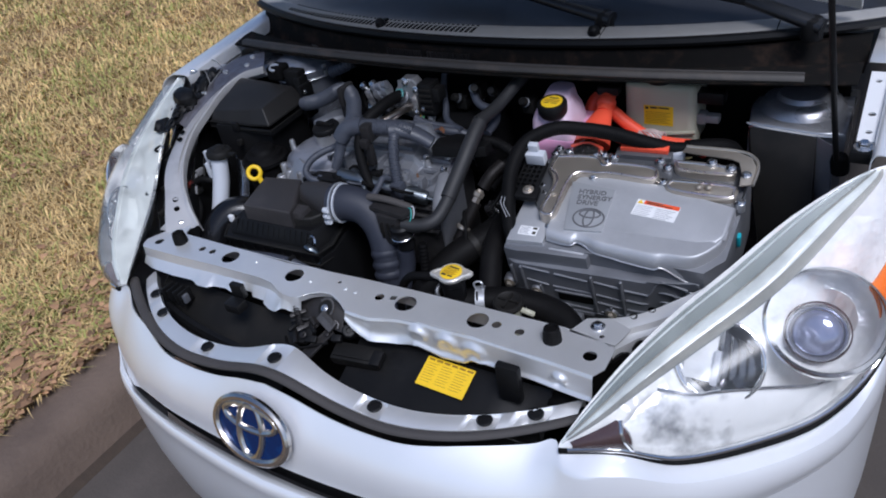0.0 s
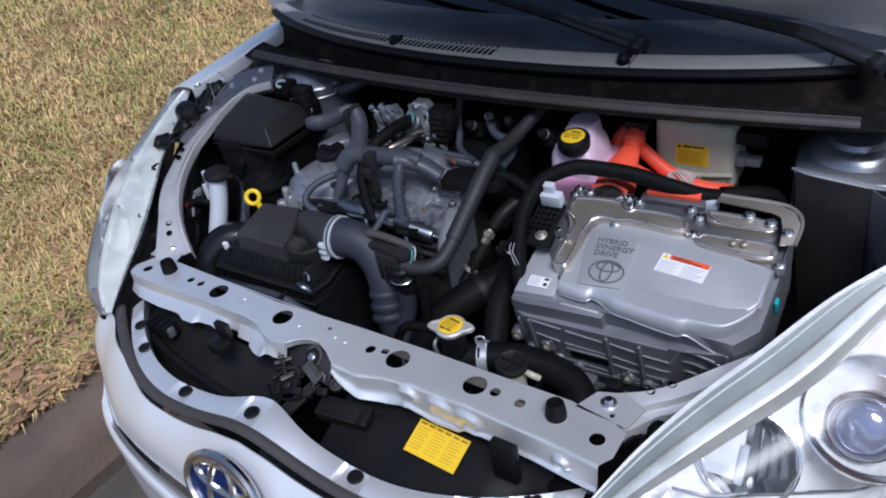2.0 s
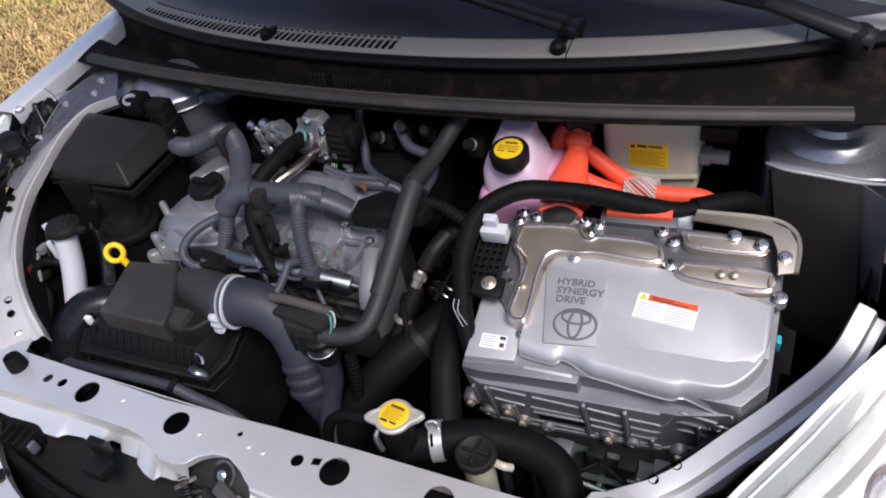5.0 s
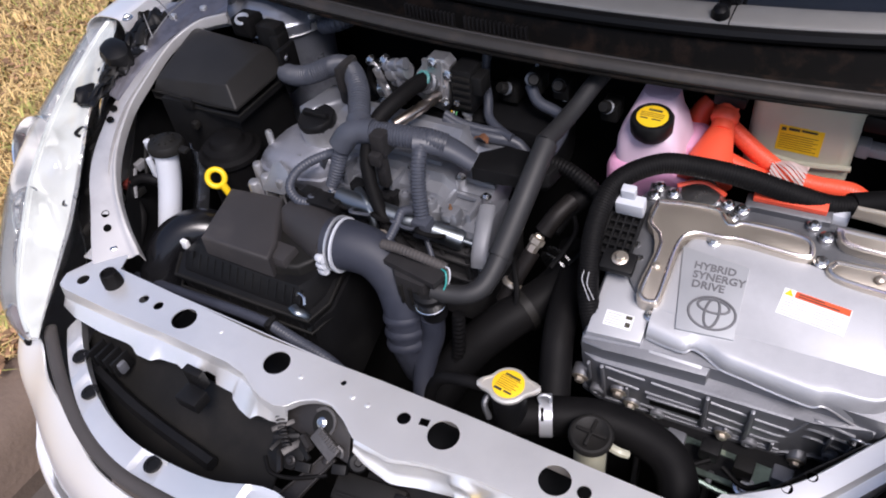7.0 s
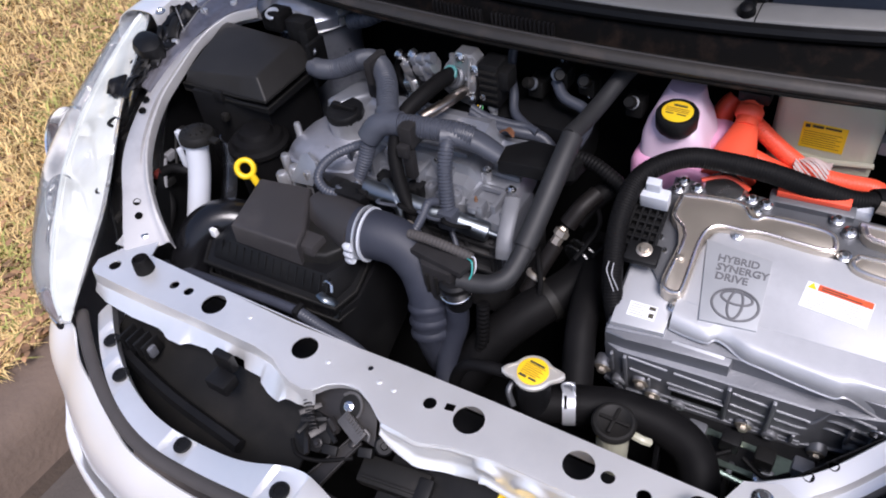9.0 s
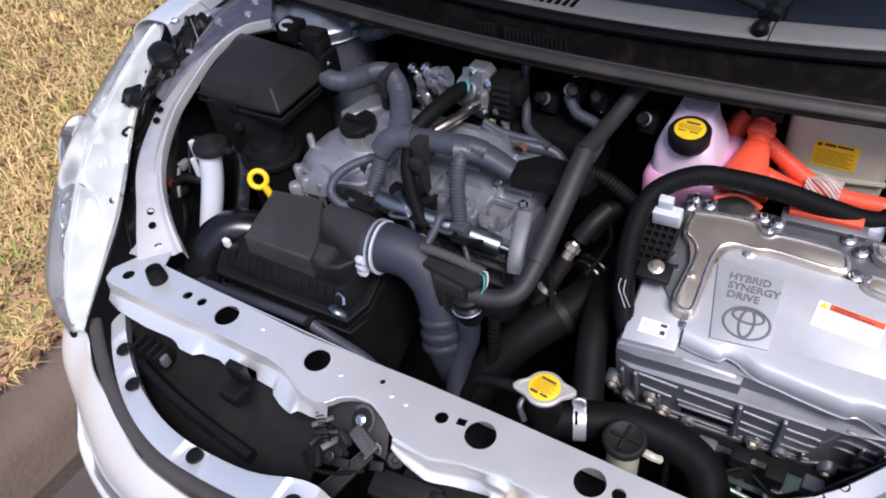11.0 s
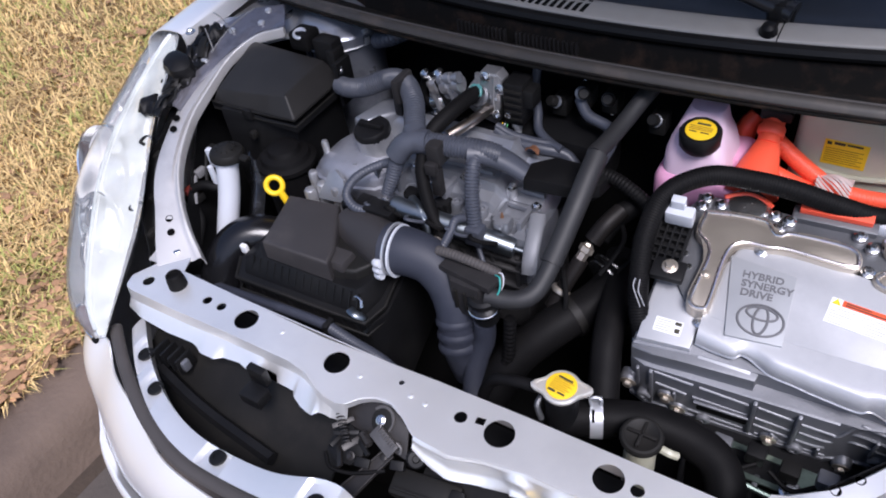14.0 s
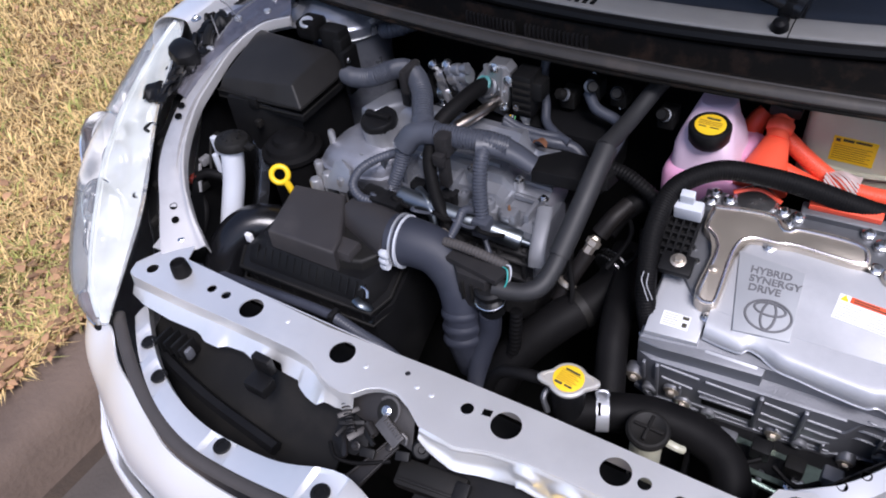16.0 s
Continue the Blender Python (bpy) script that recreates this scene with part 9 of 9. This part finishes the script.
LABELBROWN = pbr("brown_label_ink", (0.30, 0.16, 0.02), 0.5, 0, 0.1, 40, 0)
DARKLEVER = pbr("worn_lever_steel", (0.018, 0.016, 0.0155), 0.45, 0.3, 0.3, 30, 0.1, spot=(0.055, 0.05, 0.046), spot_amount=0.3)
CATCHGREY = pbr("worn_catch_paint", (0.095, 0.09, 0.088), 0.45, 0.4, 0.3, 40, 0.2, spot=(0.17, 0.165, 0.16), spot_amount=0.4, spot_scale=40)
BOLTDARK = bolt_mesh(DARKLEVER, "bolt_dark")


def build_right_side():
    """Black box, prop rod and strut details beside the inverter."""
    t = thing("relay_cover", (0.60, 0.50, 0.70), "matt black plastic cover below the strut tower", "cover")
    bm = B()

    def front_face(u, v):
        a = Vector((0.560, 0.566, 0.842)).lerp(Vector((0.672, 0.552, 0.840)), u)
        b = Vector((0.612, 0.475, 0.64)).lerp(Vector((0.70, 0.44, 0.64)), u)
        p = a.lerp(b, v)
        return (p.x, p.y - 0.012 * math.sin(math.pi * v), p.z)
    grid(bm, front_face, 10, 10)
    thicken(bm, 0.012)
    part("cover_shell", bm, PLASTIC2, t)
    bm = B()
    tube(bm, [front_face(0, k / 10) for k in range(11)], 0.006, 8)
    part("cover_edge", bm, PLASTIC, t)
    w = thing("wing_bracket", (0.68, 0.50, 0.78), "bent silver bracket beside the black cover", "bracket")
    bm = B()
    grid(bm, lambda u, v: (0.672 + 0.03 * u + 0.012 * v, 0.548 - 0.03 * u - 0.05 * v, 0.846 - 0.13 * v + 0.012 * math.sin(3 * v)), 4, 6)
    thicken(bm, 0.003)
    part("bracket_plate", bm, DARKPANEL, w)
    t = thing("prop_rod", (0.70, 0.45, 0.86), "thin black steel bonnet prop rod standing up", "prop rod")
    bm = B()
    tube(bm, [(0.718, 0.462, 0.85), (0.712, 0.445, 0.875), (0.687, 0.35, 1.152), (0.660, 0.24, 1.48)], 0.0044, 10)
    part("rod", bm, PLASTIC, t)
    bm = B()
    lathe(bm, [(0.014, -0.02), (0.015, 0.0), (0.012, 0.012), (0.006, 0.016)], (0.718, 0.462, 0.85), (-0.1, -0.2, 1), 14)
    part("rod_foot", bm, RUBBER, t)
    # wing flange strip with holes, pale primer
    t = thing("hinge_strip", (0.735, 0.50, 0.92), "pale painted wing flange strip with round holes", "flange strip")
    bm = B()
    sheet(bm, [(0.740, 0.40), (0.770, 0.40), (0.762, 0.605), (0.734, 0.605)], [ring_pts((0.753, 0.425), 0.005, 12), ring_pts((0.751, 0.475), 0.006, 12), ring_pts((0.748, 0.575), 0.005, 12)], 0.003, lambda x, y: 0.925 + 0.10 * (y - 0.4))
    part("strip", bm, LABELWHITE, t)
    bm = B()
    box(bm, (0.752, 0.385, 0.912), (0.034, 0.034, 0.02), 0.006)
    part("strip_foot", bm, PLASTIC, t)
    bolt(t, (0.752, 0.387, 0.922), (0, -0.1, 1), 1.4)


def build_lawn():
    """Dry grass blades, green tufts and fallen leaves."""
    rng = random.Random(4)
    for name, n, cols, mat_g in (("grass", 95000, None, STRAW), ("green_grass", 40000, None, GREENG)):
        verts, faces = [], []
        for i in range(n):
            k = rng.random() ** 1.9
            x = -1.17 - 5.3 * k
            y = -1.0 + rng.random() * (2.2 + 4.8 * k)
            if i % 4 == 0:
                x, y = -1.17 - 6.5 * rng.random(), rng.uniform(-5.5, 8.5)
            x, y = min(-1.165, x + rng.gauss(0, 0.25) * k), y + rng.gauss(0, 0.7) * (0.3 + k)
            g = noise.noise((x * 1.6, y * 1.6, 7))
            if name == "green_grass" and g < -0.05 and rng.random() > 0.2:
                continue
            if name == "grass" and rng.random() < 0.25 * (g > 0.2):
                continue
            if x > -1.75 and rng.random() < 0.45 * (0.5 + g):
                continue
            h = rng.uniform(0.022, 0.075) * (1.15 if name == "green_grass" else 1.0)
            w = rng.uniform(0.0011, 0.0030) * (1 + 1.5 * k)
            a, lean = rng.uniform(0, 6.283), rng.uniform(0.4, 1.8)
            z = 0.14 + 0.03 * noise.noise((x * 1.3, y * 1.3, 0)) + 0.015 * noise.noise((x * 5, y * 5, 3))
            dx, dy = math.cos(a), math.sin(a)
            b = len(verts)
            verts += [(x - dy * w, y + dx * w, z), (x + dy * w, y - dx * w, z),
                      (x + dx * h * lean * 0.45 + dy * w * 0.8, y + dy * h * lean * 0.45 - dx * w * 0.8, z + h * 0.6), (x + dx * h * lean * 0.45 - dy * w * 0.8, y + dy * h * lean * 0.45 + dx * w * 0.8, z + h * 0.6),
                      (x + dx * h * lean, y + dy * h * lean, z + h * (0.95 - 0.25 * lean))]
            faces += [(b, b + 1, b + 2, b + 3), (b + 3, b + 2, b + 4)]
        me = bpy.data.meshes.new(name)
        me.from_pydata(verts, [], faces)
        me.materials.append(mat_g)
        tagged(new(name, me), "dry straw lawn grass" if name == "grass" else "sparse green blades among the dry grass", "grass", kind="stuff")
    verts, faces = [], []
    for i in range(4200):
        k = rng.random() ** 1.6
        x = -1.1 - 4.5 * k
        y = -0.9 + rng.random() * (2.2 + 4.0 * k)
        if 300 < i < 1100:
            c = i // 20
            x, y = -1.35 - 3.2 * ((c * 0.618) % 1) + rng.gauss(0, 0.08), -0.8 + 3.6 * ((c * 0.377) % 1) + rng.gauss(0, 0.08)
        if i < 90:
            x, y = -1.12 - 0.14 * rng.random(), -0.7 + 1.4 * rng.random()
        if 1100 < i < 1700:
            x, y = -1.14 - abs(rng.gauss(0, 0.28)), -0.9 + 2.6 * rng.random()
        if i >= 2600:
            x, y = -1.13 - abs(rng.gauss(0, 0.22)), -1.1 + 1.5 * rng.random() ** 0.8
        r = rng.uniform(0.006, 0.017) * (0.7 + 0.6 * k) * (1.5 if i % 9 == 0 else 1.0)
        a = rng.uniform(0, 6.283)
        z = 0.165 + 0.03 * noise.noise((x * 1.3, y * 1.3, 0)) + rng.uniform(0, 0.02)
        tilt = rng.uniform(-0.5, 0.5)
        b = len(verts)
        for q, (l, ww) in enumerate(((-1, 0), (-0.45, 0.42), (0.2, 0.5), (0.75, 0.25), (1.1, 0), (0.75, -0.25), (0.2, -0.5), (-0.45, -0.42))):
            lx, ly = l * r, ww * r * (1.3 + 0.3 * math.sin(i))
            verts.append((x + lx * math.cos(a) - ly * math.sin(a), y + lx * math.sin(a) + ly * math.cos(a), z + abs(ly) * 0.5 + tilt * lx * 0.5))
        faces += [(b, b + 1, b + 7), (b + 1, b + 2, b + 6, b + 7), (b + 2, b + 3, b + 5, b + 6), (b + 3, b + 4, b + 5)]
    me = bpy.data.meshes.new("fallen_leaves")
    me.from_pydata(verts, [], faces)
    me.materials.append(LEAF)
    tagged(new("fallen_leaves", me), "brown fallen leaves scattered on the lawn", "leaves", kind="stuff")


STRAW = pbr("straw_grass", (0.67, 0.475, 0.205), 0.8, 0, 0.42, 2.4, 0, island=0.32)
GREENG = pbr("green_grass", (0.345, 0.345, 0.093), 0.8, 0, 0.35, 3, 0, island=0.35)
LEAF = pbr("dead_leaf", (0.33, 0.185, 0.095), 0.8, 0, 0.3, 8, 0, island=0.6)


build_ground()
build_shell()
build_emblem()
for side in (-1, 1):
    build_fender(side)
    build_rail(side)
    build_lamp(side)
build_cowl()
build_wiper((0.254, 0.618, 1.022), (0.115, 0.645, 1.046), (-0.22, 0.715, 1.084))
build_wiper((0.622, 0.625, 1.020), (0.522, 0.648, 1.046), (0.14, 0.725, 1.085))
build_bay()
for wx in (-0.72, 0.72):
    for wy in (0.58, 3.1):
        build_wheel(wx, wy)
build_bonnet()
build_support()
build_front_well()
build_engine()
build_throttle()
build_air_cleaner()
build_left_side()
build_right_side()
build_inverter()
build_ladder_bracket()
build_coolant()
build_orange()
build_looms()
build_lawn()
